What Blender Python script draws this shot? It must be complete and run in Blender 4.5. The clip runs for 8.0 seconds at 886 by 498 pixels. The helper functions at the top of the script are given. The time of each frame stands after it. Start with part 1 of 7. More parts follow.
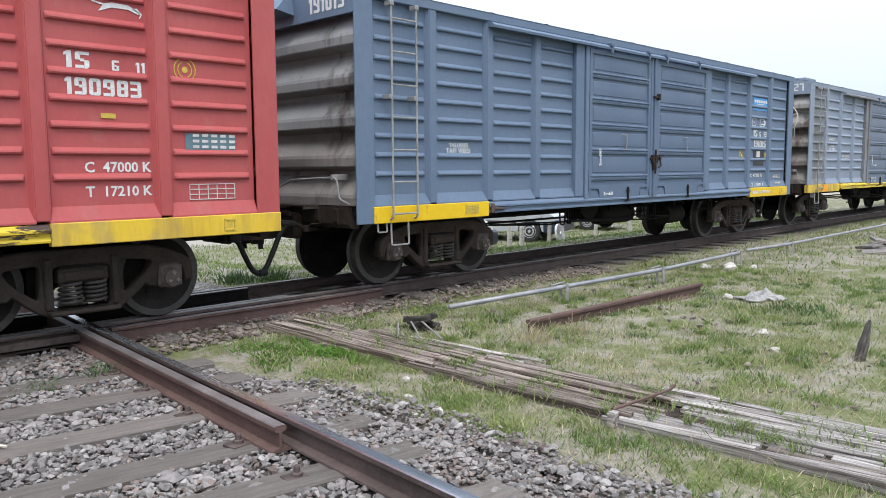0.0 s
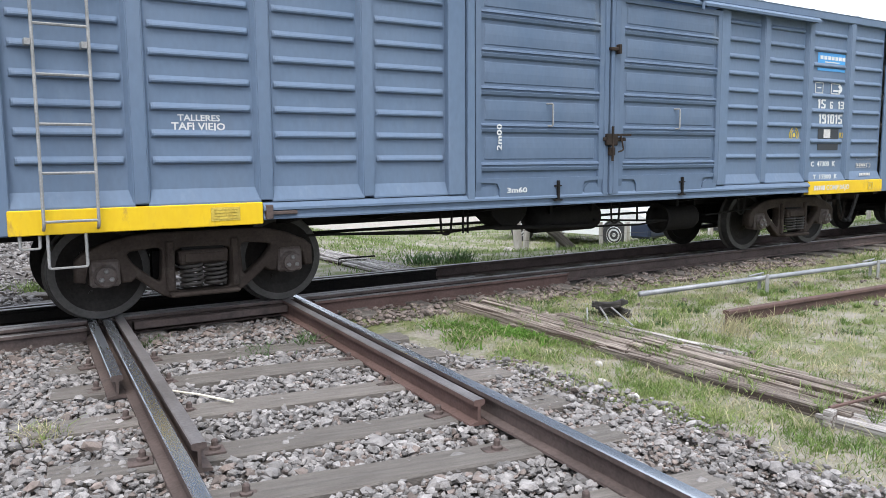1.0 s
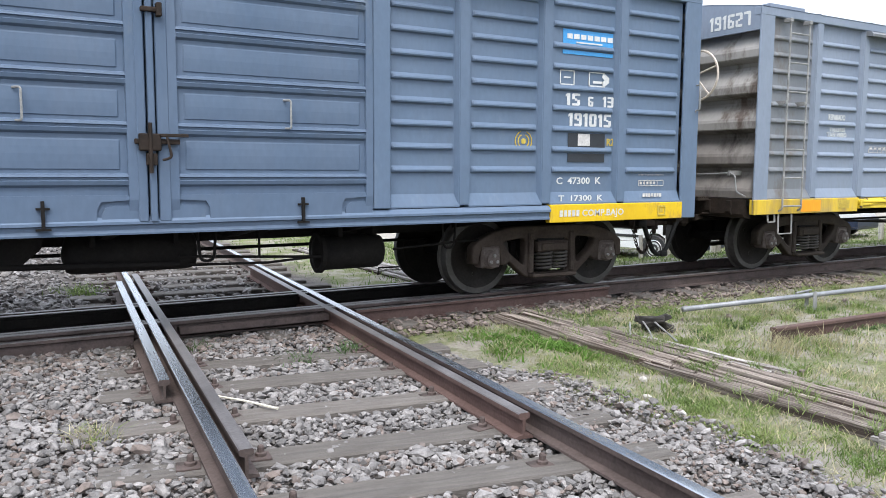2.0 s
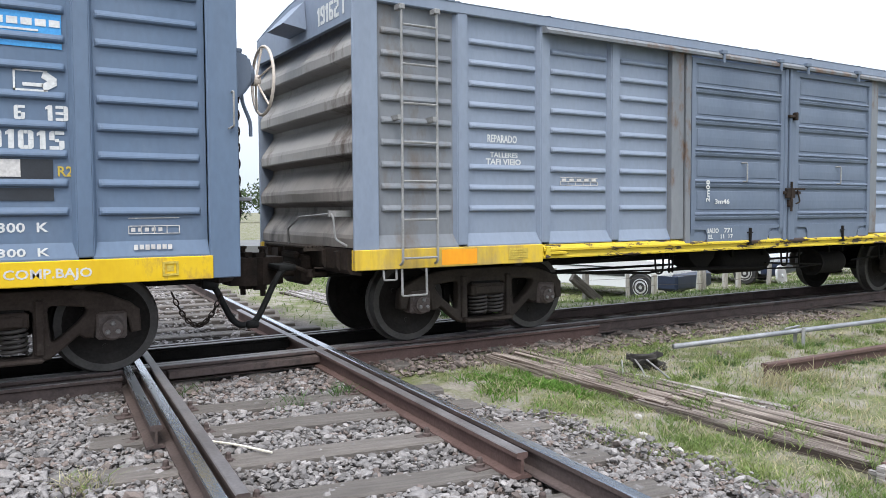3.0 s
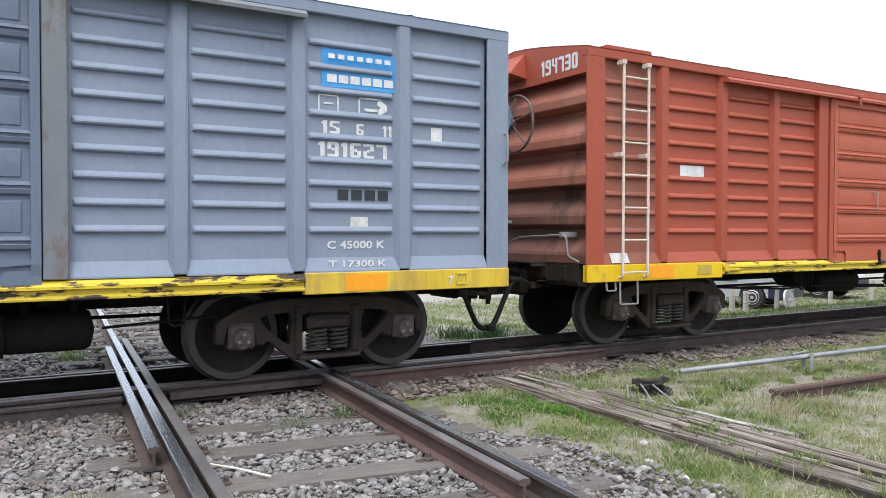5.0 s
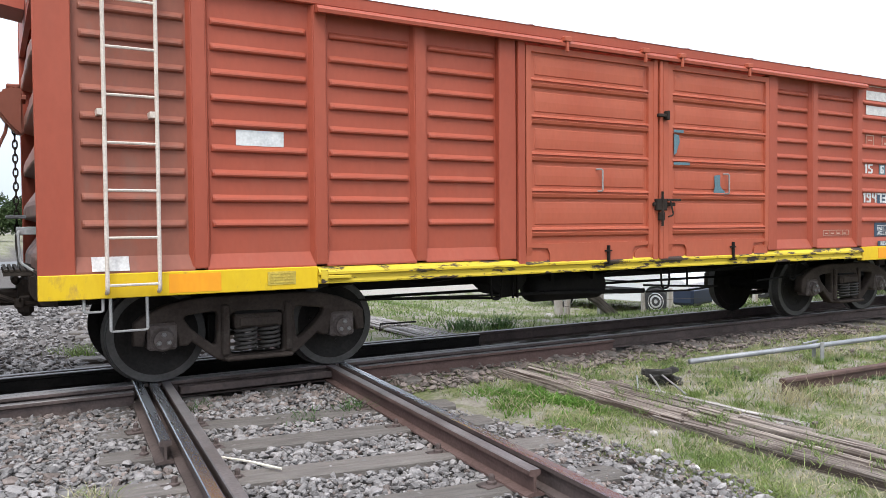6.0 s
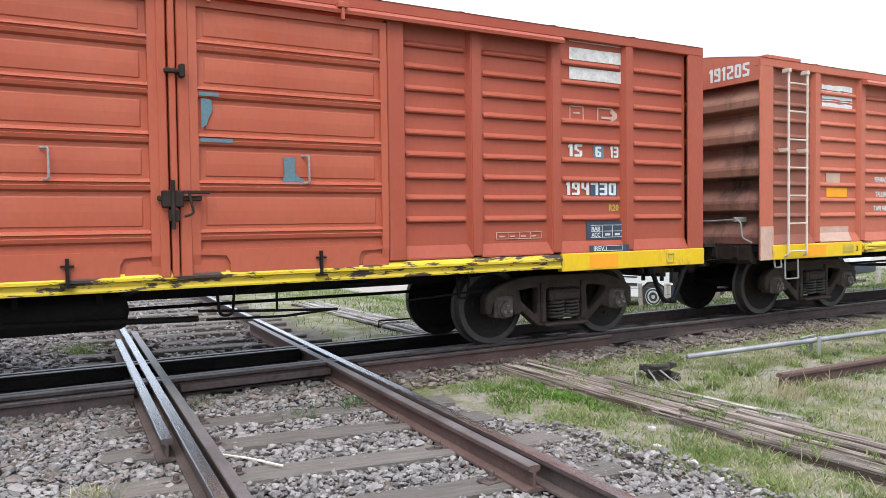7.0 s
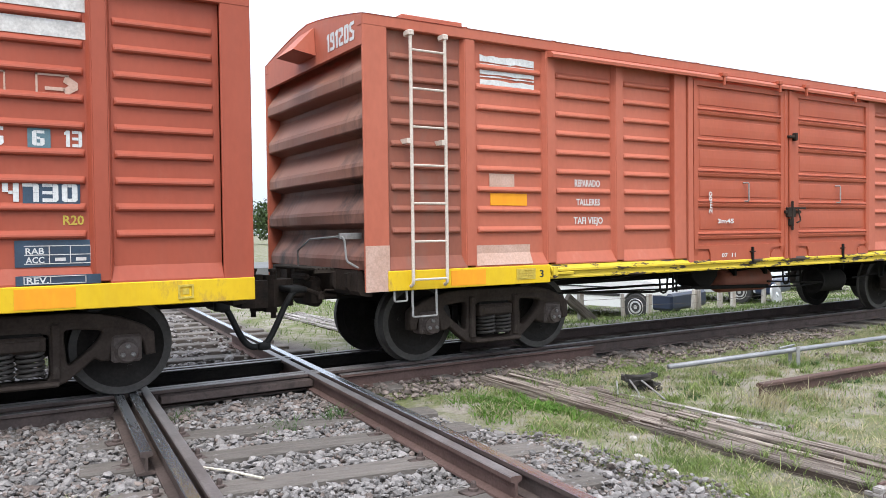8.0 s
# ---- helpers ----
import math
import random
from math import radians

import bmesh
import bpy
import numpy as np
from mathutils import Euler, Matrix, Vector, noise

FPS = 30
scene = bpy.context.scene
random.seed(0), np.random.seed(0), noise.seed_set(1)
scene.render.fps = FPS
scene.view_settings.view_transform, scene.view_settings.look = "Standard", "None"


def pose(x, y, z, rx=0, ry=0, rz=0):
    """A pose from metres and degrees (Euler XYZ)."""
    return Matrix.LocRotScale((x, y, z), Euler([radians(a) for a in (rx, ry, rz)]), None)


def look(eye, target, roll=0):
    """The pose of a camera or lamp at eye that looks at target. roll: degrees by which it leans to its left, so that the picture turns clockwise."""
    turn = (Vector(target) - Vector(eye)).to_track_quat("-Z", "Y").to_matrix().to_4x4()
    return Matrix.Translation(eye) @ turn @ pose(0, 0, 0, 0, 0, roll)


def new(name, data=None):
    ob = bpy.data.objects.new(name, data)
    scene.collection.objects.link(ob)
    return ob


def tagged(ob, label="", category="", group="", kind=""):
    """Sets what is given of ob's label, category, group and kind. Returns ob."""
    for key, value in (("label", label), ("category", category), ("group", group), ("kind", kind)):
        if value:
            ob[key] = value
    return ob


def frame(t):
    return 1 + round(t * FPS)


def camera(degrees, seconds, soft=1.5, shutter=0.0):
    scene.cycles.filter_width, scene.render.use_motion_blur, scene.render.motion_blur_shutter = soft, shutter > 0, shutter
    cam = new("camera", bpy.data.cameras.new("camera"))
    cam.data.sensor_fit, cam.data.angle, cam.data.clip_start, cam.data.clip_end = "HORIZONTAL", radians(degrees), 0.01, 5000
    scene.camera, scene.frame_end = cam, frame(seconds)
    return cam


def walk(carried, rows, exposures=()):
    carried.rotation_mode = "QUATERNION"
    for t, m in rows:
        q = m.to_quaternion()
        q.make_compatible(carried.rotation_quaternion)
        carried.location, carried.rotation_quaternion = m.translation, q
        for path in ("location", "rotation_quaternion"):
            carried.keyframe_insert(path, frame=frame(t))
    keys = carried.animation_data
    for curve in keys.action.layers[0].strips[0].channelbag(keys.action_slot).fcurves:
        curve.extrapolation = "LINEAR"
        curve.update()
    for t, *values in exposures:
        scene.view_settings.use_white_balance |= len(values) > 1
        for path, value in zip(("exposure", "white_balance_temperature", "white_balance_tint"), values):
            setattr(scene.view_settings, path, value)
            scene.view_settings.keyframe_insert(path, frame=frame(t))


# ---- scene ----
cam = camera(59.45, 8.0, soft=0.4)
PATH = [
    (0, (-3.055, -7.732, 1.390), (-1.6333, -6.3405, 1.1854), -0.35),
    (0.5, (-3.126, -7.712, 1.363), (-1.9103, -6.1461, 1.1019), 1.08),
    (1, (-3.183, -7.639, 1.343), (-2.1061, -5.9690, 1.1103), -0.37),
    (1.2, (-3.199, -7.629, 1.340), (-2.1930, -5.9157, 1.1138), 0.09),
    (2.3, (-3.243, -7.588, 1.355), (-2.2350, -5.8702, 1.1721), 0.28),
    (2.5, (-3.245, -7.586, 1.367), (-2.1799, -5.8954, 1.2743), 0.48),
    (3, (-3.299, -7.580, 1.331), (-2.2582, -5.8751, 1.2330), -0.32),
    (3.5, (-3.298, -7.564, 1.330), (-2.2824, -5.8421, 1.2637), 0.35),
    (4, (-3.267, -7.551, 1.334), (-2.2479, -5.8309, 1.2990), 0.37),
    (5.5, (-3.257, -7.555, 1.329), (-2.2288, -5.8403, 1.2809), -0.08),
    (6, (-3.257, -7.551, 1.325), (-2.2473, -5.8258, 1.2642), -0.47),
    (6.5, (-3.278, -7.574, 1.321), (-2.2630, -5.8522, 1.2509), -0.76),
    (7, (-3.279, -7.567, 1.336), (-2.2634, -5.8452, 1.2647), -0.74),
    (7.5, (-3.272, -7.575, 1.343), (-2.2282, -5.8694, 1.2888), -0.37),
    (8, (-3.276, -7.585, 1.339), (-2.2242, -5.8848, 1.2946), -0.74),
]
walk(cam, [(t, look(eye, target, roll)) for t, eye, target, roll in PATH],
     [(0, 0.78), (0.5, 0.82), (1.0, 1.02), (2.5, 1.06), (3.0, 0.9), (3.5, 0.74), (4.2, 0.75), (5.5, 0.88), (6.5, 0.90), (8.0, 0.96)])

# ---- light ----
SUN_EL, SUN_ROT = 58, 215
world = bpy.data.worlds.new("overcast_sky")
scene.world = world
world.use_nodes = True
wn = world.node_tree.nodes
sky = wn.new("ShaderNodeTexSky")
sky.sky_type, sky.sun_disc = "NISHITA", False
sky.sun_elevation, sky.sun_rotation = radians(SUN_EL), radians(SUN_ROT)
sky.air_density, sky.dust_density = 1.0, 6.0
soft_sky = wn.new("ShaderNodeHueSaturation")
soft_sky.inputs["Saturation"].default_value = 0.22
cloud = wn.new("ShaderNodeMix")
cloud.data_type = "RGBA"
cloud.inputs[0].default_value = 0.75
cloud.inputs[7].default_value = (8.0, 9.0, 10.5, 1)
wl = world.node_tree.links
wl.new(sky.outputs[0], soft_sky.inputs["Color"])
wl.new(soft_sky.outputs[0], cloud.inputs[6])
place = wn.new("ShaderNodeTexCoord")
split = wn.new("ShaderNodeSeparateXYZ")
rise = wn.new("ShaderNodeMapRange")
rise.inputs["From Min"].default_value, rise.inputs["From Max"].default_value = -0.05, 0.9
rise.inputs["To Min"].default_value, rise.inputs["To Max"].default_value = 0.55, 1.3
veil = wn.new("ShaderNodeMix")
veil.data_type, veil.blend_type = "RGBA", "MULTIPLY"
veil.inputs[0].default_value = 1.0
wl.new(place.outputs["Generated"], split.inputs[0])
wl.new(split.outputs["Z"], rise.inputs["Value"])
wl.new(cloud.outputs[2], veil.inputs[6])
wl.new(rise.outputs[0], veil.inputs[7])
wl.new(veil.outputs[2], wn["Background"].inputs["Color"])
wn["Background"].inputs["Strength"].default_value = 0.12

sun = new("sun", bpy.data.lights.new("sun", "SUN"))
sun.data.energy, sun.data.angle, sun.data.color = 1.3, radians(25), (1.0, 0.96, 0.9)
sun.matrix_world = pose(0, 0, 30) @ Matrix.Rotation(radians(180 - SUN_ROT), 4, "Z") @ Matrix.Rotation(radians(90 - SUN_EL), 4, "X")
scene.view_settings.exposure = 0.74


# ---- materials ----
def nodes_of(m):
    m.use_nodes = True
    return m.node_tree.nodes, m.node_tree.links, m.node_tree.nodes["Principled BSDF"]


def surface(name, base, second=None, scale=3.0, rough=0.6, metal=0.0, bump=0.15, grain=60.0, stain=None, stain_scale=1.2,
            stain_at=0.6, stain_soft=0.12, stretch=(1, 1, 1), vary=0.0, island=False, grain_mix=0.35, spec=0.5, streak=None, streak_amount=0.28, thin=0.0):
    """Two-scale procedural surface: broad patches, fine grain, stains and relief."""
    m = bpy.data.materials.new(name)
    n, l, p = nodes_of(m)
    co = n.new("ShaderNodeTexCoord")
    mp = n.new("ShaderNodeMapping")
    mp.inputs["Scale"].default_value = stretch
    l.new(co.outputs["Object"], mp.inputs["Vector"])
    big = n.new("ShaderNodeTexNoise")
    big.inputs["Scale"].default_value, big.inputs["Detail"].default_value, big.inputs["Roughness"].default_value = scale, 6, 0.62
    fine = n.new("ShaderNodeTexNoise")
    fine.inputs["Scale"].default_value, fine.inputs["Detail"].default_value = grain, 4
    for t in (big, fine):
        l.new(mp.outputs[0], t.inputs["Vector"])
    ramp = n.new("ShaderNodeValToRGB")
    ramp.color_ramp.elements[0].position, ramp.color_ramp.elements[1].position = 0.35, 0.65
    ramp.color_ramp.elements[0].color = (*base, 1)
    ramp.color_ramp.elements[1].color = (*(second or base), 1)
    l.new(big.outputs["Fac"], ramp.inputs["Fac"])
    col = ramp.outputs[0]
    gm = n.new("ShaderNodeMix")
    gm.data_type, gm.blend_type = "RGBA", "OVERLAY"
    gm.inputs[0].default_value = grain_mix
    l.new(col, gm.inputs[6])
    l.new(fine.outputs["Fac"], gm.inputs[7])
    col = gm.outputs[2]
    if stain:
        st = n.new("ShaderNodeTexNoise")
        st.inputs["Scale"].default_value, st.inputs["Detail"].default_value, st.inputs["Roughness"].default_value = stain_scale, 8, 0.7
        l.new(mp.outputs[0], st.inputs["Vector"])
        sr = n.new("ShaderNodeValToRGB")
        sr.color_ramp.elements[0].position, sr.color_ramp.elements[1].position = stain_at, min(1, stain_at + stain_soft)
        l.new(st.outputs["Fac"], sr.inputs["Fac"])
        sm = n.new("ShaderNodeMix")
        sm.data_type = "RGBA"
        l.new(sr.outputs[0], sm.inputs[0])
        l.new(col, sm.inputs[6])
        sm.inputs[7].default_value = (*stain, 1)
        col = sm.outputs[2]
    if streak:
        m2 = n.new("ShaderNodeMapping")
        m2.inputs["Scale"].default_value = (5, 5, 0.32)
        l.new(co.outputs["Object"], m2.inputs["Vector"])
        run = n.new("ShaderNodeTexNoise")
        run.inputs["Scale"].default_value, run.inputs["Detail"].default_value, run.inputs["Roughness"].default_value = 1.0, 7, 0.7
        l.new(m2.outputs[0], run.inputs["Vector"])
        rs = n.new("ShaderNodeMapRange")
        rs.inputs["From Min"].default_value, rs.inputs["From Max"].default_value = 0.46, 0.74
        rs.inputs["To Max"].default_value = streak_amount
        l.new(run.outputs["Fac"], rs.inputs["Value"])
        km = n.new("ShaderNodeMix")
        km.data_type = "RGBA"
        l.new(rs.outputs[0], km.inputs[0])
        l.new(col, km.inputs[6])
        km.inputs[7].default_value = (*streak, 1)
        col = km.outputs[2]
    if vary:
        if island:
            src = n.new("ShaderNodeNewGeometry").outputs["Random Per Island"]
        else:
            src = n.new("ShaderNodeObjectInfo").outputs["Random"]
        mr = n.new("ShaderNodeMapRange")
        mr.inputs["To Min"].default_value, mr.inputs["To Max"].default_value = 1 - vary, 1 + vary
        l.new(src, mr.inputs["Value"])
        hs = n.new("ShaderNodeHueSaturation")
        l.new(mr.outputs[0], hs.inputs["Value"])
        l.new(col, hs.inputs["Color"])
        col = hs.outputs[0]
    l.new(col, p.inputs["Base Color"])
    p.inputs["Roughness"].default_value, p.inputs["Metallic"].default_value = rough, metal
    p.inputs["Specular IOR Level"].default_value = spec
    rr = n.new("ShaderNodeMapRange")
    rr.inputs["To Min"].default_value, rr.inputs["To Max"].default_value = max(0.05, rough - 0.12), min(1, rough + 0.12)
    l.new(big.outputs["Fac"], rr.inputs["Value"])
    l.new(rr.outputs[0], p.inputs["Roughness"])
    if bump:
        b = n.new("ShaderNodeBump")
        b.inputs["Strength"].default_value, b.inputs["Distance"].default_value = bump, 0.01
        l.new(fine.outputs["Fac"], b.inputs["Height"])
        l.new(b.outputs[0], p.inputs["Normal"])
    if thin:
        tr = n.new("ShaderNodeBsdfTranslucent")
        l.new(col, tr.inputs["Color"])
        ms = n.new("ShaderNodeMixShader")
        ms.inputs[0].default_value = thin
        l.new(p.outputs[0], ms.inputs[1])
        l.new(tr.outputs[0], ms.inputs[2])
        l.new(ms.outputs[0], n["Material Output"].inputs["Surface"])
    return m


def paint(name, base, second, stain, **kw):
    return surface(name, base, second, scale=1.3, rough=0.55, bump=0.05, grain=25, spec=0.3, stain=stain, stain_scale=kw.pop("stain_scale", 1.1),
                   stain_at=kw.pop("stain_at", 0.62), stretch=(1, 1, 0.45), grain_mix=0.12, streak=kw.pop("streak", tuple(0.75 * c + d for c, d in zip(base, (0.042, 0.034, 0.028)))), **kw)


BLUE = paint("blue_grey_paint", (0.095, 0.138, 0.208), (0.113, 0.156, 0.226), (0.165, 0.205, 0.26))
GREY = paint("pale_grey_paint", (0.176, 0.212, 0.278), (0.206, 0.243, 0.307), (0.16, 0.145, 0.13), stain_at=0.66, streak=(0.175, 0.195, 0.23))
OXIDE = paint("red_oxide_paint", (0.29, 0.058, 0.031), (0.325, 0.072, 0.041), (0.33, 0.10, 0.062), stain_at=0.62)
OXIDE_B = paint("faded_red_oxide_paint", (0.385, 0.100, 0.058), (0.42, 0.120, 0.074), (0.45, 0.19, 0.135), stain_at=0.62)
CRIMSON = paint("crimson_paint", (0.335, 0.060, 0.062), (0.365, 0.082, 0.082), (0.31, 0.12, 0.105), stain_at=0.6)
END_BLUE = paint("weathered_grey_end_paint", (0.18, 0.185, 0.19), (0.235, 0.235, 0.235), (0.06, 0.05, 0.045), stain_at=0.52, stain_scale=1.6)
END_GREY = paint("dusty_grey_end_paint", (0.25, 0.24, 0.232), (0.31, 0.295, 0.28), (0.085, 0.062, 0.05), stain_at=0.52, stain_scale=1.6)
END_RED = paint("dusty_red_end_paint", (0.28, 0.092, 0.058), (0.33, 0.135, 0.092), (0.15, 0.066, 0.047), stain_at=0.55, stain_scale=1.6)
END_BROWN = paint("dusty_brown_end_paint", (0.225, 0.090, 0.060), (0.26, 0.135, 0.098), (0.11, 0.052, 0.038), stain_at=0.53, stain_scale=1.6)
# Lower end sheets: soot stains, on a base darkened for the next car's shade.
SOOT_AND_SHADE = paint("soot_and_shade_dented_sheet", (0.165, 0.066, 0.047), (0.21, 0.10, 0.074), (0.03, 0.019, 0.016), stain_at=0.50, stain_scale=1.9, stain_soft=0.16)
GREY_SOOT_AND_SHADE = paint("soot_and_shade_grey_sheet", (0.15, 0.135, 0.125), (0.23, 0.21, 0.195), (0.032, 0.025, 0.021), stain_at=0.50, stain_scale=1.8, stain_soft=0.18)
DOOR_BLUE = paint("blue_grey_door_paint", (0.080, 0.118, 0.182), (0.098, 0.136, 0.20), (0.145, 0.175, 0.215))
DOOR_GREY = paint("dark_grey_door_paint", (0.102, 0.130, 0.180), (0.128, 0.158, 0.210), (0.15, 0.165, 0.18), stain_at=0.66, streak=(0.12, 0.14, 0.175))
DOOR_RED = paint("red_oxide_door_paint", (0.345, 0.075, 0.038), (0.375, 0.092, 0.050), (0.29, 0.078, 0.05), stain_at=0.62)
GREY_RUSTY = paint("rust_streaked_grey_paint", (0.135, 0.145, 0.16), (0.18, 0.19, 0.205), (0.12, 0.075, 0.05), stain_at=0.52, stain_scale=3.0)
GREY_GRIMY = paint("grimy_grey_paint", (0.155, 0.168, 0.19), (0.185, 0.197, 0.215), (0.13, 0.105, 0.085), stain_at=0.55)
OXIDE_GRIMY = paint("grimy_red_oxide_paint", (0.225, 0.072, 0.046), (0.26, 0.088, 0.058), (0.21, 0.10, 0.075), stain_at=0.56)
YELLOW = paint("yellow_sill_paint", (0.60, 0.38, 0.008), (0.66, 0.44, 0.012), (0.30, 0.17, 0.06), stain_at=0.55, stain_scale=2.6)
YELLOW_WORN = surface("worn_yellow_paint", (0.52, 0.37, 0.02), (0.60, 0.44, 0.022), scale=3, rough=0.6, bump=0.2, grain=30, stain=(0.035, 0.018, 0.012),
                      stain_scale=5, stain_at=0.515, stain_soft=0.03, stretch=(0.5, 1, 2.2), grain_mix=0.15)
ORANGE = paint("orange_reflective_patch", (0.72, 0.27, 0.01), (0.78, 0.32, 0.015), (0.6, 0.25, 0.02))
WHITE = surface("white_stencil_paint", (0.50, 0.51, 0.51), (0.62, 0.62, 0.61), scale=9, rough=0.6, bump=0.02, grain=50, stain=(0.35, 0.33, 0.32), stain_scale=14, stain_at=0.62)
PALE = surface("faded_white_paint", (0.42, 0.40, 0.39), (0.58, 0.56, 0.54), scale=12, rough=0.6, bump=0.02, grain=50)
YTEXT = surface("faded_yellow_lettering", (0.42, 0.30, 0.04), (0.5, 0.38, 0.06), scale=9, rough=0.6, bump=0.0)
SIGNBLUE = surface("blue_operator_panel", (0.035, 0.24, 0.55), (0.05, 0.29, 0.60), scale=3, rough=0.45, bump=0.0)
BLACKPAINT = surface("black_stencil_panel", (0.012, 0.014, 0.018), (0.02, 0.024, 0.032), scale=4, rough=0.5, bump=0.03)
DARKBLUE = surface("dark_blue_stencil_panel", (0.02, 0.035, 0.06), (0.03, 0.06, 0.10), scale=4, rough=0.5, bump=0.03)
TEAL = surface("grey_teal_patch_paint", (0.07, 0.13, 0.16), (0.09, 0.16, 0.19), scale=6, rough=0.6, bump=0.05)
PINK = surface("pale_primer_patch", (0.42, 0.26, 0.20), (0.48, 0.32, 0.26), scale=5, rough=0.7, bump=0.03)
LADDER_GREY = surface("bare_grey_steel", (0.20, 0.20, 0.198), (0.29, 0.285, 0.28), scale=6, rough=0.5, metal=0.2, bump=0.05, stain=(0.2, 0.15, 0.12), stain_scale=6, stain_at=0.66)
LADDER_PALE = surface("cream_ladder_paint", (0.50, 0.43, 0.37), (0.57, 0.50, 0.44), scale=6, rough=0.55, bump=0.05, stain=(0.35, 0.15, 0.09), stain_scale=7, stain_at=0.64)
# Underframe black; also colours the inner guard rails' sides to stand in for shade.
UNDER = surface("sooty_and_shade_black_steel", spec=0.12, base=(0.010, 0.009, 0.009), second=(0.018, 0.016, 0.015), scale=3, rough=0.8, metal=0.0, bump=0.3, grain=40)
BOGIE = surface("dusty_cast_steel", spec=0.12, base=(0.030, 0.024, 0.021), second=(0.052, 0.042, 0.035), scale=4, rough=0.75, bump=0.25, grain=45, stain=(0.068, 0.058, 0.05), stain_scale=3, stain_at=0.6)
WHEEL = surface("grimy_wheel_steel", spec=0.12, base=(0.016, 0.014, 0.013), second=(0.026, 0.023, 0.021), scale=5, rough=0.7, bump=0.15, grain=40)
TYRE = surface("worn_wheel_rim_steel", (0.042, 0.039, 0.036), (0.07, 0.064, 0.06), scale=5, rough=0.55, metal=0.3, bump=0.1, grain=40)
BOGIE_DUSTY = surface("brown_dusty_cast_steel", spec=0.12, base=(0.036, 0.027, 0.023), second=(0.062, 0.048, 0.041), scale=4, rough=0.8, bump=0.25, grain=45, stain=(0.085, 0.07, 0.06), stain_scale=3, stain_at=0.58)
CAP = surface("brownish_bearing_cap", (0.065, 0.046, 0.04), (0.105, 0.085, 0.078), scale=12, rough=0.7, bump=0.2, grain=50)
BOLT = surface("bright_worn_bolt", (0.16, 0.15, 0.145), (0.24, 0.23, 0.22), scale=20, rough=0.5, metal=0.4, bump=0.05)
SPRING = surface("dark_spring_steel", (0.026, 0.022, 0.02), (0.045, 0.039, 0.035), scale=8, rough=0.6, bump=0.1)
RUBBER = surface("black_brake_rubber", spec=0.12, base=(0.012, 0.012, 0.012), second=(0.02, 0.02, 0.02), scale=10, rough=0.6, bump=0.05)
COUPLER = surface("rusty_black_coupler_steel", spec=0.12, base=(0.020, 0.016, 0.014), second=(0.038, 0.028, 0.023), scale=6, rough=0.8, bump=0.3, grain=40)
RAILSIDE = surface("rust_brown_rail_steel", spec=0.12, base=(0.070, 0.054, 0.050), second=(0.105, 0.080, 0.074), scale=3, rough=0.75, bump=0.2, grain=50, stain=(0.055, 0.045, 0.042), stain_scale=4, stain_at=0.55)
RAILRED = surface("red_rusted_rail_steel", spec=0.12, base=(0.088, 0.056, 0.050), second=(0.125, 0.082, 0.073), scale=3, rough=0.8, bump=0.25, grain=50, stain=(0.07, 0.045, 0.04), stain_scale=4, stain_at=0.6)
RAILTOP = surface("polished_rail_head", (0.38, 0.40, 0.44), (0.52, 0.54, 0.58), scale=2, rough=0.26, metal=0.9, bump=0.0, grain=20, grain_mix=0.05, stretch=(6, 0.3, 1))
RAILDULL = surface("dull_dark_rail_head", (0.16, 0.145, 0.145), (0.25, 0.23, 0.23), scale=3, rough=0.5, metal=0.6, bump=0.08, grain=60)
RUST = surface("deep_rust_scrap_rail", (0.070, 0.040, 0.034), (0.105, 0.060, 0.05), scale=5, rough=0.85, bump=0.35, grain=50, stain=(0.06, 0.035, 0.03), stain_scale=5, stain_at=0.6)
SLEEPER = surface("weathered_grey_sleeper_wood", (0.090, 0.078, 0.070), (0.145, 0.128, 0.116), scale=3, rough=0.9, bump=0.5, grain=30, stretch=(1, 9, 9), vary=0.15)
PLANK = surface("silver_weathered_plank", (0.085, 0.068, 0.06), (0.42, 0.395, 0.38), scale=2.2, rough=0.9, bump=0.7, grain=9, stretch=(26, 0.7, 26), vary=0.3, stain=(0.085, 0.062, 0.052), stain_scale=1.3, stain_at=0.53, stain_soft=0.06)
PLANK_BROWN = surface("brown_rotten_plank", (0.075, 0.055, 0.045), (0.31, 0.265, 0.23), scale=2.2, rough=0.9, bump=0.7, grain=9, stretch=(26, 0.7, 26), vary=0.35, stain=(0.06, 0.04, 0.032), stain_scale=1.3, stain_at=0.5, stain_soft=0.07)
PEAT = surface("dark_rotted_wood_soil", (0.030, 0.023, 0.018), (0.07, 0.055, 0.044), scale=9, rough=0.95, bump=0.8, grain=50, spec=0.1)
YELLOW_DIRTY = paint("dirty_faded_yellow_paint", (0.55, 0.36, 0.03), (0.62, 0.43, 0.04), (0.27, 0.205, 0.125), stain_at=0.47, stain_scale=1.6, stain_soft=0.22, streak=(0.16, 0.11, 0.06), streak_amount=0.6)
POSTDARK = surface("dark_weathered_post_wood", (0.024, 0.021, 0.018), (0.13, 0.118, 0.105), scale=3, rough=0.9, bump=0.8, grain=14, stretch=(14, 14, 1.2))
NAVY = surface("navy_car_paint", (0.012, 0.02, 0.045), (0.018, 0.028, 0.06), scale=2, rough=0.35, bump=0.0)
STONE = surface("grey_crushed_ballast", (0.125, 0.115, 0.112), (0.245, 0.228, 0.222), scale=14, rough=0.9, bump=0.3, grain=120, vary=0.42, island=True)
STONE_RED = surface("brown_tinged_ballast", (0.115, 0.090, 0.080), (0.195, 0.158, 0.142), scale=14, rough=0.9, bump=0.25, grain=120, vary=0.4, island=True)
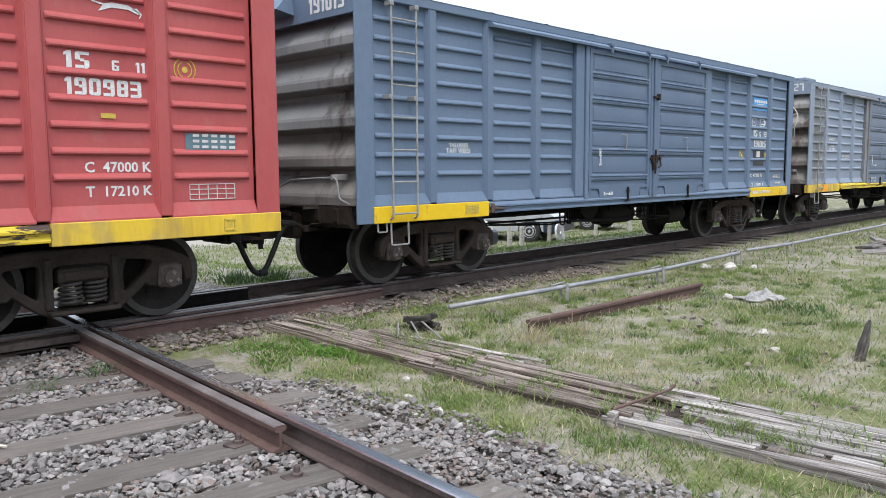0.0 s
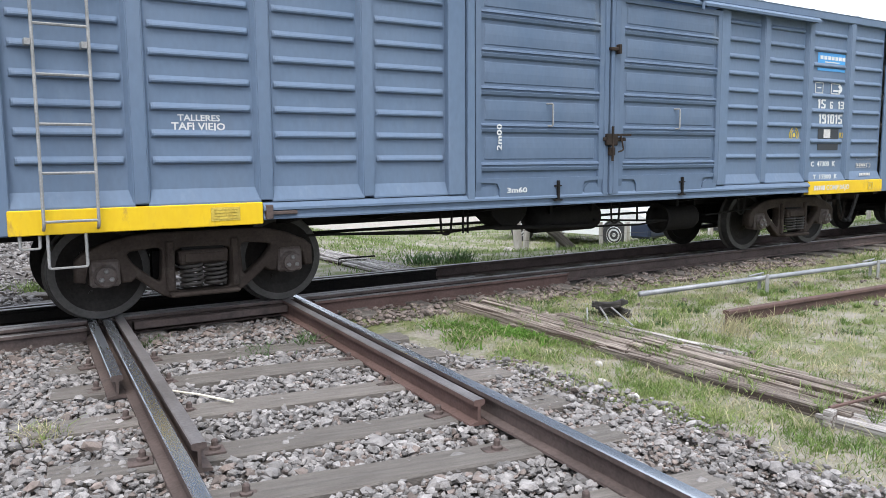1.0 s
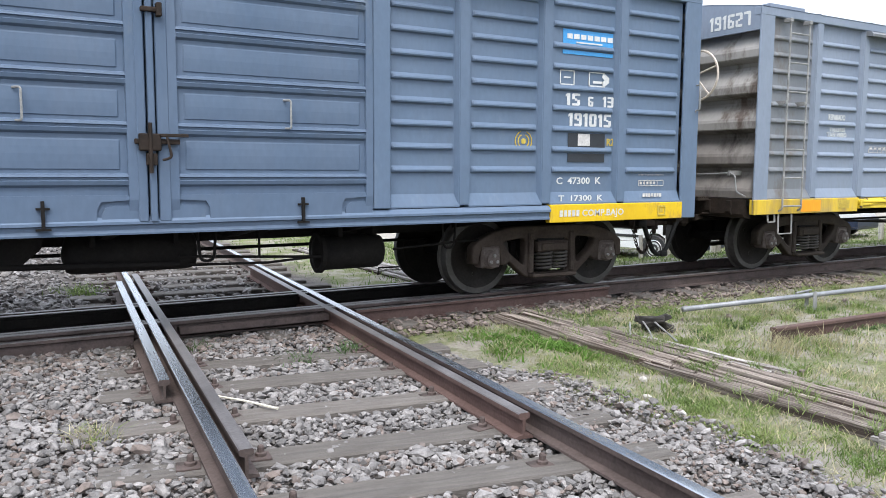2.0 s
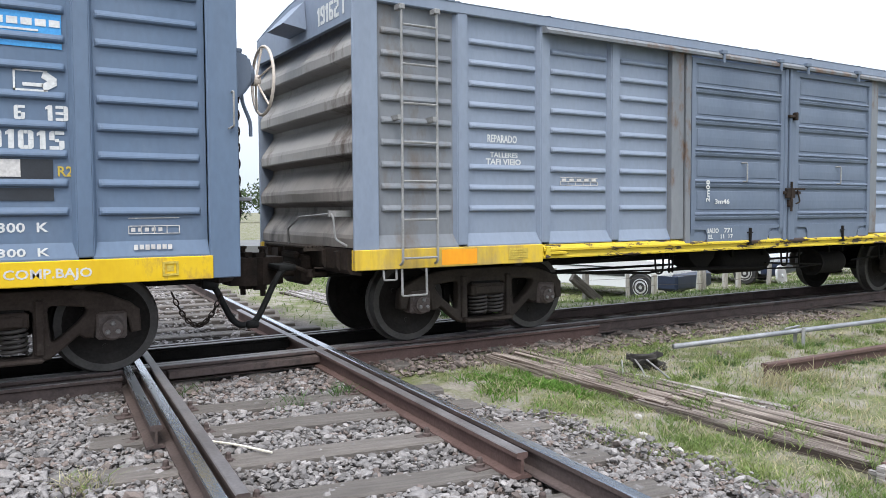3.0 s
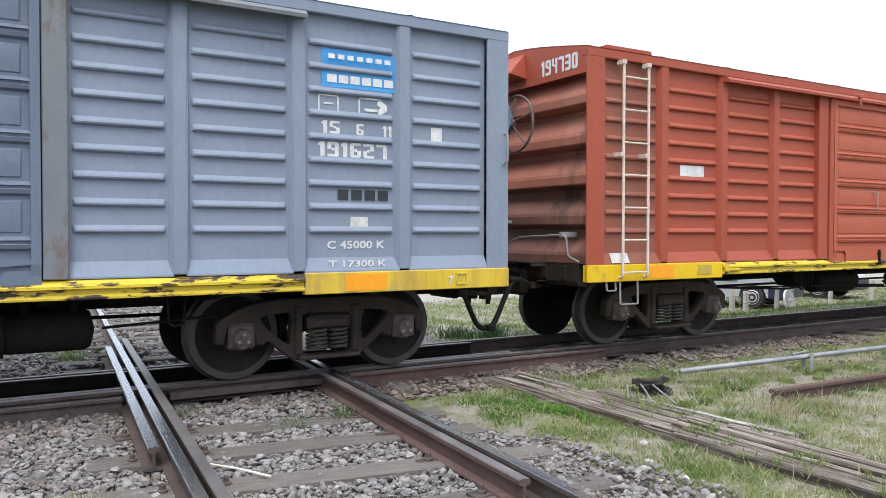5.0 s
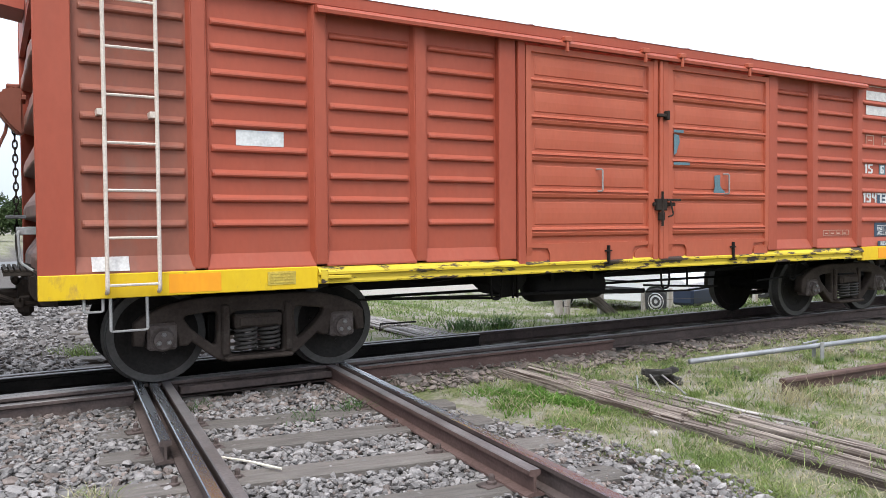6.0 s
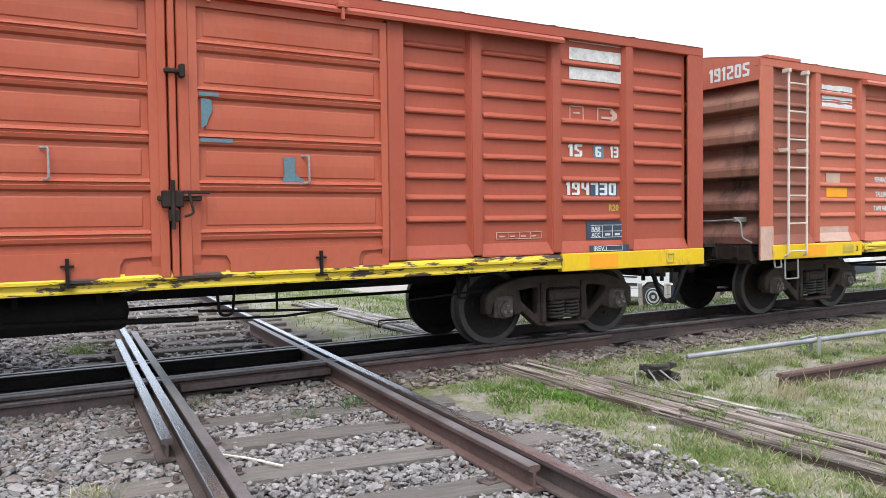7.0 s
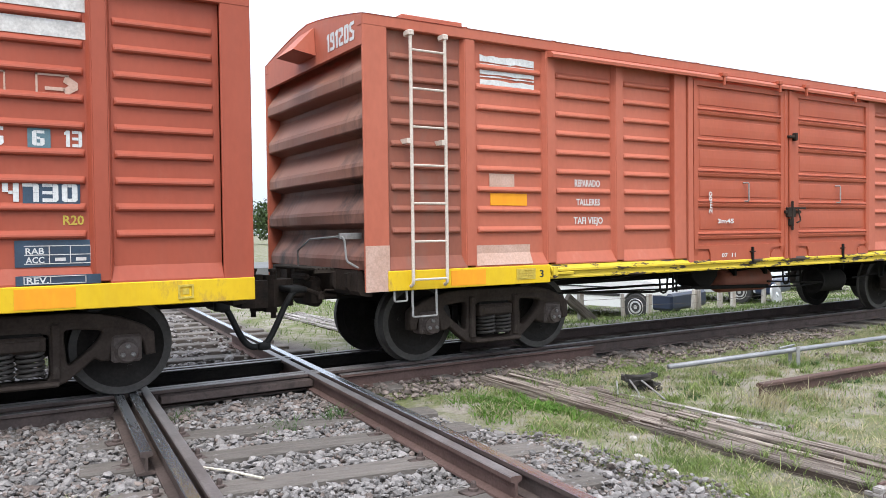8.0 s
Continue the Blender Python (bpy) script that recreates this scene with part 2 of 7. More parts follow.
PALESTONE = surface("pale_limestone", (0.36, 0.335, 0.305), (0.47, 0.445, 0.41), scale=9, rough=0.9, bump=0.3, grain=60)
PIPE = surface("galvanised_signal_pipe", (0.19, 0.195, 0.21), (0.29, 0.295, 0.31), scale=4, rough=0.5, metal=0.25, bump=0.05, stain=(0.26, 0.25, 0.24), stain_scale=5, stain_at=0.62)
GRASS = surface("green_grass_blades", (0.105, 0.172, 0.044), (0.205, 0.25, 0.095), scale=0.9, rough=0.7, bump=0.0, grain=8, vary=0.5, island=True, spec=0.3, thin=0.4)
DEEPGRASS = surface("deep_green_grass_blades", (0.105, 0.175, 0.045), (0.22, 0.27, 0.09), scale=2.5, rough=0.7, bump=0.0, grain=8, vary=0.4, island=True, spec=0.3, thin=0.4)
CLOVER = surface("bright_clover_leaves", (0.075, 0.17, 0.02), (0.12, 0.24, 0.04), scale=3, rough=0.65, bump=0.0, grain=8, vary=0.3, island=True, spec=0.3, thin=0.4)
DRYGRASS = surface("straw_dry_grass", (0.33, 0.30, 0.175), (0.44, 0.395, 0.26), scale=0.9, rough=0.8, bump=0.0, grain=8, vary=0.3, island=True, spec=0.3, thin=0.4)
WEED = surface("blue_green_weed", (0.06, 0.105, 0.035), (0.09, 0.15, 0.06), scale=3, rough=0.7, bump=0.0, grain=8, vary=0.3, island=True, spec=0.3, thin=0.4)
LEAF = surface("dark_tree_leaves", (0.030, 0.050, 0.016), (0.055, 0.085, 0.028), scale=0.6, rough=0.7, bump=0.0, grain=4, vary=0.4, island=True, spec=0.3)
BARK = surface("grey_brown_bark", (0.08, 0.062, 0.048), (0.12, 0.10, 0.08), scale=5, rough=0.9, bump=0.5, grain=30, stretch=(3, 3, 0.6))
POSTWOOD = surface("weathered_fence_post_wood", (0.30, 0.28, 0.25), (0.46, 0.44, 0.41), scale=4, rough=0.9, bump=0.4, grain=30, stretch=(5, 5, 0.6), vary=0.3)
WIRE = surface("rusty_fence_wire", (0.10, 0.085, 0.075), (0.14, 0.12, 0.11), scale=6, rough=0.6, metal=0.5, bump=0.0)
CHAR = surface("charred_black_stump_wood", (0.020, 0.018, 0.017), (0.045, 0.04, 0.036), scale=8, rough=0.9, bump=0.6, grain=30)
RAG = surface("pale_grey_torn_sacking", (0.18, 0.18, 0.175), (0.34, 0.335, 0.33), scale=7, rough=0.9, bump=0.4, grain=40, stain=(0.16, 0.15, 0.13), stain_scale=5, stain_at=0.55)
CARWHITE = surface("white_car_paint", (0.62, 0.63, 0.64), (0.66, 0.67, 0.68), scale=2, rough=0.3, bump=0.0)
CARSILVER = surface("silver_car_paint", (0.40, 0.42, 0.44), (0.46, 0.48, 0.50), scale=2, rough=0.3, metal=0.3, bump=0.0)
CARGLASS = surface("dark_car_glass", (0.012, 0.016, 0.02), (0.02, 0.025, 0.03), scale=2, rough=0.08, bump=0.0)
CARTRIM = surface("black_car_plastic", (0.015, 0.015, 0.016), (0.022, 0.022, 0.023), scale=6, rough=0.6, bump=0.05)
RIM = surface("silver_wheel_rim", (0.45, 0.45, 0.46), (0.55, 0.55, 0.56), scale=9, rough=0.35, metal=0.6, bump=0.0)
LAMPRED = surface("red_tail_lamp", (0.35, 0.02, 0.015), (0.4, 0.03, 0.02), scale=9, rough=0.25, bump=0.0)
CONCRETE = surface("pale_concrete_wall", (0.42, 0.40, 0.37), (0.52, 0.50, 0.47), scale=0.6, rough=0.9, bump=0.1, grain=6, stain=(0.3, 0.27, 0.24), stain_scale=0.7, stain_at=0.6)
ASPHALT = surface("grey_worn_asphalt", (0.11, 0.11, 0.112), (0.15, 0.15, 0.15), scale=0.5, rough=0.9, bump=0.2, grain=30)
STICK = surface("pale_dry_stick", (0.58, 0.54, 0.45), (0.68, 0.64, 0.55), scale=6, rough=0.8, bump=0.2)


def ground_material():
    """Trodden soil, short turf and gravelly bare patches by noise; ballast bed near the rails."""
    m = bpy.data.materials.new("patchy_turf_and_soil")
    n, l, p = nodes_of(m)
    co = n.new("ShaderNodeTexCoord")
    noises = []
    for sc, de in ((0.35, 8), (2.2, 8), (26, 6), (140, 3)):
        t = n.new("ShaderNodeTexNoise")
        t.inputs["Scale"].default_value, t.inputs["Detail"].default_value, t.inputs["Roughness"].default_value = sc, de, 0.65
        l.new(co.outputs["Object"], t.inputs["Vector"])
        noises.append(t)

    def ramp(src, a, b, ca, cb):
        r = n.new("ShaderNodeValToRGB")
        r.color_ramp.elements[0].position, r.color_ramp.elements[1].position = a, b
        r.color_ramp.elements[0].color, r.color_ramp.elements[1].color = (*ca, 1), (*cb, 1)
        l.new(src, r.inputs["Fac"])
        return r.outputs[0]

    def mix(f, a, b, blend="MIX"):
        x = n.new("ShaderNodeMix")
        x.data_type, x.blend_type = "RGBA", blend
        if isinstance(f, float):
            x.inputs[0].default_value = f
        else:
            l.new(f, x.inputs[0])
        l.new(a, x.inputs[6])
        l.new(b, x.inputs[7])
        return x.outputs[2]

    turf = ramp(noises[2].outputs["Fac"], 0.35, 0.65, (0.085, 0.102, 0.036), (0.165, 0.168, 0.082))
    soil = ramp(noises[2].outputs["Fac"], 0.3, 0.7, (0.185, 0.162, 0.135), (0.30, 0.275, 0.236))
    where = ramp(noises[1].outputs["Fac"], 0.44, 0.58, (0, 0, 0), (1, 1, 1))
    col = mix(where, turf, soil)
    bed = ramp(noises[2].outputs["Fac"], 0.3, 0.7, (0.062, 0.053, 0.049), (0.125, 0.11, 0.103))
    at = n.new("ShaderNodeAttribute")
    at.attribute_name = "bed"
    col = mix(at.outputs["Fac"], col, bed)
    dirt = ramp(noises[2].outputs["Fac"], 0.3, 0.7, (0.24, 0.215, 0.185), (0.33, 0.305, 0.275))
    at2 = n.new("ShaderNodeAttribute")
    at2.attribute_name = "lane"
    col = mix(at2.outputs["Fac"], col, dirt)
    col = mix(0.4, col, noises[3].outputs["Fac"], "OVERLAY")
    l.new(col, p.inputs["Base Color"])
    p.inputs["Roughness"].default_value = 0.95
    p.inputs["Specular IOR Level"].default_value = 0.2
    b = n.new("ShaderNodeBump")
    b.inputs["Strength"].default_value, b.inputs["Distance"].default_value = 0.6, 0.03
    l.new(noises[2].outputs["Fac"], b.inputs["Height"])
    l.new(b.outputs[0], p.inputs["Normal"])
    return m


GROUND = ground_material()


# ---- mesh tools ----
def mesh_of(name, bm, material, smooth=False):
    me = bpy.data.meshes.new(name)
    bmesh.ops.recalc_face_normals(bm, faces=bm.faces)
    bm.to_mesh(me)
    bm.free()
    for mt in (material if isinstance(material, (list, tuple)) else [material]):
        me.materials.append(mt)
    if smooth:
        for f in me.polygons:
            f.use_smooth = True
    return me


def part(name, bm, material, parent, label="", m=None, smooth=False):
    """Links a bmesh (or a mesh already made) as one mesh object under a thing or a part."""
    me = bm if isinstance(bm, bpy.types.Mesh) else mesh_of(name, bm, material, smooth)
    ob = new(name, me)
    ob.parent = parent
    if m is not None:
        ob.matrix_basis = m
    return tagged(ob, label)


def thing(name, label, category, group="", kind="", m=None):
    ob = new(name)
    ob.empty_display_size = 0.2
    if m is not None:
        ob.matrix_basis = m
    return tagged(ob, label, category, group, kind)


def box(bm, x0, x1, y0, y1, z0, z1, bevel=0.0, m=None, mat=0):
    c = [(x, y, z) for x in (x0, x1) for y in (y0, y1) for z in (z0, z1)]
    if m is not None:
        c = [m @ Vector(v) for v in c]
    v = [bm.verts.new(q) for q in c]
    fs = [bm.faces.new([v[i] for i in f]) for f in ((0, 1, 3, 2), (4, 6, 7, 5), (0, 4, 5, 1), (2, 3, 7, 6), (0, 2, 6, 4), (1, 5, 7, 3))]
    for f in fs:
        f.material_index = mat
    if bevel:
        es = list({e for f in fs for e in f.edges})
        bmesh.ops.bevel(bm, geom=es, offset=bevel, segments=1, affect="EDGES", clamp_overlap=True)
    return bm


def boxes(*args, bevel=0.0):
    bm = bmesh.new()
    for a in args:
        box(bm, *a, bevel=bevel)
    return bm


def extrude(bm, outline, a, b, axis="y", mat=0):
    """Solid of an outline of (u, w) points between a and b along an axis: y gives (x, z), x gives (y, z), z gives (x, y)."""
    def at(u, w, s):
        return {"y": (u, s, w), "x": (s, u, w), "z": (u, w, s)}[axis]
    p = [bm.verts.new(at(u, w, a)) for u, w in outline]
    q = [bm.verts.new(at(u, w, b)) for u, w in outline]
    fs = [bm.faces.new(p), bm.faces.new(q[::-1])]
    for i in range(len(p)):
        j = (i + 1) % len(p)
        fs.append(bm.faces.new((p[i], q[i], q[j], p[j])))
    for f in fs:
        f.material_index = mat
    return bm


def tube(bm, pts, r, n=8, closed=False, mat=0):
    pts = [Vector(p) for p in pts]
    rings = []
    k = len(pts)
    side = None
    for i, p in enumerate(pts):
        a = pts[(i - 1) % k] if closed or i else p
        b = pts[(i + 1) % k] if closed or i < k - 1 else p
        d = (b - a).normalized()
        if side is None:
            side = d.orthogonal().normalized()
        side = (side - d * side.dot(d)).normalized()
        up = d.cross(side)
        rings.append([bm.verts.new(p + r * (math.cos(2 * math.pi * j / n) * side + math.sin(2 * math.pi * j / n) * up)) for j in range(n)])
    for i in range(k if closed else k - 1):
        A, B = rings[i], rings[(i + 1) % k]
        for j in range(n):
            bm.faces.new((A[j], A[(j + 1) % n], B[(j + 1) % n], B[j])).material_index = mat
    if not closed:
        bm.faces.new(rings[0][::-1]).material_index = mat
        bm.faces.new(rings[-1]).material_index = mat
    return bm


def arc(pts, steps=6, r=0.05):
    """Rounds the corners of a polyline."""
    pts = [Vector(p) for p in pts]
    out = [pts[0]]
    for a, b, c in zip(pts, pts[1:], pts[2:]):
        p, q = b + (a - b).normalized() * r, b + (c - b).normalized() * r
        out += [(1 - t) ** 2 * p + 2 * t * (1 - t) * b + t * t * q for t in (i / steps for i in range(steps + 1))]
    return out + [pts[-1]]


def lathe(bm, profile, n=32, axis="y", m=None, mats=None):
    """Turns (radius, along) points round an axis."""
    rings = []
    for r, s in profile:
        ring = []
        for j in range(n):
            c, d = math.cos(2 * math.pi * j / n) * r, math.sin(2 * math.pi * j / n) * r
            v = Vector({"y": (c, s, d), "x": (s, c, d), "z": (c, d, s)}[axis])
            ring.append(bm.verts.new(m @ v if m is not None else v))
        rings.append(ring)
    for i in range(len(rings) - 1):
        for j in range(n):
            f = bm.faces.new((rings[i][j], rings[i][(j + 1) % n], rings[i + 1][(j + 1) % n], rings[i + 1][j]))
            f.material_index = mats[i] if mats else 0
    bm.faces.new(rings[0][::-1])
    bm.faces.new(rings[-1])
    return bm


CACHE = {}


def cached(key, builder):
    if key not in CACHE:
        CACHE[key] = builder()
    return CACHE[key]


def lettering(parent, text, x, y, z, size, material, width=None, spin=0.0, name="lettering", squeeze=0.8, bold=0.028):
    """Letters standing on a wall that faces -y; x, z: lower left corner; size: height of the capitals."""
    cu = bpy.data.curves.new("letters", "FONT")
    cu.body, cu.size, cu.extrude, cu.offset = text, size * 1.38, 0.0012, bold * size
    cu.resolution_u = 2
    tmp = new("letters", cu)
    me = bpy.data.meshes.new_from_object(tmp.evaluated_get(bpy.context.evaluated_depsgraph_get()))
    bpy.data.objects.remove(tmp)
    bpy.data.curves.remove(cu)
    if len(me.vertices):
        co = np.empty(len(me.vertices) * 3)
        me.vertices.foreach_get("co", co)
        co = co.reshape(-1, 3)
        lo, hi = co[:, 0].min(), co[:, 0].max()
        k = width / (hi - lo) if width else squeeze
        co[:, 0] = (co[:, 0] - lo) * k
        me.vertices.foreach_set("co", co.ravel())
    me.materials.clear()
    me.materials.append(material)
    ob = new(name, me)
    ob.parent = parent
    ob.matrix_basis = pose(x, y, z, 90, 0, 0) @ pose(0, 0, 0, 0, 0, spin)
    return tagged(ob, "white stencilled lettering" if material is WHITE else "faded painted lettering")


SEGMENTS = {"0": "abcdef", "1": "bc", "2": "abged", "3": "abgcd", "4": "fgbc", "5": "afgcd", "6": "afgedc", "7": "abc", "8": "abcdefg", "9": "abcdfg"}


def stencil(parent, text, x, y, z, size, material, width, name="lettering"):
    """Square stencil digits of broad chamfered strokes; x, z: lower left corner; size: height."""
    h, w, s, c = 1.0, 0.64, 0.225, 0.10
    bm = bmesh.new()
    at = 0.0
    for ch in text:
        on = SEGMENTS[ch]
        if ch == "1":
            extrude(bm, [(at + 0.12, 0), (at + 0.36, 0), (at + 0.36, h), (at + 0.16, h), (at, h - 0.14), (at, h - 0.30), (at + 0.12, h - 0.24)], -0.0012, 0.0012, "z")
            at += 0.36 + 0.16
            continue
        lo = {q: (0.0 if not set(q_left) & set(on) else s + 0.012) for q, q_left in (("a", "f"), ("g", "ef"), ("d", "e"))}
        hi = {q: (w if not set(q_right) & set(on) else w - s - 0.012) for q, q_right in (("a", "b"), ("g", "bc"), ("d", "c"))}
        for q, z0, z1 in (("a", h - 0.19, h), ("g", h / 2 - 0.085, h / 2 + 0.085), ("d", 0, 0.19)):
            if q in on:
                extrude(bm, [(at + lo[q], z0), (at + hi[q], z0), (at + hi[q], z1), (at + lo[q], z1)], -0.0012, 0.0012, "z")
        for q, x0, x1, up, cap in (("f", 0, s, 1, "a"), ("b", w, w - s, 1, "a"), ("e", 0, s, 0, "d"), ("c", w, w - s, 0, "d")):
            if q in on:
                k = c if cap in on else 0.0
                d = 1 if x1 > x0 else -1
                e, m = (h, h / 2 + 0.005) if up else (0.0, h / 2 - 0.005)
                t = -1 if up else 1
                pts = [(x0, m), (x1, m), (x1, e), (x0 + d * k, e), (x0, e + t * k)]
                extrude(bm, [(at + px, pz) for px, pz in (pts if k else pts[:3] + [(x0, e)])], -0.0012, 0.0012, "z")
        at += w + 0.14
    k = width / (at - 0.14)
    for v in bm.verts:
        v.co.x, v.co.y = v.co.x * k, v.co.y * size
    return tagged(part(name, bm, material, parent, "white square stencilled digits", pose(x, y, z, 90, 0, 0)), kind="stuff")


# ---- boxcars ----
LEN, PITCH = 12.1, 13.119
SKIN = -1.245
RIBS = [1.345 + 0.2015 * k for k in range(10)]
WIDE = [1.332 + 0.2095 * k for k in range(10)]
POSTS = [1.155, 2.165, 3.14]
DOOR = (4.08, 8.10)


def relief(bm, xs, zs, depth):
    """A sheet facing -y whose face is pressed out by depth(x, z), with a flat back."""
    rows = [[bm.verts.new((x, depth(x, z), z)) for x in xs] for z in zs]
    for A, B in zip(rows, rows[1:]):
        for j in range(len(xs) - 1):
            bm.faces.new((A[j], A[j + 1], B[j + 1], B[j]))
    rim = [v for v in rows[0]] + [r[-1] for r in rows[1:]] + rows[-1][-2::-1] + [r[0] for r in rows[-2:0:-1]]
    back = [bm.verts.new((v.co.x, SKIN + 0.03, v.co.z)) for v in rim]
    for k in range(len(rim)):
        q = (k + 1) % len(rim)
        bm.faces.new((rim[k], rim[q], back[q], back[k]))
    bm.faces.new(back)
    return bm


RIB_PROFILE = [(-0.022, 0.0), (-0.021, 0.014), (-0.014, 0.028), (-0.002, 0.034), (0.012, 0.030), (0.024, 0.019), (0.034, 0.008), (0.042, 0.0)]


def panel_mesh(width, ribs):
    """A side panel of pressed sheet, with its beads and the outward slope at its foot."""
    zs, out = [0.985, 1.0, 1.112], {0.985: 0.052, 1.0: 0.052, 1.112: 0.0}
    for z in ribs:
        for u, w in RIB_PROFILE:
            zs.append(z + u)
            out[z + u] = w
    zs.append(3.21)
    out[3.21] = 0.0
    ends = {0.0: 0, 0.05: 0, 0.058: 0.5, 0.072: 0.85, 0.095: 1, width - 0.095: 1, width - 0.072: 0.85, width - 0.058: 0.5, width - 0.05: 0, width: 0}

    def depth(x, z):
        return SKIN - out[z] * (1 if z < 1.05 else ends[x])
    return relief(bmesh.new(), list(ends), zs, depth)


def post_mesh(w, z0=1.0, z1=3.22, out=-1.30):
    """A tapered hat-section side post."""
    bm = bmesh.new()
    extrude(bm, [(-w / 2 - 0.03, SKIN + 0.005), (-w / 2, out), (w / 2, out), (w / 2 + 0.03, SKIN + 0.005)], z0, z1, "z")
    bmesh.ops.bevel(bm, geom=[e for e in bm.edges if abs(e.verts[0].co.y - out) < 1e-4 and abs(e.verts[1].co.y - out) < 1e-4], offset=0.008, segments=2, affect="EDGES")
    return bm


def leaf_parts(car, x0, x1, paintmat, m=None):
    """A sliding door leaf with frame, five pressed fields, foot panel, roller brackets and hoop handle."""
    w = x1 - x0
    y = -1.305

    def body():
        bands = [1.25, 1.64, 2.005, 2.375, 2.74]
        out = {0.93: (0.0, 0), 1.10: (0.0, 0)}
        for z in bands:
            for u, d in ((-0.054, 0.0), (-0.036, 0.026), (-0.008, 0.034), (0.0, 0.014), (0.016, 0.014), (0.022, 0.031), (0.040, 0.024), (0.050, 0.0)):
                out[z + u] = (d, 1)
        for a, b in zip(bands, bands[1:] + [3.09]):
            a, b = a + 0.075, b - 0.085
            for z, d in ((a, 0.0), (a + 0.008, 0.008), (a + 0.06, 0.011), ((a + b) / 2, 0.012), (b - 0.06, 0.010), (b - 0.012, 0.006), (b, 0.0)):
                out[z] = (d, 2)
        for z, d in ((3.035, 0.0), (3.04, 0.028), (3.10, 0.028)):
            out[z] = (d, 0)
        cols = {0.0: (1, 0, 0), 0.064: (1, 0, 0), 0.07: (0, 1, 0), 0.115: (0, 1, 0), 0.128: (0, 1, 1), w - 0.128: (0, 1, 1), w - 0.115: (0, 1, 0), w - 0.07: (0, 1, 0), w - 0.064: (1, 0, 0), w: (1, 0, 0)}

        def depth(x, z):
            d, kind = out[z]
            frame_bar, band_on, field_on = cols[x]
            if frame_bar and z >= 1.1:
                return y - 0.028
            return y - d * (1 if kind == 0 else band_on if kind == 1 else field_on)
        bm = relief(bmesh.new(), list(cols), sorted(out), depth)
        return mesh_of("door", bm, paintmat)

    def foot():
        bm = bmesh.new()
        c = 0.26
        extrude(bm, [(0.0, 0.93), (0.0, 1.055), (c - 0.07, 1.055), (c - 0.02, 1.035), (c, 0.99), (c, 0.93)], y - 0.014, y + 0.002, "y")
        extrude(bm, [(w, 0.93), (w, 1.055), (w - c + 0.07, 1.055), (w - c + 0.02, 1.035), (w - c, 0.99), (w - c, 0.93)], y - 0.014, y + 0.002, "y")
        extrude(bm, [(c + 0.035, 0.925), (c + 0.035, 1.03), (c + 0.005, 1.085), (0.0, 1.10), (0.0, 1.135), (w, 1.135), (w, 1.10), (w - c - 0.005, 1.085), (w - c - 0.035, 1.03), (w - c - 0.035, 0.925)], y - 0.022, y + 0.003, "y")
        return mesh_of("door_foot_panel", bm, paintmat)

    ob = part("door", cached(("leaf", round(w, 2), paintmat.name), body), None, car, "ribbed sliding door leaf", (m or Matrix()) @ pose(x0, 0, 0))
    part("door_foot_panel", cached(("foot", round(w, 2), paintmat.name), foot), None, ob)

    def bracket():
        bm = boxes((-0.012, 0.012, y - 0.05, y - 0.015, 0.89, 1.10), (-0.045, 0.045, y - 0.045, y - 0.018, 1.035, 1.05), (-0.05, 0.05, y - 0.05, y - 0.02, 0.885, 0.90))
        return mesh_of("roller_bracket", bm, UNDER)
    for bx in (0.62 * w,):
        part("roller_bracket", cached(("bracket",), bracket), None, ob, "", pose(bx, 0, 0))

    def hoop():
        bm = bmesh.new()
        tube(bm, arc([(-0.05, y - 0.012, 1.90), (0, y - 0.06, 1.90), (0, y - 0.06, 1.67), (-0.05, y - 0.012, 1.67)], 4, 0.02), 0.009, 6)
        return mesh_of("handle", bm, LADDER_GREY)
    part("handle", cached(("hoop",), hoop), None, ob, "thin steel hoop handle", pose(0.56 * w, 0, 0))
    return ob


def latch_mesh():
    bm = bmesh.new()
    y = -1.33
    box(bm, -0.13, 0.20, y - 0.035, y, 1.52, 1.56, 0.006)
    box(bm, -0.10, 0.06, y - 0.05, y, 1.47, 1.60, 0.008)
    box(bm, -0.05, 0.03, y - 0.045, y, 1.36, 1.45, 0.006)
    box(bm, 0.05, 0.26, y - 0.06, y - 0.035, 1.575, 1.60, 0.004)
    tube(bm, [(-0.02, y - 0.05, 1.30), (-0.02, y - 0.05, 1.68)], 0.016, 6)
    tube(bm, arc([(0.10, y - 0.05, 1.58), (0.13, y - 0.07, 1.42), (0.06, y - 0.06, 1.40)], 4, 0.03), 0.010, 6)
    return mesh_of("latch", bm, COUPLER)


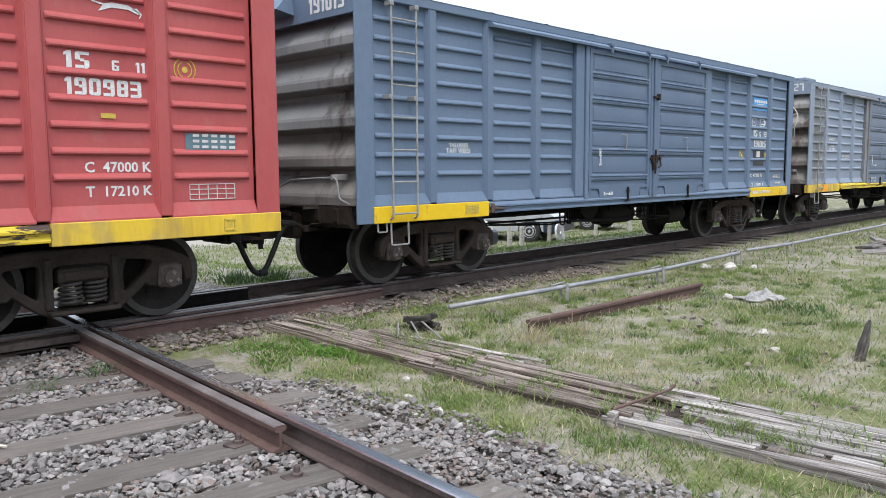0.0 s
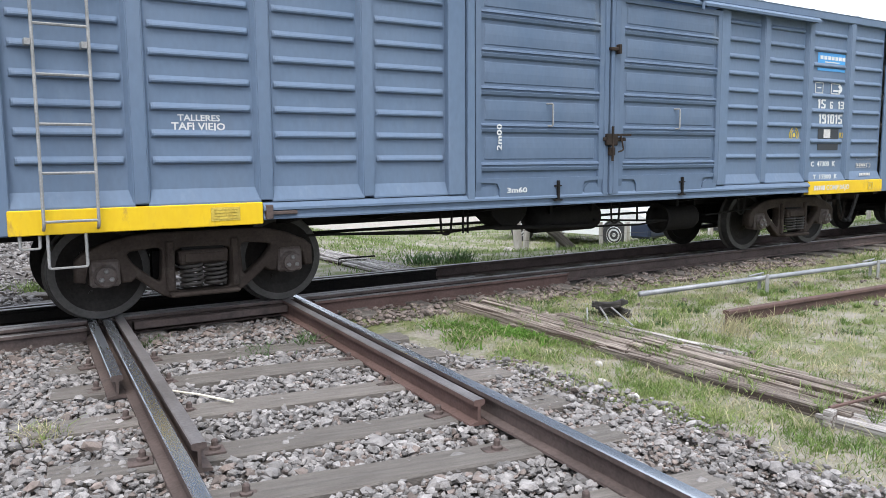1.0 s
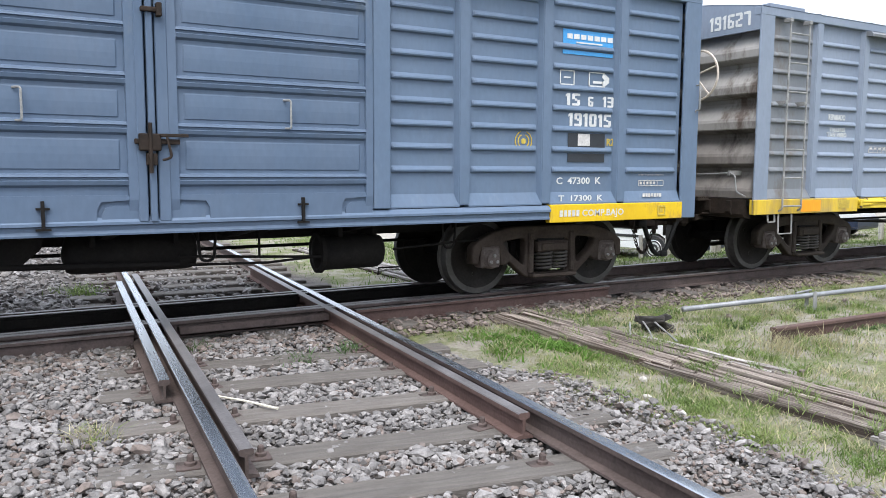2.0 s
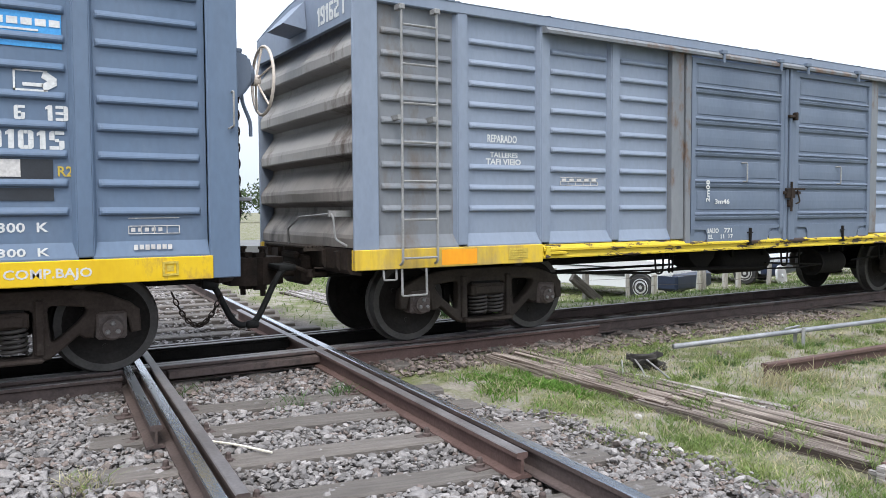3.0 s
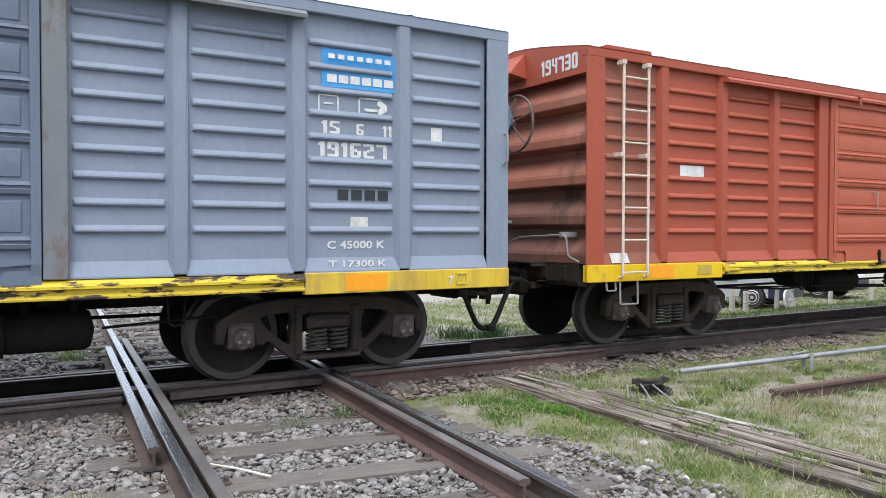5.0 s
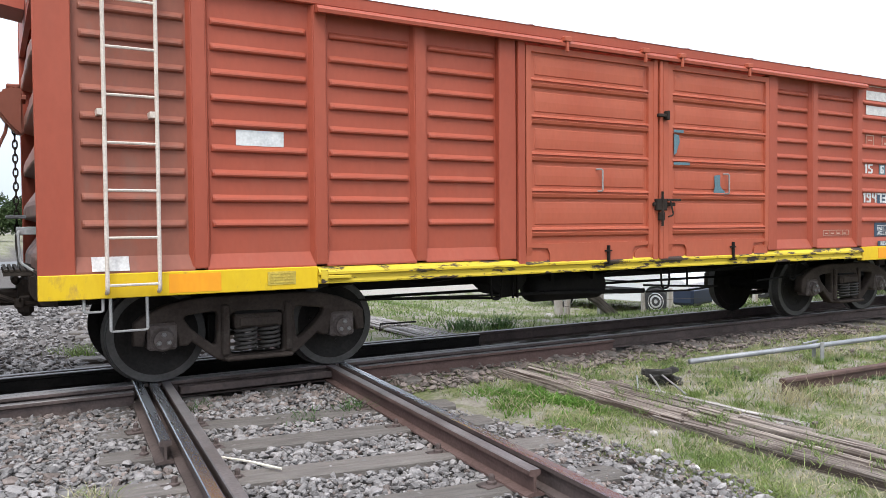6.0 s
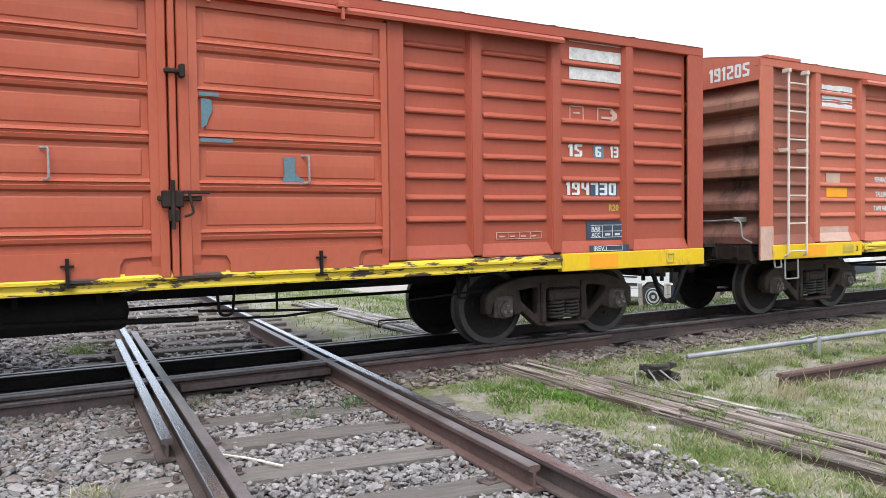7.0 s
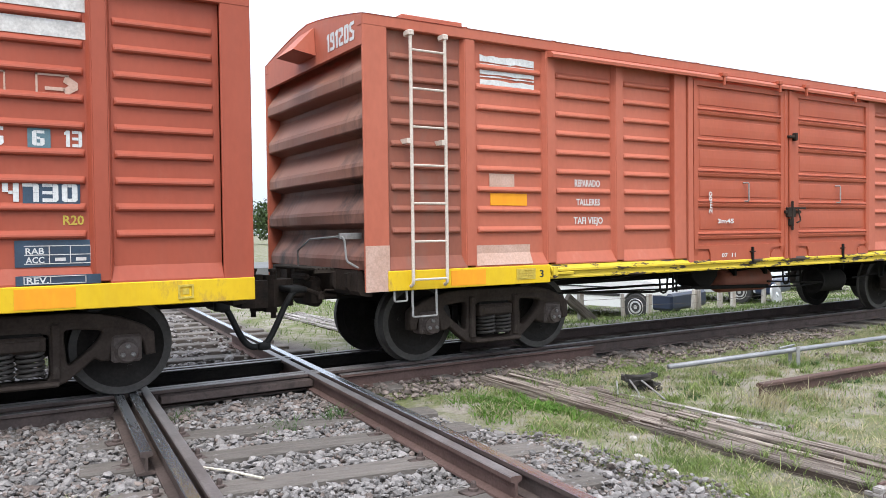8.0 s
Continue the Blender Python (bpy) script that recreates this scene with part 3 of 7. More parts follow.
def end_wall_mesh(mat, low):
    """Gabled end of deep horizontal corrugations between the corner posts."""
    bm = bmesh.new()
    prof = [(0.02, 1.0)]
    for k in range(5):
        z = 0.995 + 0.43 * k
        prof += [(0.170, z - 0.05), (0.155, z - 0.042), (0.03, z - 0.008), (0.02, z + 0.006), (0.02, z + 0.09), (0.032, z + 0.125), (0.148, z + 0.29), (0.168, z + 0.33)]
    prof = [p for p in prof if p[1] > 1.0] + [(0.17, 3.10)]
    ny = 22
    rows = []
    for x, z in prof:
        rows.append([bm.verts.new((x + (0.05 if z < 1.9 else 0.014) * noise.noise((y * 1.9, z * 2.1, 3.0)), y, z)) for y in (-1.274 + 2.548 * j / ny for j in range(ny + 1))])
    for A, B in zip(rows, rows[1:]):
        for j in range(ny):
            f = bm.faces.new((A[j], A[j + 1], B[j + 1], B[j]))
            # Below 1.84 m the darker paint holds soot and the shade between cars.
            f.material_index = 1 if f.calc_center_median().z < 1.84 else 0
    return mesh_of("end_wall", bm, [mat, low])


def gable_mesh(mat):
    bm = bmesh.new()
    top = [(1.29 * math.sin(a), 3.30 + 0.19 * (1 - abs(math.sin(a)) ** 1.35)) for a in (radians(90 - 15 * k) for k in range(13))]
    extrude(bm, [(-1.29, 3.03), *[(-y, z) for y, z in top], (1.29, 3.03)], 0.005, 0.05, "x")
    return mesh_of("gable_plate", bm, mat)


def roof_mesh(mat):
    bm = bmesh.new()
    k = 16
    rows = []
    xs = [0.0]
    for i in range(1, 11):
        xs += [1.1 * i - 0.03, 1.1 * i - 0.015, 1.1 * i + 0.015, 1.1 * i + 0.03]
    for q, x in enumerate(xs + [LEN]):
        up = 0.007 if q % 4 in (2, 3) and 0 < q <= 40 else 0.0
        rows.append([bm.verts.new((x, 1.315 * math.sin(a), 3.302 + up + 0.195 * (1 - abs(math.sin(a)) ** 1.35))) for a in (radians(-90 + 180 * j / k) for j in range(k + 1))])
    for P, Q in zip(rows, rows[1:]):
        for j in range(k):
            bm.faces.new((P[j], P[j + 1], Q[j + 1], Q[j]))
    bmesh.ops.solidify(bm, geom=bm.faces[:], thickness=0.015)
    box(bm, 0.6, 1.3, -0.95, -0.35, 3.40, 3.46, 0.005)
    return mesh_of("roof", bm, mat)


def hood_mesh(mat):
    """Small wedge-shaped ventilator hood on the end."""
    bm = bmesh.new()
    v = [bm.verts.new(p) for p in ((0, -0.20, 3.42), (0, 0.20, 3.42), (-0.24, -0.24, 3.17), (-0.24, 0.24, 3.17), (0, -0.24, 3.13), (0, 0.24, 3.13))]
    for f in ((0, 1, 3, 2), (2, 3, 5, 4), (0, 2, 4), (1, 5, 3), (0, 4, 5, 1)):
        bm.faces.new([v[i] for i in f])
    return mesh_of("ventilator_hood", bm, mat)


def ladder_parts(car, mat, m):
    lad = thing_part("ladder", car, m, "slim steel ladder bolted to the side")
    y = -1.37

    def rail():
        bm = bmesh.new()
        tube(bm, arc([(0, -1.30, 3.17), (0, y, 3.17), (0, y, 0.86), (0.0, -1.32, 0.84)], 3, 0.03), 0.0125 if mat is LADDER_GREY else 0.016, 8)
        box(bm, -0.05, -0.012, y - 0.012, -1.25, 2.155, 2.20)
        box(bm, -0.03, 0.03, -1.39, -1.29, 3.14, 3.19, 0.006)
        return mesh_of("ladder_rail", bm, mat)

    def rung():
        bm = bmesh.new()
        tube(bm, [(0, y, 0), (0.37, y, 0)], 0.011, 6)
        return mesh_of("rung", bm, mat)
    part("ladder_rail", cached(("lrail", mat.name), rail), None, lad)
    part("ladder_rail", cached(("lrail", mat.name), rail), None, lad, "", pose(0.37, 0, 0))
    for k in range(7):
        part("rung", cached(("rung", mat.name), rung), None, lad, "", pose(0, 0, 0.90 + 0.352 * k))
    return lad


def thing_part(name, parent, m=None, label=""):
    ob = new(name)
    ob.empty_display_size = 0.1
    ob.parent = parent
    if m is not None:
        ob.matrix_basis = m
    return tagged(ob, label)


def stirrup_mesh():
    bm = bmesh.new()
    tube(bm, arc([(-0.02, -1.30, 0.82), (-0.02, -1.31, 0.47), (0.24, -1.31, 0.47), (0.24, -1.30, 0.82)], 3, 0.02), 0.012, 6)
    tube(bm, arc([(-0.20, -1.28, 0.80), (-0.20, -1.29, 0.67), (-0.07, -1.29, 0.67), (-0.07, -1.28, 0.80)], 3, 0.02), 0.012, 6)
    for v in bm.verts:
        if v.co.z < 0.80:
            v.co.z = 0.80 - (0.80 - v.co.z) * 0.76
    return mesh_of("stirrup_step", bm, LADDER_GREY)


def side_frame_mesh(mat):
    """Cast side frame: a bowed plate with rounded windows, spring seat, column guides and axlebox jaws."""
    cu = bpy.data.curves.new("cast_plate", "CURVE")
    cu.dimensions, cu.fill_mode, cu.extrude, cu.bevel_depth, cu.bevel_resolution, cu.offset = "2D", "BOTH", 0.042, 0.016, 1, -0.016
    half = [(0.0, 0.735), (0.42, 0.735), (0.60, 0.72), (0.78, 0.675), (0.95, 0.60), (1.02, 0.54), (1.03, 0.36), (0.95, 0.35), (0.93, 0.46), (0.90, 0.53), (0.72, 0.53), (0.69, 0.46), (0.67, 0.33), (0.60, 0.33), (0.56, 0.36), (0.43, 0.25), (0.35, 0.19), (0.28, 0.165), (0.0, 0.165)]
    loops = [half + [(-x, z) for x, z in half[-2:0:-1]]]

    def rounded(corners, r):
        out = []
        n = len(corners)
        for k in range(n):
            p, a, b = Vector(corners[k]), Vector(corners[k - 1]), Vector(corners[(k + 1) % n])
            u, w = p + (a - p).normalized() * r, p + (b - p).normalized() * r
            out += [((1 - t) ** 2) * u + 2 * t * (1 - t) * p + t * t * w for t in (0, 0.33, 0.67, 1)]
        return out
    for sx in (-1, 1):
        loops.append([(sx * v.x, v.y) for v in rounded([(0.335, 0.61), (0.64, 0.58), (0.57, 0.47), (0.36, 0.30)], 0.055)])
    loops.append(rounded([(-0.235, 0.22), (0.235, 0.22), (0.235, 0.58), (-0.235, 0.58)], 0.04))
    for loop in loops:
        sp = cu.splines.new("POLY")
        sp.points.add(len(loop) - 1)
        for q, p in zip(sp.points, loop):
            q.co = (p[0], p[1], 0, 1)
        sp.use_cyclic_u = True
    tmp = new("cast_plate", cu)
    me = bpy.data.meshes.new_from_object(tmp.evaluated_get(bpy.context.evaluated_depsgraph_get()))
    bpy.data.objects.remove(tmp)
    bpy.data.curves.remove(cu)
    bm = bmesh.new()
    bm.from_mesh(me)
    bpy.data.meshes.remove(me)
    bmesh.ops.transform(bm, matrix=Matrix.Rotation(radians(90), 4, "X"), verts=bm.verts)
    for v in bm.verts:
        v.co.y += 0.012 * noise.noise(v.co * 4)
    box(bm, -0.30, 0.30, -0.15, 0.12, 0.175, 0.215, 0.014)
    for x in (-0.28, 0.28):
        box(bm, x - 0.035, x + 0.035, -0.085, 0.07, 0.22, 0.66, 0.014)
    box(bm, -0.21, 0.21, -0.11, 0.10, 0.445, 0.57, 0.016)
    box(bm, -0.17, 0.17, -0.128, -0.105, 0.465, 0.545, 0.008)
    return mesh_of("side_frame", bm, mat)


def spring_mesh():
    bm = bmesh.new()
    pts = [(0.088 * math.cos(a), 0.088 * math.sin(a), 0.255 + 0.19 * a / (2 * math.pi * 5)) for a in (2 * math.pi * k / 14 for k in range(71))]
    tube(bm, pts, 0.016, 6)
    return mesh_of("coil_spring", bm, SPRING, True)


def axlebox_mesh():
    bm = bmesh.new()
    lathe(bm, [(0.098, 0.12), (0.102, -0.05), (0.098, -0.085), (0.084, -0.10), (0.078, -0.122), (0.04, -0.128), (0.002, -0.128)], 20)
    box(bm, -0.118, 0.118, -0.075, 0.10, -0.09, 0.135, 0.02)
    return mesh_of("axlebox", bm, CAP)


def bolt_mesh():
    bm = lathe(bmesh.new(), [(0.021, -0.110), (0.021, -0.140), (0.012, -0.146)], 6)
    return mesh_of("bolt", bm, BOLT)


def wheel_mesh():
    bm = bmesh.new()
    prof = [(0.0, -0.09), (0.075, -0.09), (0.085, -0.075), (0.095, -0.045), (0.14, -0.018), (0.26, -0.026), (0.325, -0.050), (0.345, -0.0625), (0.405, -0.0625), (0.41, -0.055), (0.413, 0.035), (0.43, 0.045), (0.437, 0.055), (0.435, 0.0675), (0.35, 0.0675),
            (0.33, 0.05), (0.15, 0.03), (0.09, 0.06), (0.0, 0.06)]
    lathe(bm, [(max(r, 0.001), s) for r, s in prof], 40, mats=[0] * 7 + [1] * 6 + [0] * 5)
    for k in range(3):
        a = radians(120 * k)
        lathe(bm, [(0.022, -0.02), (0.022, -0.032)], 8, m=Matrix.Translation((0.2 * math.cos(a), 0, 0.2 * math.sin(a))), mats=[1])
    return mesh_of("wheel", bm, [WHEEL, TYRE], False)


def axle_mesh():
    bm = bmesh.new()
    lathe(bm, [(0.05, -0.80), (0.05, -0.62), (0.075, -0.60), (0.065, 0.0), (0.075, 0.60), (0.05, 0.62), (0.05, 0.80)], 14)
    return mesh_of("axle", bm, UNDER)


WHEELSETS = []


def bogie_parts(car, xc, mat):
    bg = thing_part("bogie", car, pose(xc, 0, 0), "two-axle cast steel bogie with coil springs, dusty black")
    for s in (-1, 1):
        m = pose(0, -0.79, 0) if s < 0 else pose(0, 0.79, 0, 0, 0, 180)
        part("side_frame", cached(("sf", mat.name), lambda: side_frame_mesh(mat)), None, bg, "", m)
        for dx in (-0.103, 0.103):
            part("coil_spring", cached(("sp",), spring_mesh), None, bg, "", m @ pose(dx, -0.055, 0))
        for dx in (-0.80, 0.80):
            part("axlebox", cached(("ab",), axlebox_mesh), None, bg, "", m @ pose(dx, 0, 0.40))
            for q in range(3):
                part("bolt", cached(("cb",), bolt_mesh), None, bg, "", m @ pose(dx + 0.045 * math.cos(radians(90 + 120 * q)), 0, 0.40 + 0.045 * math.sin(radians(90 + 120 * q))))
    part("bolster", cached(("bolster",), lambda: mesh_of("bolster", boxes((-0.19, 0.19, -0.85, 0.85, 0.42, 0.60), (-0.3, 0.3, -0.3, 0.3, 0.55, 0.70), bevel=0.01), UNDER)), None, bg)
    for dx in (-0.80, 0.80):
        ws = thing_part("wheelset", car, pose(xc + dx, 0, 0.412), "pair of dark steel wheels on an axle")
        part("wheel", cached(("wh",), wheel_mesh), None, ws, "", pose(0, -0.545, 0))
        part("wheel", cached(("wh",), wheel_mesh), None, ws, "", pose(0, 0.545, 0, 0, 0, 180))
        part("axle", cached(("ax",), axle_mesh), None, ws)
        WHEELSETS.append((ws, xc + dx))
        part("brake_block", cached(("bb",), lambda: mesh_of("brake_block", boxes((0.43, 0.50, -0.60, -0.49, 0.30, 0.55), (0.43, 0.50, 0.49, 0.60, 0.30, 0.55), (0.45, 0.49, -0.6, 0.6, 0.36, 0.41)), UNDER)), None, bg, "", pose(dx - (0.95 if dx > 0 else 0), 0, 0))


def underframe_parts(car, tank, shifted):
    part("centre_sill", cached(("uf",), lambda: mesh_of("centre_sill", boxes((0.05, LEN - 0.05, -0.20, 0.20, 0.66, 0.86), bevel=0.01), UNDER)), None, car, "sooty black centre sill")
    part("floor_plate", cached(("fl",), lambda: mesh_of("floor_plate", boxes((0.05, LEN - 0.05, -1.26, 1.26, 0.90, 0.975)), UNDER)), None, car, "sooty black steel floor")
    for x in (0.10, 1.1, 2.5, 3.6, 4.7, 5.8, 6.9, 8.0, 9.3, 11.0, LEN - 0.22):
        part("cross_bearer", cached(("cb2",), lambda: mesh_of("cross_bearer", extrude(bmesh.new(), [(-1.24, 0.90), (-1.24, 0.83), (-0.5, 0.72), (0.5, 0.72), (1.24, 0.83), (1.24, 0.90)], 0, 0.10, "x"), UNDER)), None, car, "", pose(x, 0, 0))

    def rod(pts, r, key, label=""):
        part("brake_rod", cached(("rod", key), lambda: mesh_of("brake_rod", tube(bmesh.new(), pts, r, 7), UNDER)), None, car, label)
    rod([(2.45, -0.80, 0.63), (3.4, -0.80, 0.61), (4.55, -0.80, 0.582)], 0.011, 0, "thin black brake rod")
    rod([(4.95, -0.80, 0.575), (5.05, -0.80, 0.572), (6.42, -0.80, 0.53)], 0.026, 1)
    rod([(6.42, -0.80, 0.595), (7.0, -0.80, 0.56), (7.70, -0.80, 0.525)], 0.013, 2)
    rod([(6.5, -0.76, 0.51), (7.2, -0.78, 0.495), (7.7, -0.80, 0.53)], 0.012, 3)
    rod([(8.45, -0.80, 0.56), (9.2, -0.80, 0.60), (10.2, -0.80, 0.62)], 0.012, 4)
    rod([(2.5, 0.45, 0.52), (9.6, 0.45, 0.52)], 0.018, 5)
    rod([(3.0, -0.55, 0.60), (4.4, -0.58, 0.535), (5.2, -0.60, 0.60)], 0.015, 6)

    def turnbuckle():
        bm = boxes((4.55, 4.95, -0.825, -0.812, 0.565, 0.595), (4.55, 4.95, -0.788, -0.775, 0.565, 0.595), (4.53, 4.58, -0.83, -0.77, 0.56, 0.60), (4.92, 4.97, -0.83, -0.77, 0.56, 0.60), bevel=0.004)
        return mesh_of("turnbuckle", bm, UNDER)
    part("turnbuckle", cached(("tb",), turnbuckle), None, car)

    def hanger(r):
        bm = tube(bmesh.new(), arc([(-0.08, -0.95, 0.85), (-0.055, -0.95, 0.56), (0.055, -0.95, 0.56), (0.08, -0.95, 0.85)], 4, 0.05), r, 6)
        return mesh_of("rod_hanger", bm, UNDER)
    for x in (4.20, 6.62, 9.0):
        part("rod_hanger", cached(("hang",), lambda: hanger(0.013)), None, car, "", pose(x, 0, 0))
    for x in (4.48, 4.54, 7.1):
        part("rod_hanger", cached(("hang2",), lambda: mesh_of("rod_hanger", boxes((-0.008, 0.008, -0.86, -0.84, 0.55, 0.88)), UNDER)), None, car, "", pose(x, 0, 0))

    def cyl(metal, r, half):
        bm = bmesh.new()
        lathe(bm, [(0.03, -half - 0.03), (r * 0.86, -half), (r * 0.97, -half + 0.04), (r, -half + 0.08), (r, half - 0.08), (r * 0.97, half - 0.04), (r * 0.86, half), (0.03, half + 0.03)], 24, axis="x")
        return mesh_of("brake_cylinder", bm, metal, True)
    part("air_reservoir", cached(("cyl", tank.name), lambda: cyl(tank, 0.165, 0.51)), None, car, "round-ended air tank slung under the floor", pose(5.35 if shifted else 6.07, -0.62, 0.63))
    if not shifted:
        part("brake_cylinder", cached(("cyl2",), lambda: cyl(UNDER, 0.17, 0.33)), None, car, "sooty brake cylinder", pose(8.05, -0.62, 0.54))
        part("cylinder_flange", cached(("cylf",), lambda: mesh_of("cylinder_flange", lathe(bmesh.new(), [(0.10, -0.02), (0.195, -0.02), (0.195, 0.02), (0.10, 0.02)], 20, axis="x"), UNDER)), None, car, "", pose(7.74, -0.62, 0.54))
    for x in (5.05, 5.65) if shifted else (5.75, 6.40, 7.9, 8.25):
        part("tank_strap", cached(("tstrap",), lambda: mesh_of("tank_strap", boxes((-0.02, 0.02, -0.80, -0.44, 0.70, 0.90)), UNDER)), None, car, "", pose(x, 0, 0))

    def vdrop():
        bm = bmesh.new()
        extrude(bm, [(-0.28, 0.88), (-0.24, 0.70), (-0.10, 0.58), (0.10, 0.58), (0.24, 0.70), (0.28, 0.88)], -0.80, -0.45, "y")
        bmesh.ops.bevel(bm, geom=bm.edges[:], offset=0.012, segments=1, affect="EDGES")
        return mesh_of("valve_box", bm, UNDER)
    part("valve_box", cached(("vd",), vdrop), None, car, "", pose(4.45 if shifted else 5.14, 0, 0.0))


def coupler_mesh():
    """Knuckle coupler: shank, jaw with curled knuckle, lock pin, and the striker casting on the end beam."""
    bm = bmesh.new()
    box(bm, -0.30, 0.12, -0.085, 0.085, 0.68, 0.82, 0.025)
    head = [(-0.24, -0.13), (-0.34, -0.19), (-0.46, -0.18), (-0.52, -0.12), (-0.53, -0.04), (-0.47, 0.0), (-0.43, -0.05), (-0.39, -0.05), (-0.36, 0.02), (-0.40, 0.11), (-0.50, 0.17), (-0.49, 0.21), (-0.36, 0.19), (-0.25, 0.13)]
    extrude(bm, head, 0.615, 0.885, "z")
    extrude(bm, [(-0.44, -0.17), (-0.52, -0.11), (-0.52, -0.03), (-0.44, -0.02), (-0.40, -0.10)], 0.56, 0.93, "z")
    lathe(bm, [(0.028, 0.50), (0.032, 0.96), (0.045, 0.965), (0.045, 0.99), (0.01, 0.995)], 10, axis="z", m=Matrix.Translation((-0.44, -0.10, 0)))
    box(bm, -0.10, 0.02, -0.30, 0.30, 0.60, 0.90, 0.04)
    box(bm, -0.14, -0.08, -0.20, 0.20, 0.86, 0.93, 0.02)
    return mesh_of("coupler", bm, COUPLER)


def end_beam_mesh():
    bm = bmesh.new()
    extrude(bm, [(0.0, 0.99), (0.0, 0.80), (0.03, 0.76), (0.14, 0.74), (0.14, 0.99)], -1.15, 1.15, "y")
    for y in (-0.95, -0.62, 0.62, 0.95):
        extrude(bm, [(-0.035, 0.96), (-0.035, 0.83), (0.0, 0.78), (0.0, 0.97)], y - 0.035, y + 0.035, "y")
    return mesh_of("end_beam", bm, COUPLER)


def end_platform_mesh():
    bm = bmesh.new()
    for k in range(5):
        box(bm, -0.20 + 0.042 * k, -0.172 + 0.042 * k, -0.62, 0.55, 0.985, 1.005, 0.003)
    for y in (-0.6, -0.05, 0.5):
        box(bm, -0.205, 0.02, y - 0.015, y + 0.015, 0.955, 0.984)
    return mesh_of("end_platform", bm, BOGIE)


def angle_cock_mesh():
    bm = tube(bmesh.new(), arc([(0.10, -0.42, 0.72), (-0.06, -0.46, 0.72), (-0.16, -0.5, 0.76), (-0.25, -0.5, 0.80)], 4, 0.05), 0.022, 8)
    box(bm, -0.13, -0.06, -0.53, -0.45, 0.69, 0.77, 0.012)
    tube(bm, [(-0.09, -0.53, 0.75), (-0.09, -0.60, 0.79), (-0.02, -0.64, 0.79)], 0.009, 6)
    return mesh_of("angle_cock", bm, COUPLER)


def chain_mesh():
    """A slack chain of round links hanging in a shallow bow."""
    bm = bmesh.new()
    n = 17
    for k in range(n):
        t = (k + 0.5) / n
        c = Vector((11.66 + 0.46 * t, -0.76 + 0.14 * t, 0.66 - 0.06 * t - 1.15 * t * (1 - t)))
        tilt = math.atan2(-0.06 - 1.15 * (1 - 2 * t), 0.46)
        ring = []
        for j in range(10):
            a = 2 * math.pi * j / 10
            p = Vector((0.034 * math.cos(a), 0, 0.018 * math.sin(a))) if k % 2 else Vector((0.034 * math.cos(a), 0.018 * math.sin(a), 0))
            ring.append(c + Matrix.Rotation(-tilt, 3, "Y") @ p)
        tube(bm, ring, 0.0065, 5, closed=True)
    return mesh_of("safety_chain", bm, COUPLER)


def hose_mesh(rear):
    bm = bmesh.new()
    pts = [(-0.1, -0.5, 0.70), (0.0, -0.5, 0.64), (0.07, -0.5, 0.50), (0.15, -0.5, 0.35), (0.22, -0.5, 0.29), (0.27, -0.5, 0.285)] if rear else \
        [(-0.25, -0.5, 0.80), (-0.37, -0.5, 0.78), (-0.46, -0.5, 0.66), (-0.55, -0.5, 0.48), (-0.63, -0.5, 0.34), (-0.70, -0.5, 0.285)]
    sm = []
    for i in range(len(pts) - 1):
        p0, p1, p2, p3 = (Vector(pts[max(0, min(len(pts) - 1, i + k))]) for k in (-1, 0, 1, 2))
        for q in range(5):
            t = q / 5
            sm.append(0.5 * (2 * p1 + (p2 - p0) * t + (2 * p0 - 5 * p1 + 4 * p2 - p3) * t * t + (3 * p1 - p0 - 3 * p2 + p3) * t ** 3))
    tube(bm, sm + [pts[-1]], 0.030, 8)
    if not rear:
        box(bm, -0.74, -0.62, -0.54, -0.46, 0.25, 0.32, 0.015)
        box(bm, -0.42, -0.25, -0.53, -0.2, 0.77, 0.83, 0.01)
    else:
        box(bm, -0.12, 0.02, -0.54, -0.46, 0.64, 0.74, 0.01)
    return mesh_of("brake_hose", bm, RUBBER, True)


def lever_mesh():
    bm = bmesh.new()
    tube(bm, arc([(-0.07, 0.15, 0.98), (-0.09, 0.12, 1.16), (-0.10, -0.25, 1.28), (-0.10, -1.02, 1.31), (-0.11, -1.10, 1.28), (-0.10, -1.12, 1.08), (-0.02, -1.20, 1.02)], 4, 0.03), 0.010, 6)
    box(bm, -0.12, 0.10, -1.03, -0.99, 1.28, 1.34, 0.004)
    return mesh_of("uncoupling_lever", bm, LADDER_GREY)


def handwheel_mesh(mat):
    """Spoked handbrake wheel standing off the end wall on its shaft."""
    bm = bmesh.new()
    c = Vector((0.31, -1.0, 2.46))
    tube(bm, [c + 0.29 * Vector((0, math.cos(a), math.sin(a))) for a in (2 * math.pi * k / 28 for k in range(28))], 0.014, 7, closed=True)
    for k in range(5):
        a = 2 * math.pi * k / 5 + 0.3
        tube(bm, [c - Vector((0.06, 0, 0)), c + Vector((-0.03, 0.15 * math.cos(a), 0.15 * math.sin(a))), c + 0.29 * Vector((0.0, math.cos(a), math.sin(a)))], 0.010, 6)
    lathe(bm, [(0.002, 0.22), (0.05, 0.22), (0.05, 0.27), (0.03, 0.29), (0.002, 0.29)], 12, axis="x", m=Matrix.Translation((0, -1.0, 2.46)))
    tube(bm, [(0.02, -1.0, 2.46), (0.26, -1.0, 2.46)], 0.02, 8)
    return mesh_of("handbrake_wheel", bm, mat)


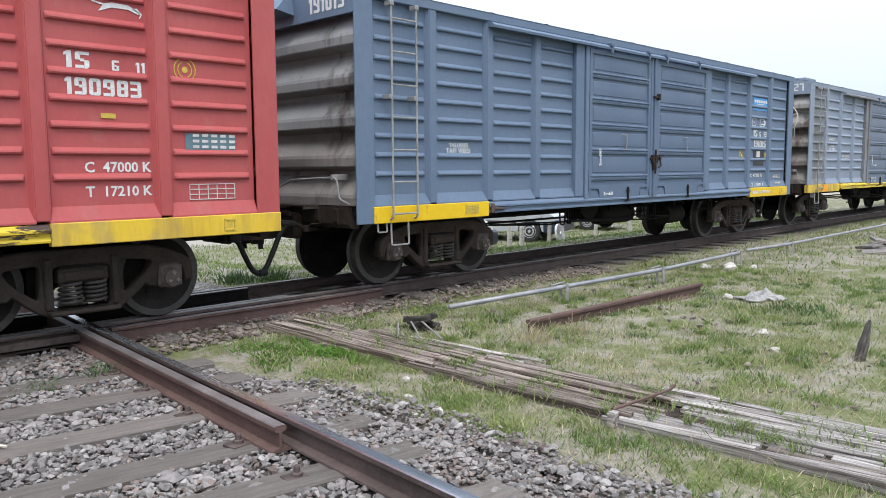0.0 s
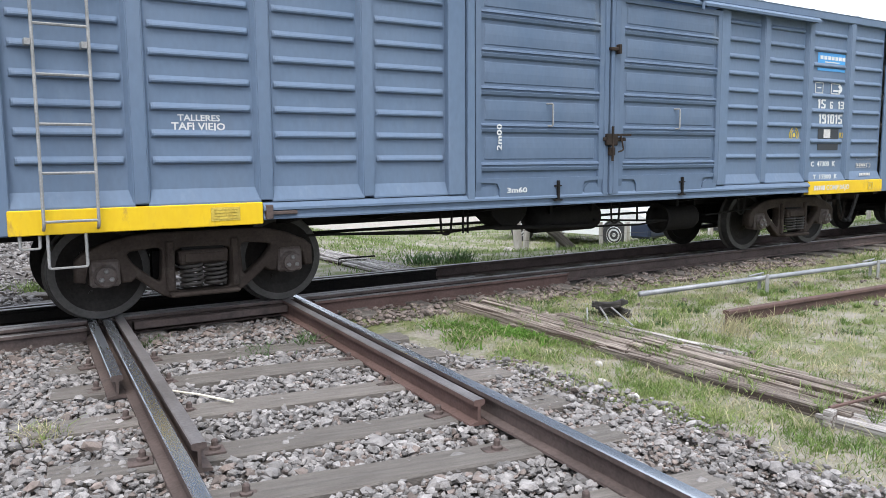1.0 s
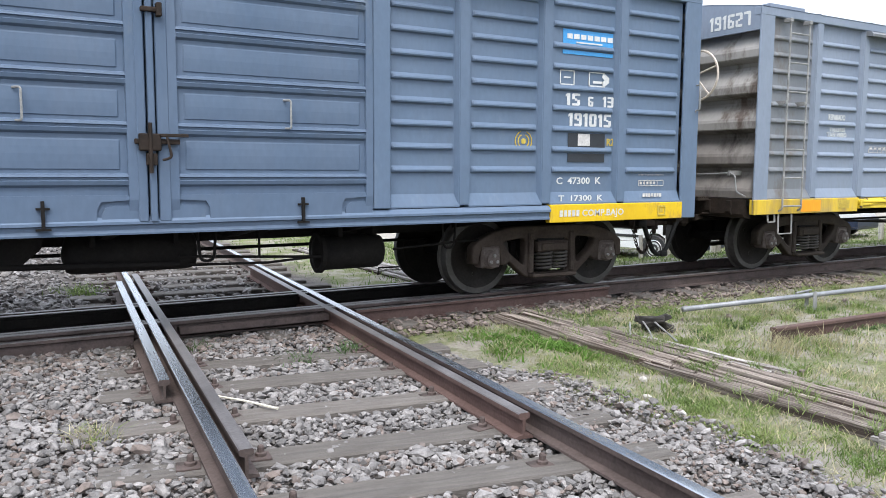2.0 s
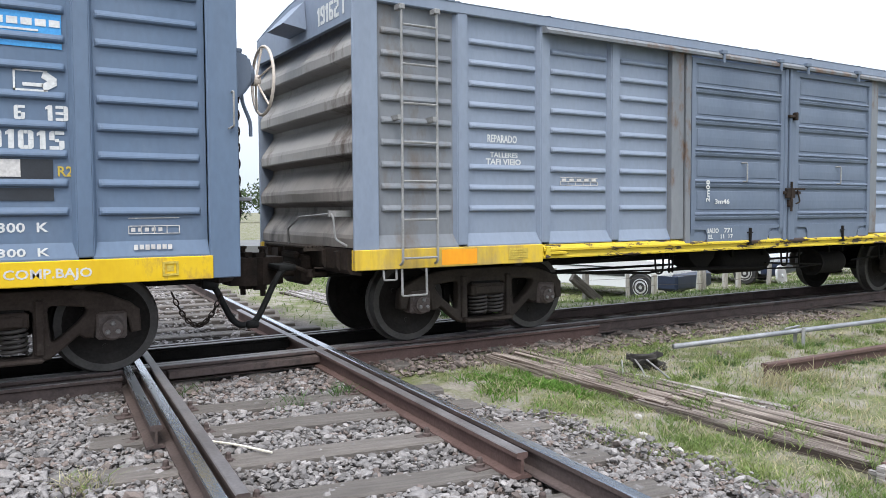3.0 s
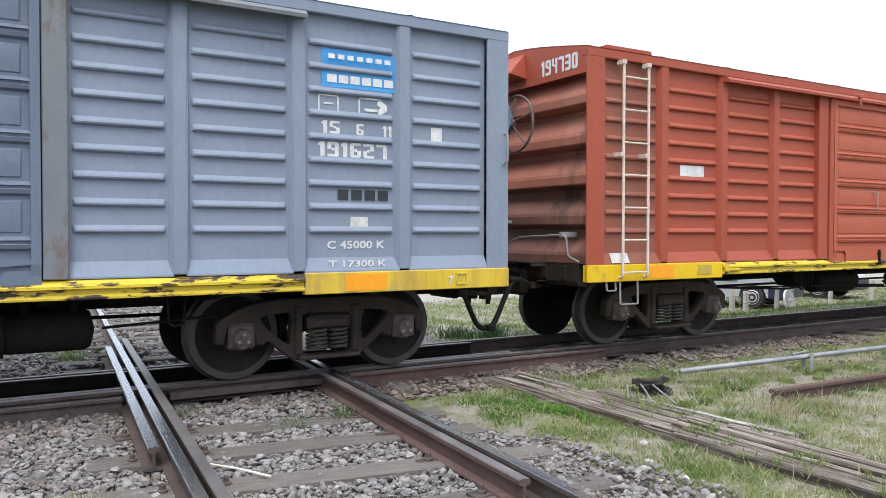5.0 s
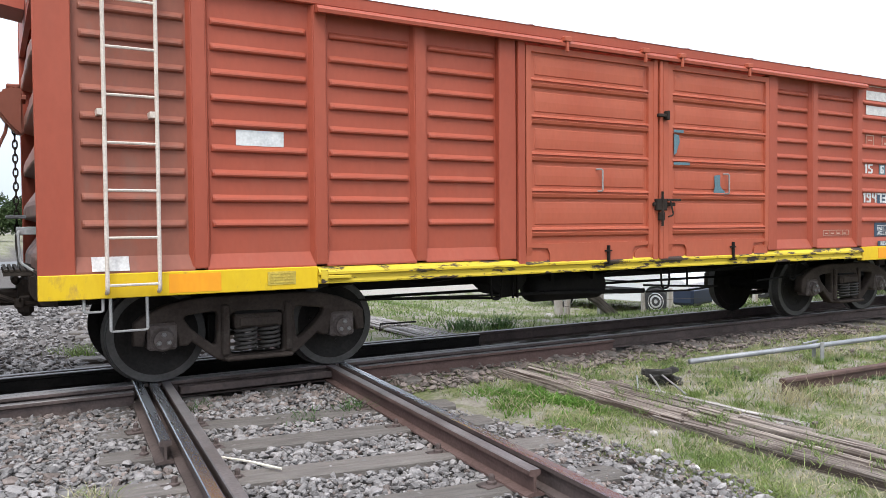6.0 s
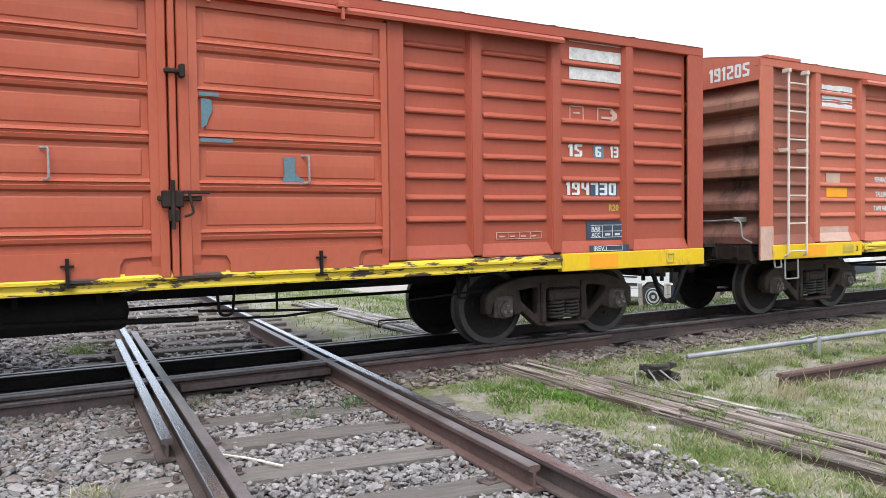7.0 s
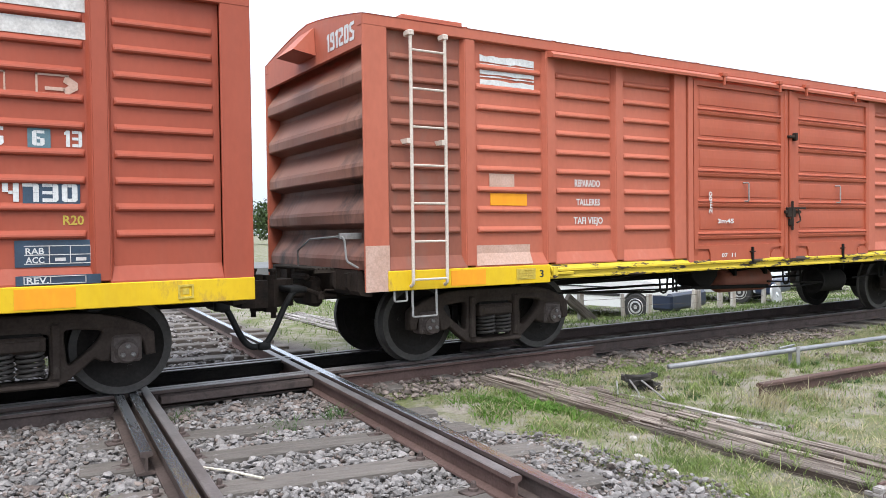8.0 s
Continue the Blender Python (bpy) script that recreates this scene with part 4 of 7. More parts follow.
def handbrake_gear_mesh(mat):
    """Gear housing with its cover, pawl and hanging release lever."""
    bm = bmesh.new()
    extrude(bm, [(-0.02, 2.66), (0.06, 2.68), (0.17, 2.64), (0.20, 2.52), (0.19, 2.42), (0.12, 2.32), (0.02, 2.22), (-0.02, 2.22)], -1.10, -0.90, "y")
    bmesh.ops.bevel(bm, geom=bm.edges[:], offset=0.02, segments=2, affect="EDGES")
    lathe(bm, [(0.002, 0.16), (0.09, 0.16), (0.10, 0.19), (0.07, 0.22), (0.002, 0.225)], 18, axis="x", m=Matrix.Translation((0, -1.0, 2.50)))
    box(bm, 0.0, 0.12, -1.06, -0.94, 2.67, 2.71, 0.01)
    box(bm, -0.05, 0.0, -1.14, -0.86, 2.55, 2.60, 0.008)
    tube(bm, arc([(0.12, -1.0, 2.36), (0.13, -1.0, 2.26), (0.20, -0.99, 2.10), (0.20, -0.99, 1.98)], 4, 0.04), 0.016, 7)
    return mesh_of("handbrake_gear", bm, mat)


def handbrake_chain_mesh():
    bm = bmesh.new()
    for k in range(16):
        z = 2.28 - 0.068 * k
        a0 = (k % 2) * math.pi / 2
        tube(bm, [(0.055 + 0.020 * math.cos(a) * math.cos(a0), -1.08 + 0.020 * math.cos(a) * math.sin(a0), z + 0.045 * math.sin(a)) for a in (2 * math.pi * j / 10 for j in range(10))], 0.008, 5, closed=True)
    tube(bm, [(0.05, -1.08, 1.22), (0.05, -1.06, 0.96)], 0.012, 6)
    return mesh_of("handbrake_chain", bm, COUPLER)


def boxcar(label, side, end, door, ladder_mat, plan, tank=UNDER):
    """One boxcar; its foremost end is at x = 0 and its floor centre line on y = 0."""
    car = thing("boxcar", label, "boxcar", "boxcars of the passing train")
    flip = pose(LEN, 0, 0, 0, 0, 180)
    trim = plan.get("trim", side)
    spans = [(0.20, POSTS[0]), (POSTS[0], POSTS[1]), (POSTS[1], POSTS[2]), (POSTS[2], DOOR[0]),
             (DOOR[1], LEN - POSTS[2]), (LEN - POSTS[2], LEN - POSTS[1]), (LEN - POSTS[1], LEN - POSTS[0]), (LEN - POSTS[0], LEN - 0.20)]
    for far in (False, True):
        T = flip if far else Matrix()
        for a, b in spans:
            w = round(b - a - 0.10, 3)
            skin = plan.get("grimy", side) if a < 0.5 else side
            part("side_panel", cached(("panel", w, skin.name), lambda: mesh_of("side_panel", panel_mesh(w, plan.get("ribs", RIBS)[:9]), skin)), None, car, "dusty grimy panel behind the ladder" if skin is not side else "", T @ pose(a + 0.05, 0, 0))
        for x in [*POSTS, *[LEN - p for p in POSTS]]:
            part("side_post", cached(("post", side.name), lambda: mesh_of("side_post", post_mesh(0.115), side)), None, car, "", T @ pose(x, 0, 0))
        for x in (0.125, LEN - 0.125):
            part("corner_post", cached(("corner", side.name), lambda: mesh_of("corner_post", boxes((-0.125, 0.125, -1.305, -1.275, 0.80, 3.28), bevel=0.008), side)), None, car, "", T @ pose(x, 0, 0))
        part("eaves_beam", cached(("eave", side.name), lambda: mesh_of("eaves_beam", boxes((0.0, LEN, -1.308, -1.20, 3.20, 3.305), bevel=0.008), side)), None, car, "", T)
        part("door_track", cached(("track", trim.name), lambda: mesh_of("door_track", extrude(bmesh.new(), [(-1.30, 3.13), (-1.39, 3.12), (-1.395, 3.15), (-1.36, 3.185), (-1.30, 3.20)], 2.12, 9.98, "x"), trim)), None, car, "", T)
        for key, dims in (("a", (4.0, 4.20, -1.315, -1.22, 0.985, 3.14)), ("b", (4.215, 4.30, -1.335, -1.22, 0.93, 3.14)), ("c", (8.00, 8.17, -1.325, -1.22, 0.985, 3.14))):
            part("door_frame", cached(("dfr", key, trim.name), lambda: mesh_of("door_frame", boxes(dims, bevel=0.008), trim)), None, car, "", T)
        for hx in (4.78, 5.86, 6.42, 7.55):
            part("door_hanger", cached(("hgr", door.name), lambda: mesh_of("door_hanger", boxes((-0.045, 0.045, -1.415, -1.35, 3.165, 3.215), (-0.015, 0.015, -1.412, -1.38, 3.06, 3.165), bevel=0.006), door)), None, car, "", T @ pose(hx, 0, 0))
        leaf_parts(car, 4.31, 6.03, door, T)
        leaf_parts(car, 6.27, 7.99, door, T)
        for key, dims in (("a", (6.03, 6.10, -1.345, -1.27, 0.93, 3.12)), ("b", (6.115, 6.165, -1.36, -1.27, 0.93, 3.12)), ("c", (6.18, 6.27, -1.34, -1.27, 0.93, 3.12))):
            part("door_meeting_stile", cached(("stile", key, door.name), lambda: mesh_of("door_meeting_stile", boxes(dims, bevel=0.008), door)), None, car, "", T)
        part("latch", cached(("latch",), latch_mesh), None, car, "rusty door latch and hasp", T @ pose(6.14, -0.01, 0))
        part("upper_bolt", cached(("ubolt",), lambda: mesh_of("upper_bolt", boxes((-0.06, 0.09, -1.385, -1.34, 2.50, 2.535), (0.05, 0.09, -1.40, -1.34, 2.47, 2.57), bevel=0.006), COUPLER)), None, car, "", T @ pose(6.14, 0, 0))
        # sills
        px = plan.get("plate", 0.226)
        ends = plan.get("plate_paint", YELLOW)
        part("sill_plate", cached(("plate", px, ends.name), lambda: mesh_of("sill_plate", boxes((px, 2.12, -1.318, -1.24, 0.80, 0.985), bevel=0.006), ends)), None, car, "yellow painted end sill plate", T)
        part("sill_plate", cached(("plate2", px, ends.name), lambda: mesh_of("sill_plate", boxes((LEN - 2.12, LEN - px, -1.318, -1.24, 0.80, 0.985), bevel=0.006), ends)), None, car, "yellow painted end sill plate", T)
        mid = plan["sill"]
        def side_sill():
            bm = bmesh.new()
            extrude(bm, [(-1.25, 0.835), (-1.315, 0.835), (-1.318, 0.85), (-1.306, 0.872), (-1.306, 0.905), (-1.338, 0.915), (-1.338, 0.935), (-1.30, 0.975), (-1.25, 0.985)], 2.125, LEN - 2.125, "x")
            return mesh_of("side_sill", bm, mid)
        part("side_sill", cached(("mid", mid.name), side_sill), None, car, "", T)
        part("sill_lug", cached(("lug", mid.name), lambda: mesh_of("sill_lug", boxes((2.14, 2.42, -1.345, -1.30, 0.875, 0.905), (2.14, 2.20, -1.35, -1.30, 0.84, 0.96), bevel=0.005), RAILSIDE if mid is not YELLOW_WORN else YELLOW_WORN)), None, car, "", T)
        for x in (1.15, LEN - 1.5) if plan.get("orange") else ():
            part("reflective_patch", cached(("orange",), lambda: mesh_of("reflective_patch", boxes((0, 0.40, -1.322, -1.317, 0.82, 0.965)), ORANGE)), None, car, "orange reflective patch", T @ pose(x - 0.25, 0, 0))
        part("data_plate", cached(("dplate",), lambda: mesh_of("data_plate", boxes((0, 0.24, -1.323, -1.317, 0.845, 0.955), (0.02, 0.22, -1.327, -1.32, 0.86, 0.868), (0.02, 0.22, -1.327, -1.32, 0.885, 0.893), (0.02, 0.22, -1.327, -1.32, 0.91, 0.918), (0.02, 0.22, -1.327, -1.32, 0.935, 0.943)), YTEXT)), None, car, "small embossed data plate", T @ pose(1.68, 0, 0))
        part("jacking_bracket", cached(("jack",), lambda: mesh_of("jacking_bracket", boxes((0, 0.12, -1.328, -1.317, 0.84, 0.856), (0, 0.12, -1.328, -1.317, 0.934, 0.95), (0, 0.016, -1.328, -1.317, 0.857, 0.933), (0.104, 0.12, -1.328, -1.317, 0.857, 0.933), (0.035, 0.085, -1.321, -1.317, 0.872, 0.918)), YTEXT)), None, car, "ochre square bracket on the sill", T @ pose(LEN - 0.62, 0, 0))
        ladder_parts(car, ladder_mat, T @ pose(0.455, 0, 0))
        part("stirrup_step", cached(("stir",), stirrup_mesh), None, car, "bent bar stirrup step", T @ pose(0.50, 0, 0))
        if plan.get("grab"):
            part("grab_iron", cached(("grab",), lambda: mesh_of("grab_iron", tube(tube(bmesh.new(), arc([(-0.02, -1.30, 2.30), (-0.02, -1.36, 2.30), (-0.02, -1.36, 2.02), (-0.02, -1.30, 2.02)], 3, 0.02), 0.009, 6), [(-0.02, -1.30, 2.02), (-0.06, -1.34, 2.0)], 0.008, 6), LADDER_GREY)), None, car, "", T @ pose(LEN - 0.03, 0, 0))
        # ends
        part("end_wall", cached(("end", end.name), lambda: end_wall_mesh(end, plan.get("end_low", SOOT_AND_SHADE))), None, car, "deeply corrugated dusty end wall", T)
        part("gable_plate", cached(("gable", side.name), lambda: gable_mesh(side)), None, car, "", T)
        part("ventilator_hood", cached(("hood", side.name), lambda: hood_mesh(side)), None, car, "", T)
        part("coupler", cached(("cp",), coupler_mesh), None, car, "rusty black knuckle coupler", T)
        part("end_beam", cached(("ebm",), end_beam_mesh), None, car, "", T)
        part("end_platform", cached(("epl",), end_platform_mesh), None, car, "narrow slatted end platform", T)
        part("angle_cock", cached(("acock",), angle_cock_mesh), None, car, "", T)
        part("uncoupling_lever", cached(("lever",), lever_mesh), None, car, "bent grey uncoupling lever", T)
    part("roof", cached(("roof", side.name), lambda: roof_mesh(side)), None, car, "arched sheet roof")
    back = Matrix.Translation((LEN, 0, 0))
    part("brake_hose", cached(("hose", 0), lambda: hose_mesh(False)), None, car, "black rubber brake hose")
    part("brake_hose", cached(("hose", 1), lambda: hose_mesh(True)), None, car, "black rubber brake hose", back)
    for where, wheel_mat, gear_mat in plan.get("handbrake", ()):
        at = back if where == "rear" else flip @ back
        part("handbrake_wheel", cached(("hw", wheel_mat.name), lambda: handwheel_mesh(wheel_mat)), None, car, "thin spoked handbrake wheel", at)
        part("handbrake_gear", cached(("hg", gear_mat.name), lambda: handbrake_gear_mesh(gear_mat)), None, car, "handbrake gear housing with lever", at)
        part("handbrake_chain", cached(("hch",), handbrake_chain_mesh), None, car, "dark iron chain", at)
        part("brake_step", cached(("hst",), lambda: mesh_of("brake_step", boxes((-0.02, 0.15, -1.16, -0.82, 1.425, 1.455), bevel=0.004), GREY_GRIMY)), None, car, "small end step plate", at)
    underframe_parts(car, tank, plan.get("shifted", False))
    for xc in (1.73, LEN - 1.73):
        bogie_parts(car, xc, plan.get("bogie", BOGIE))
    return car


FLAT = SKIN - 0.004


def patch(car, x0, x1, z0, z1, mat, label="", name="painted_patch", y=FLAT, t=0.003):
    return part(name, boxes((x0, x1, y - t, y, z0, z1)), mat, car, label)


def bars(car, rows, mat, label="unreadable painted lettering as bars", y=FLAT, name="lettering"):
    bm = bmesh.new()
    for x0, x1, z0, z1 in rows:
        box(bm, x0, x1, y - 0.004, y, z0, z1)
    return tagged(part(name, bm, mat, car, label), kind="stuff")


NX = LEN - POSTS[1] + 0.19


def emblem_hull(car, x, z, mat=WHITE):
    """Small outlined operator emblem: a dashed box with a bar and an arrow-nosed badge."""
    bm = bmesh.new()
    for x0, x1, z0, z1 in ((0, 0.19, 0, 0.012), (0, 0.19, 0.14, 0.152), (0, 0.012, 0, 0.152), (0.178, 0.19, 0, 0.152), (0.05, 0.14, 0.07, 0.085),
                           (0.38, 0.60, 0, 0.014), (0.38, 0.60, 0.14, 0.154), (0.38, 0.394, 0, 0.154), (0.44, 0.57, 0.035, 0.06)):
        box(bm, x + x0, x + x1, FLAT - 0.003, FLAT, z + z0, z + z1)
    extrude(bm, [(x + 0.58, z), (x + 0.66, z + 0.05), (x + 0.66, z + 0.10), (x + 0.58, z + 0.154), (x + 0.56, z + 0.10), (x + 0.60, z + 0.077), (x + 0.56, z + 0.05)], FLAT - 0.003, FLAT, "y")
    tagged(part("emblem", bm, mat, car, "white outlined emblem"), kind="stuff")


def workshop_text(car, x, ribs, low, rep=None, split=False):
    """Workshop stencil in the gaps above the given beads."""
    if rep is not None:
        lettering(car, "REPARADO", x + 0.02, FLAT, ribs[rep] + 0.06, 0.075, WHITE, 0.36)
    if split:
        lettering(car, "TALLERES", x + 0.04, FLAT, ribs[low + 1] + 0.06, 0.07, WHITE, 0.34)
        lettering(car, "TAFI VIEJO", x, FLAT, ribs[low] + 0.06, 0.075, WHITE, 0.42)
    else:
        lettering(car, "TALLERES", x + 0.05, FLAT, ribs[low] + 0.113, 0.05, WHITE, 0.34)
        lettering(car, "TAFI VIEJO", x, FLAT, ribs[low] + 0.042, 0.058, WHITE, 0.43)


def ring_mark(car, x, z, mat=YTEXT):
    bm = bmesh.new()
    for r, a0, a1 in ((0.10, 20, 160), (0.10, 200, 340), (0.065, 20, 160), (0.065, 200, 340)):
        tube(bm, [(x + r * math.sin(radians(a)), FLAT, z + r * math.cos(radians(a))) for a in range(a0, a1 + 1, 10)], 0.006, 4)
    lathe(bm, [(0.028, -0.003), (0.028, 0.003)], 12, m=Matrix.Translation((x, FLAT, z)))
    tagged(part("emblem", bm, mat, car, "faded yellow ring mark"), kind="stuff")


def rib_z(k, ribs=None):
    return (ribs or RIBS)[k] + 0.042


# crimson car
NX += 0.06
A = boxcar("crimson steel boxcar with white stencilled numbers and yellow sill", CRIMSON, END_RED, DOOR_RED, LADDER_GREY, {"sill": YELLOW_WORN, "ribs": WIDE, "plate": 0.0, "plate_paint": YELLOW_DIRTY})
stencil(A, "15", NX - 0.02, FLAT, rib_z(4, WIDE), 0.13, WHITE, 0.20)
stencil(A, "6", NX + 0.36, FLAT, rib_z(4, WIDE), 0.085, WHITE, 0.06)
stencil(A, "11", NX + 0.56, FLAT, rib_z(4, WIDE), 0.085, WHITE, 0.08)
stencil(A, "190983", NX - 0.02, FLAT, rib_z(3, WIDE), 0.135, WHITE, 0.62)
lettering(A, "C  47000 K", NX + 0.10, FLAT, rib_z(0, WIDE) + 0.01, 0.085, WHITE, 0.56)
lettering(A, "T  17210 K", NX + 0.10, FLAT, 1.185, 0.085, WHITE, 0.56)
bars(A, [(NX + 0.25, NX + 0.37, rib_z(2, WIDE) + 0.03, rib_z(2, WIDE) + 0.07)], YTEXT)
bm = bmesh.new()
for o in ([(0.05, 0.02), (0.16, 0.06), (0.30, 0.06), (0.38, 0.03), (0.40, 0.045), (0.30, 0.095), (0.16, 0.10), (0.10, 0.085), (0.0, 0.10), (0.0, 0.09), (0.09, 0.07)], [(0.33, 0.07), (0.40, 0.03), (0.385, 0.0), (0.395, 0.0), (0.415, 0.035), (0.37, 0.08)]):
    extrude(bm, [(NX + 0.22 + u, rib_z(6, WIDE) + 0.03 + w) for u, w in o], FLAT - 0.003, FLAT, "y")
part("emblem", bm, WHITE, A, "white galloping emblem shape")
QX = LEN - POSTS[0] + 0.12
ring_mark(A, QX + 0.12, rib_z(4, WIDE) + 0.06)
patch(A, QX + 0.10, QX + 0.60, WIDE[1] + 0.03, WIDE[2] - 0.03, TEAL, "grey-teal stencil field")
bars(A, [(QX + 0.17 + 0.09 * i, QX + 0.23 + 0.09 * i, WIDE[1] + 0.05 + 0.05 * j, WIDE[1] + 0.075 + 0.05 * j) for i in range(5) for j in range(3)], PALE, y=FLAT - 0.004)
bars(A, [(QX + 0.12, QX + 0.58, 1.13 + 0.045 * j, 1.137 + 0.045 * j) for j in range(4)] + [(QX + 0.12 + 0.09 * i, QX + 0.127 + 0.09 * i, 1.13, 1.27) for i in range(6)], PALE, "faint white stencilled table")

NX -= 0.06

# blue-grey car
B = boxcar("blue-grey steel boxcar with yellow end sill plates", BLUE, END_BLUE, DOOR_BLUE, LADDER_GREY, {"sill": BLUE, "ribs": WIDE, "grab": True, "handbrake": (("rear", LADDER_PALE, DOOR_GREY),), "bogie": BOGIE_DUSTY, "end_low": GREY_SOOT_AND_SHADE})
workshop_text(B, POSTS[0] + 0.26, WIDE, 1)
patch(B, NX + 0.03, NX + 0.70, WIDE[6] + 0.03, WIDE[7] - 0.03, SIGNBLUE, "bright blue operator panel")
patch(B, NX + 0.03, NX + 0.70, WIDE[5] + 0.14, WIDE[6] - 0.03, SIGNBLUE, "bright blue operator panel")
bars(B, [(NX + 0.08 + 0.09 * i, NX + 0.15 + 0.09 * i, WIDE[6] + 0.085, WIDE[6] + 0.135) for i in range(7)] + [(NX + 0.20, NX + 0.55, WIDE[6] + 0.045, WIDE[6] + 0.06)], WHITE, y=FLAT - 0.004)
emblem_hull(B, NX, rib_z(4, WIDE) - 0.005)
stencil(B, "15", NX + 0.08, FLAT, rib_z(3, WIDE), 0.125, WHITE, 0.19)
stencil(B, "6", NX + 0.38, FLAT, rib_z(3, WIDE), 0.10, WHITE, 0.07)
stencil(B, "13", NX + 0.58, FLAT, rib_z(3, WIDE), 0.11, WHITE, 0.15)
stencil(B, "191015", NX + 0.12, FLAT, rib_z(2, WIDE), 0.135, WHITE, 0.58)
patch(B, NX + 0.12, NX + 0.62, WIDE[1] + 0.03, WIDE[2] - 0.03, BLACKPAINT, "black repainted panel")
patch(B, NX + 0.12, NX + 0.62, WIDE[1] - 0.12, WIDE[1] - 0.03, BLACKPAINT, "black repainted panel")
patch(B, NX + 0.25, NX + 0.41, WIDE[1] + 0.05, WIDE[2] - 0.035, PALE, "pale stencil square", y=FLAT - 0.004)
lettering(B, "R20", NX + 0.65, FLAT, WIDE[1] + 0.06, 0.075, YTEXT, 0.15)
lettering(B, "C  47300  K", NX - 0.02, FLAT, 1.195, 0.07, WHITE, 0.60)
lettering(B, "T  17300  K", NX - 0.02, -1.288, 1.02, 0.06, WHITE, 0.60)
ring_mark(B, LEN - POSTS[2] + 0.72, rib_z(1, WIDE) + 0.04)
bars(B, [(11.25, 11.63, z, z + 0.006) for z in (1.166, 1.225, 1.286)] + [(11.25 + 0.094 * i, 11.256 + 0.094 * i, 1.172, 1.224) for i in range(5)] + [(11.27 + 0.05 * i, 11.30 + 0.05 * i, 1.185, 1.215) for i in range(5)], PALE, "faint white stencilled table")
bars(B, [(11.28 + 0.042 * i, 11.31 + 0.042 * i, 1.045 + 0.004 * (i % 2), 1.085) for i in range(7)], PALE, y=-1.29)
part("safety_chain", chain_mesh(), None, B, "slack rusty chain hanging at the end")
bars(B, [(10.10 + 0.055 * i, 10.14 + 0.055 * i, 0.86, 0.925) for i in range(5)], PALE, "pale unreadable lettering on the yellow sill", y=-1.3185)
lettering(B, "COMP.BAJO", 10.40, -1.3185, 0.86, 0.07, PALE, 0.58)
lettering(B, "2m00", 4.62, -1.338, 1.42, 0.06, WHITE, 0.26, spin=90)
lettering(B, "3m60", 4.70, -1.33, 0.985, 0.055, WHITE, 0.26)

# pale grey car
C = boxcar("pale grey dusty steel boxcar with yellow sill", GREY, END_GREY, DOOR_GREY, LADDER_GREY, {"sill": YELLOW_WORN, "orange": True, "plate": 0.0, "grimy": GREY_GRIMY, "trim": GREY_RUSTY, "end_low": GREY_SOOT_AND_SHADE, "plate_paint": YELLOW_DIRTY, "grab": True, "handbrake": (("rear", CAP, DOOR_GREY),)})
workshop_text(C, POSTS[0] + 0.30, RIBS, 2, 3)
patch(C, NX + 0.03, NX + 0.78, RIBS[7] - 0.16, RIBS[8] - 0.03, SIGNBLUE, "bright blue operator panel")
bars(C, [(NX + 0.08 + 0.09 * i, NX + 0.14 + 0.09 * i, RIBS[7] + 0.08, RIBS[7] + 0.12) for i in range(7)], WHITE, y=FLAT - 0.034)
bars(C, [(NX + 0.08 + 0.11 * i, NX + 0.17 + 0.11 * i, RIBS[7] - 0.12, RIBS[7] - 0.05) for i in range(6)], WHITE, y=FLAT - 0.004)
emblem_hull(C, NX, rib_z(5) - 0.02)
stencil(C, "15", NX + 0.03, FLAT, rib_z(4), 0.11, WHITE, 0.17)
stencil(C, "6", NX + 0.36, FLAT, rib_z(4), 0.10, WHITE, 0.07)
stencil(C, "11", NX + 0.62, FLAT, rib_z(4), 0.10, WHITE, 0.09)
stencil(C, "191627", NX, FLAT, rib_z(3), 0.13, WHITE, 0.66)
bars(C, [(NX + 0.18 + 0.13 * i, NX + 0.28 + 0.13 * i, RIBS[2] - 0.13, RIBS[2] - 0.04) for i in range(4)], BLACKPAINT, "black repainted squares")
patch(C, NX + 0.30, NX + 0.47, 1.36, 1.47, PALE, "pale label square")
lettering(C, "C 45000 K", NX + 0.08, FLAT, 1.19, 0.07, WHITE, 0.56)
lettering(C, "T 17300 K", NX + 0.08, -1.288, 1.03, 0.06, WHITE, 0.56)
patch(C, LEN - POSTS[0] + 0.30, LEN - POSTS[0] + 0.42, RIBS[4] + 0.035, RIBS[5] - 0.04, WHITE, "small white label")
bars(C, [(2.40, 2.92, z, z + 0.006) for z in (RIBS[1] + 0.046, RIBS[1] + 0.085, RIBS[1] + 0.125)] + [(2.40 + 0.104 * i, 2.406 + 0.104 * i, RIBS[1] + 0.053, RIBS[1] + 0.084) for i in range(6)] + [(2.42 + 0.104 * i, 2.48 + 0.104 * i, RIBS[1] + 0.095, RIBS[1] + 0.118) for i in range(5)], PALE, "faint white stencilled table")
lettering(C, "7", 11.40, -1.3235, 0.845, 0.08, WHITE, 0.05)
lettering(C, "2m08", 4.62, -1.338, 1.42, 0.06, WHITE, 0.26, spin=90)
lettering(C, "3m46", 4.72, -1.338, 1.40, 0.055, WHITE, 0.26)
lettering(C, "SALIO", 4.60, -1.33, 1.05, 0.055, WHITE, 0.20)
lettering(C, "771", 4.90, -1.33, 1.05, 0.055, WHITE, 0.14)
lettering(C, "EL", 4.62, -1.33, 0.98, 0.05, WHITE, 0.08)
lettering(C, "11  17", 4.84, -1.33, 0.98, 0.05, WHITE, 0.22)

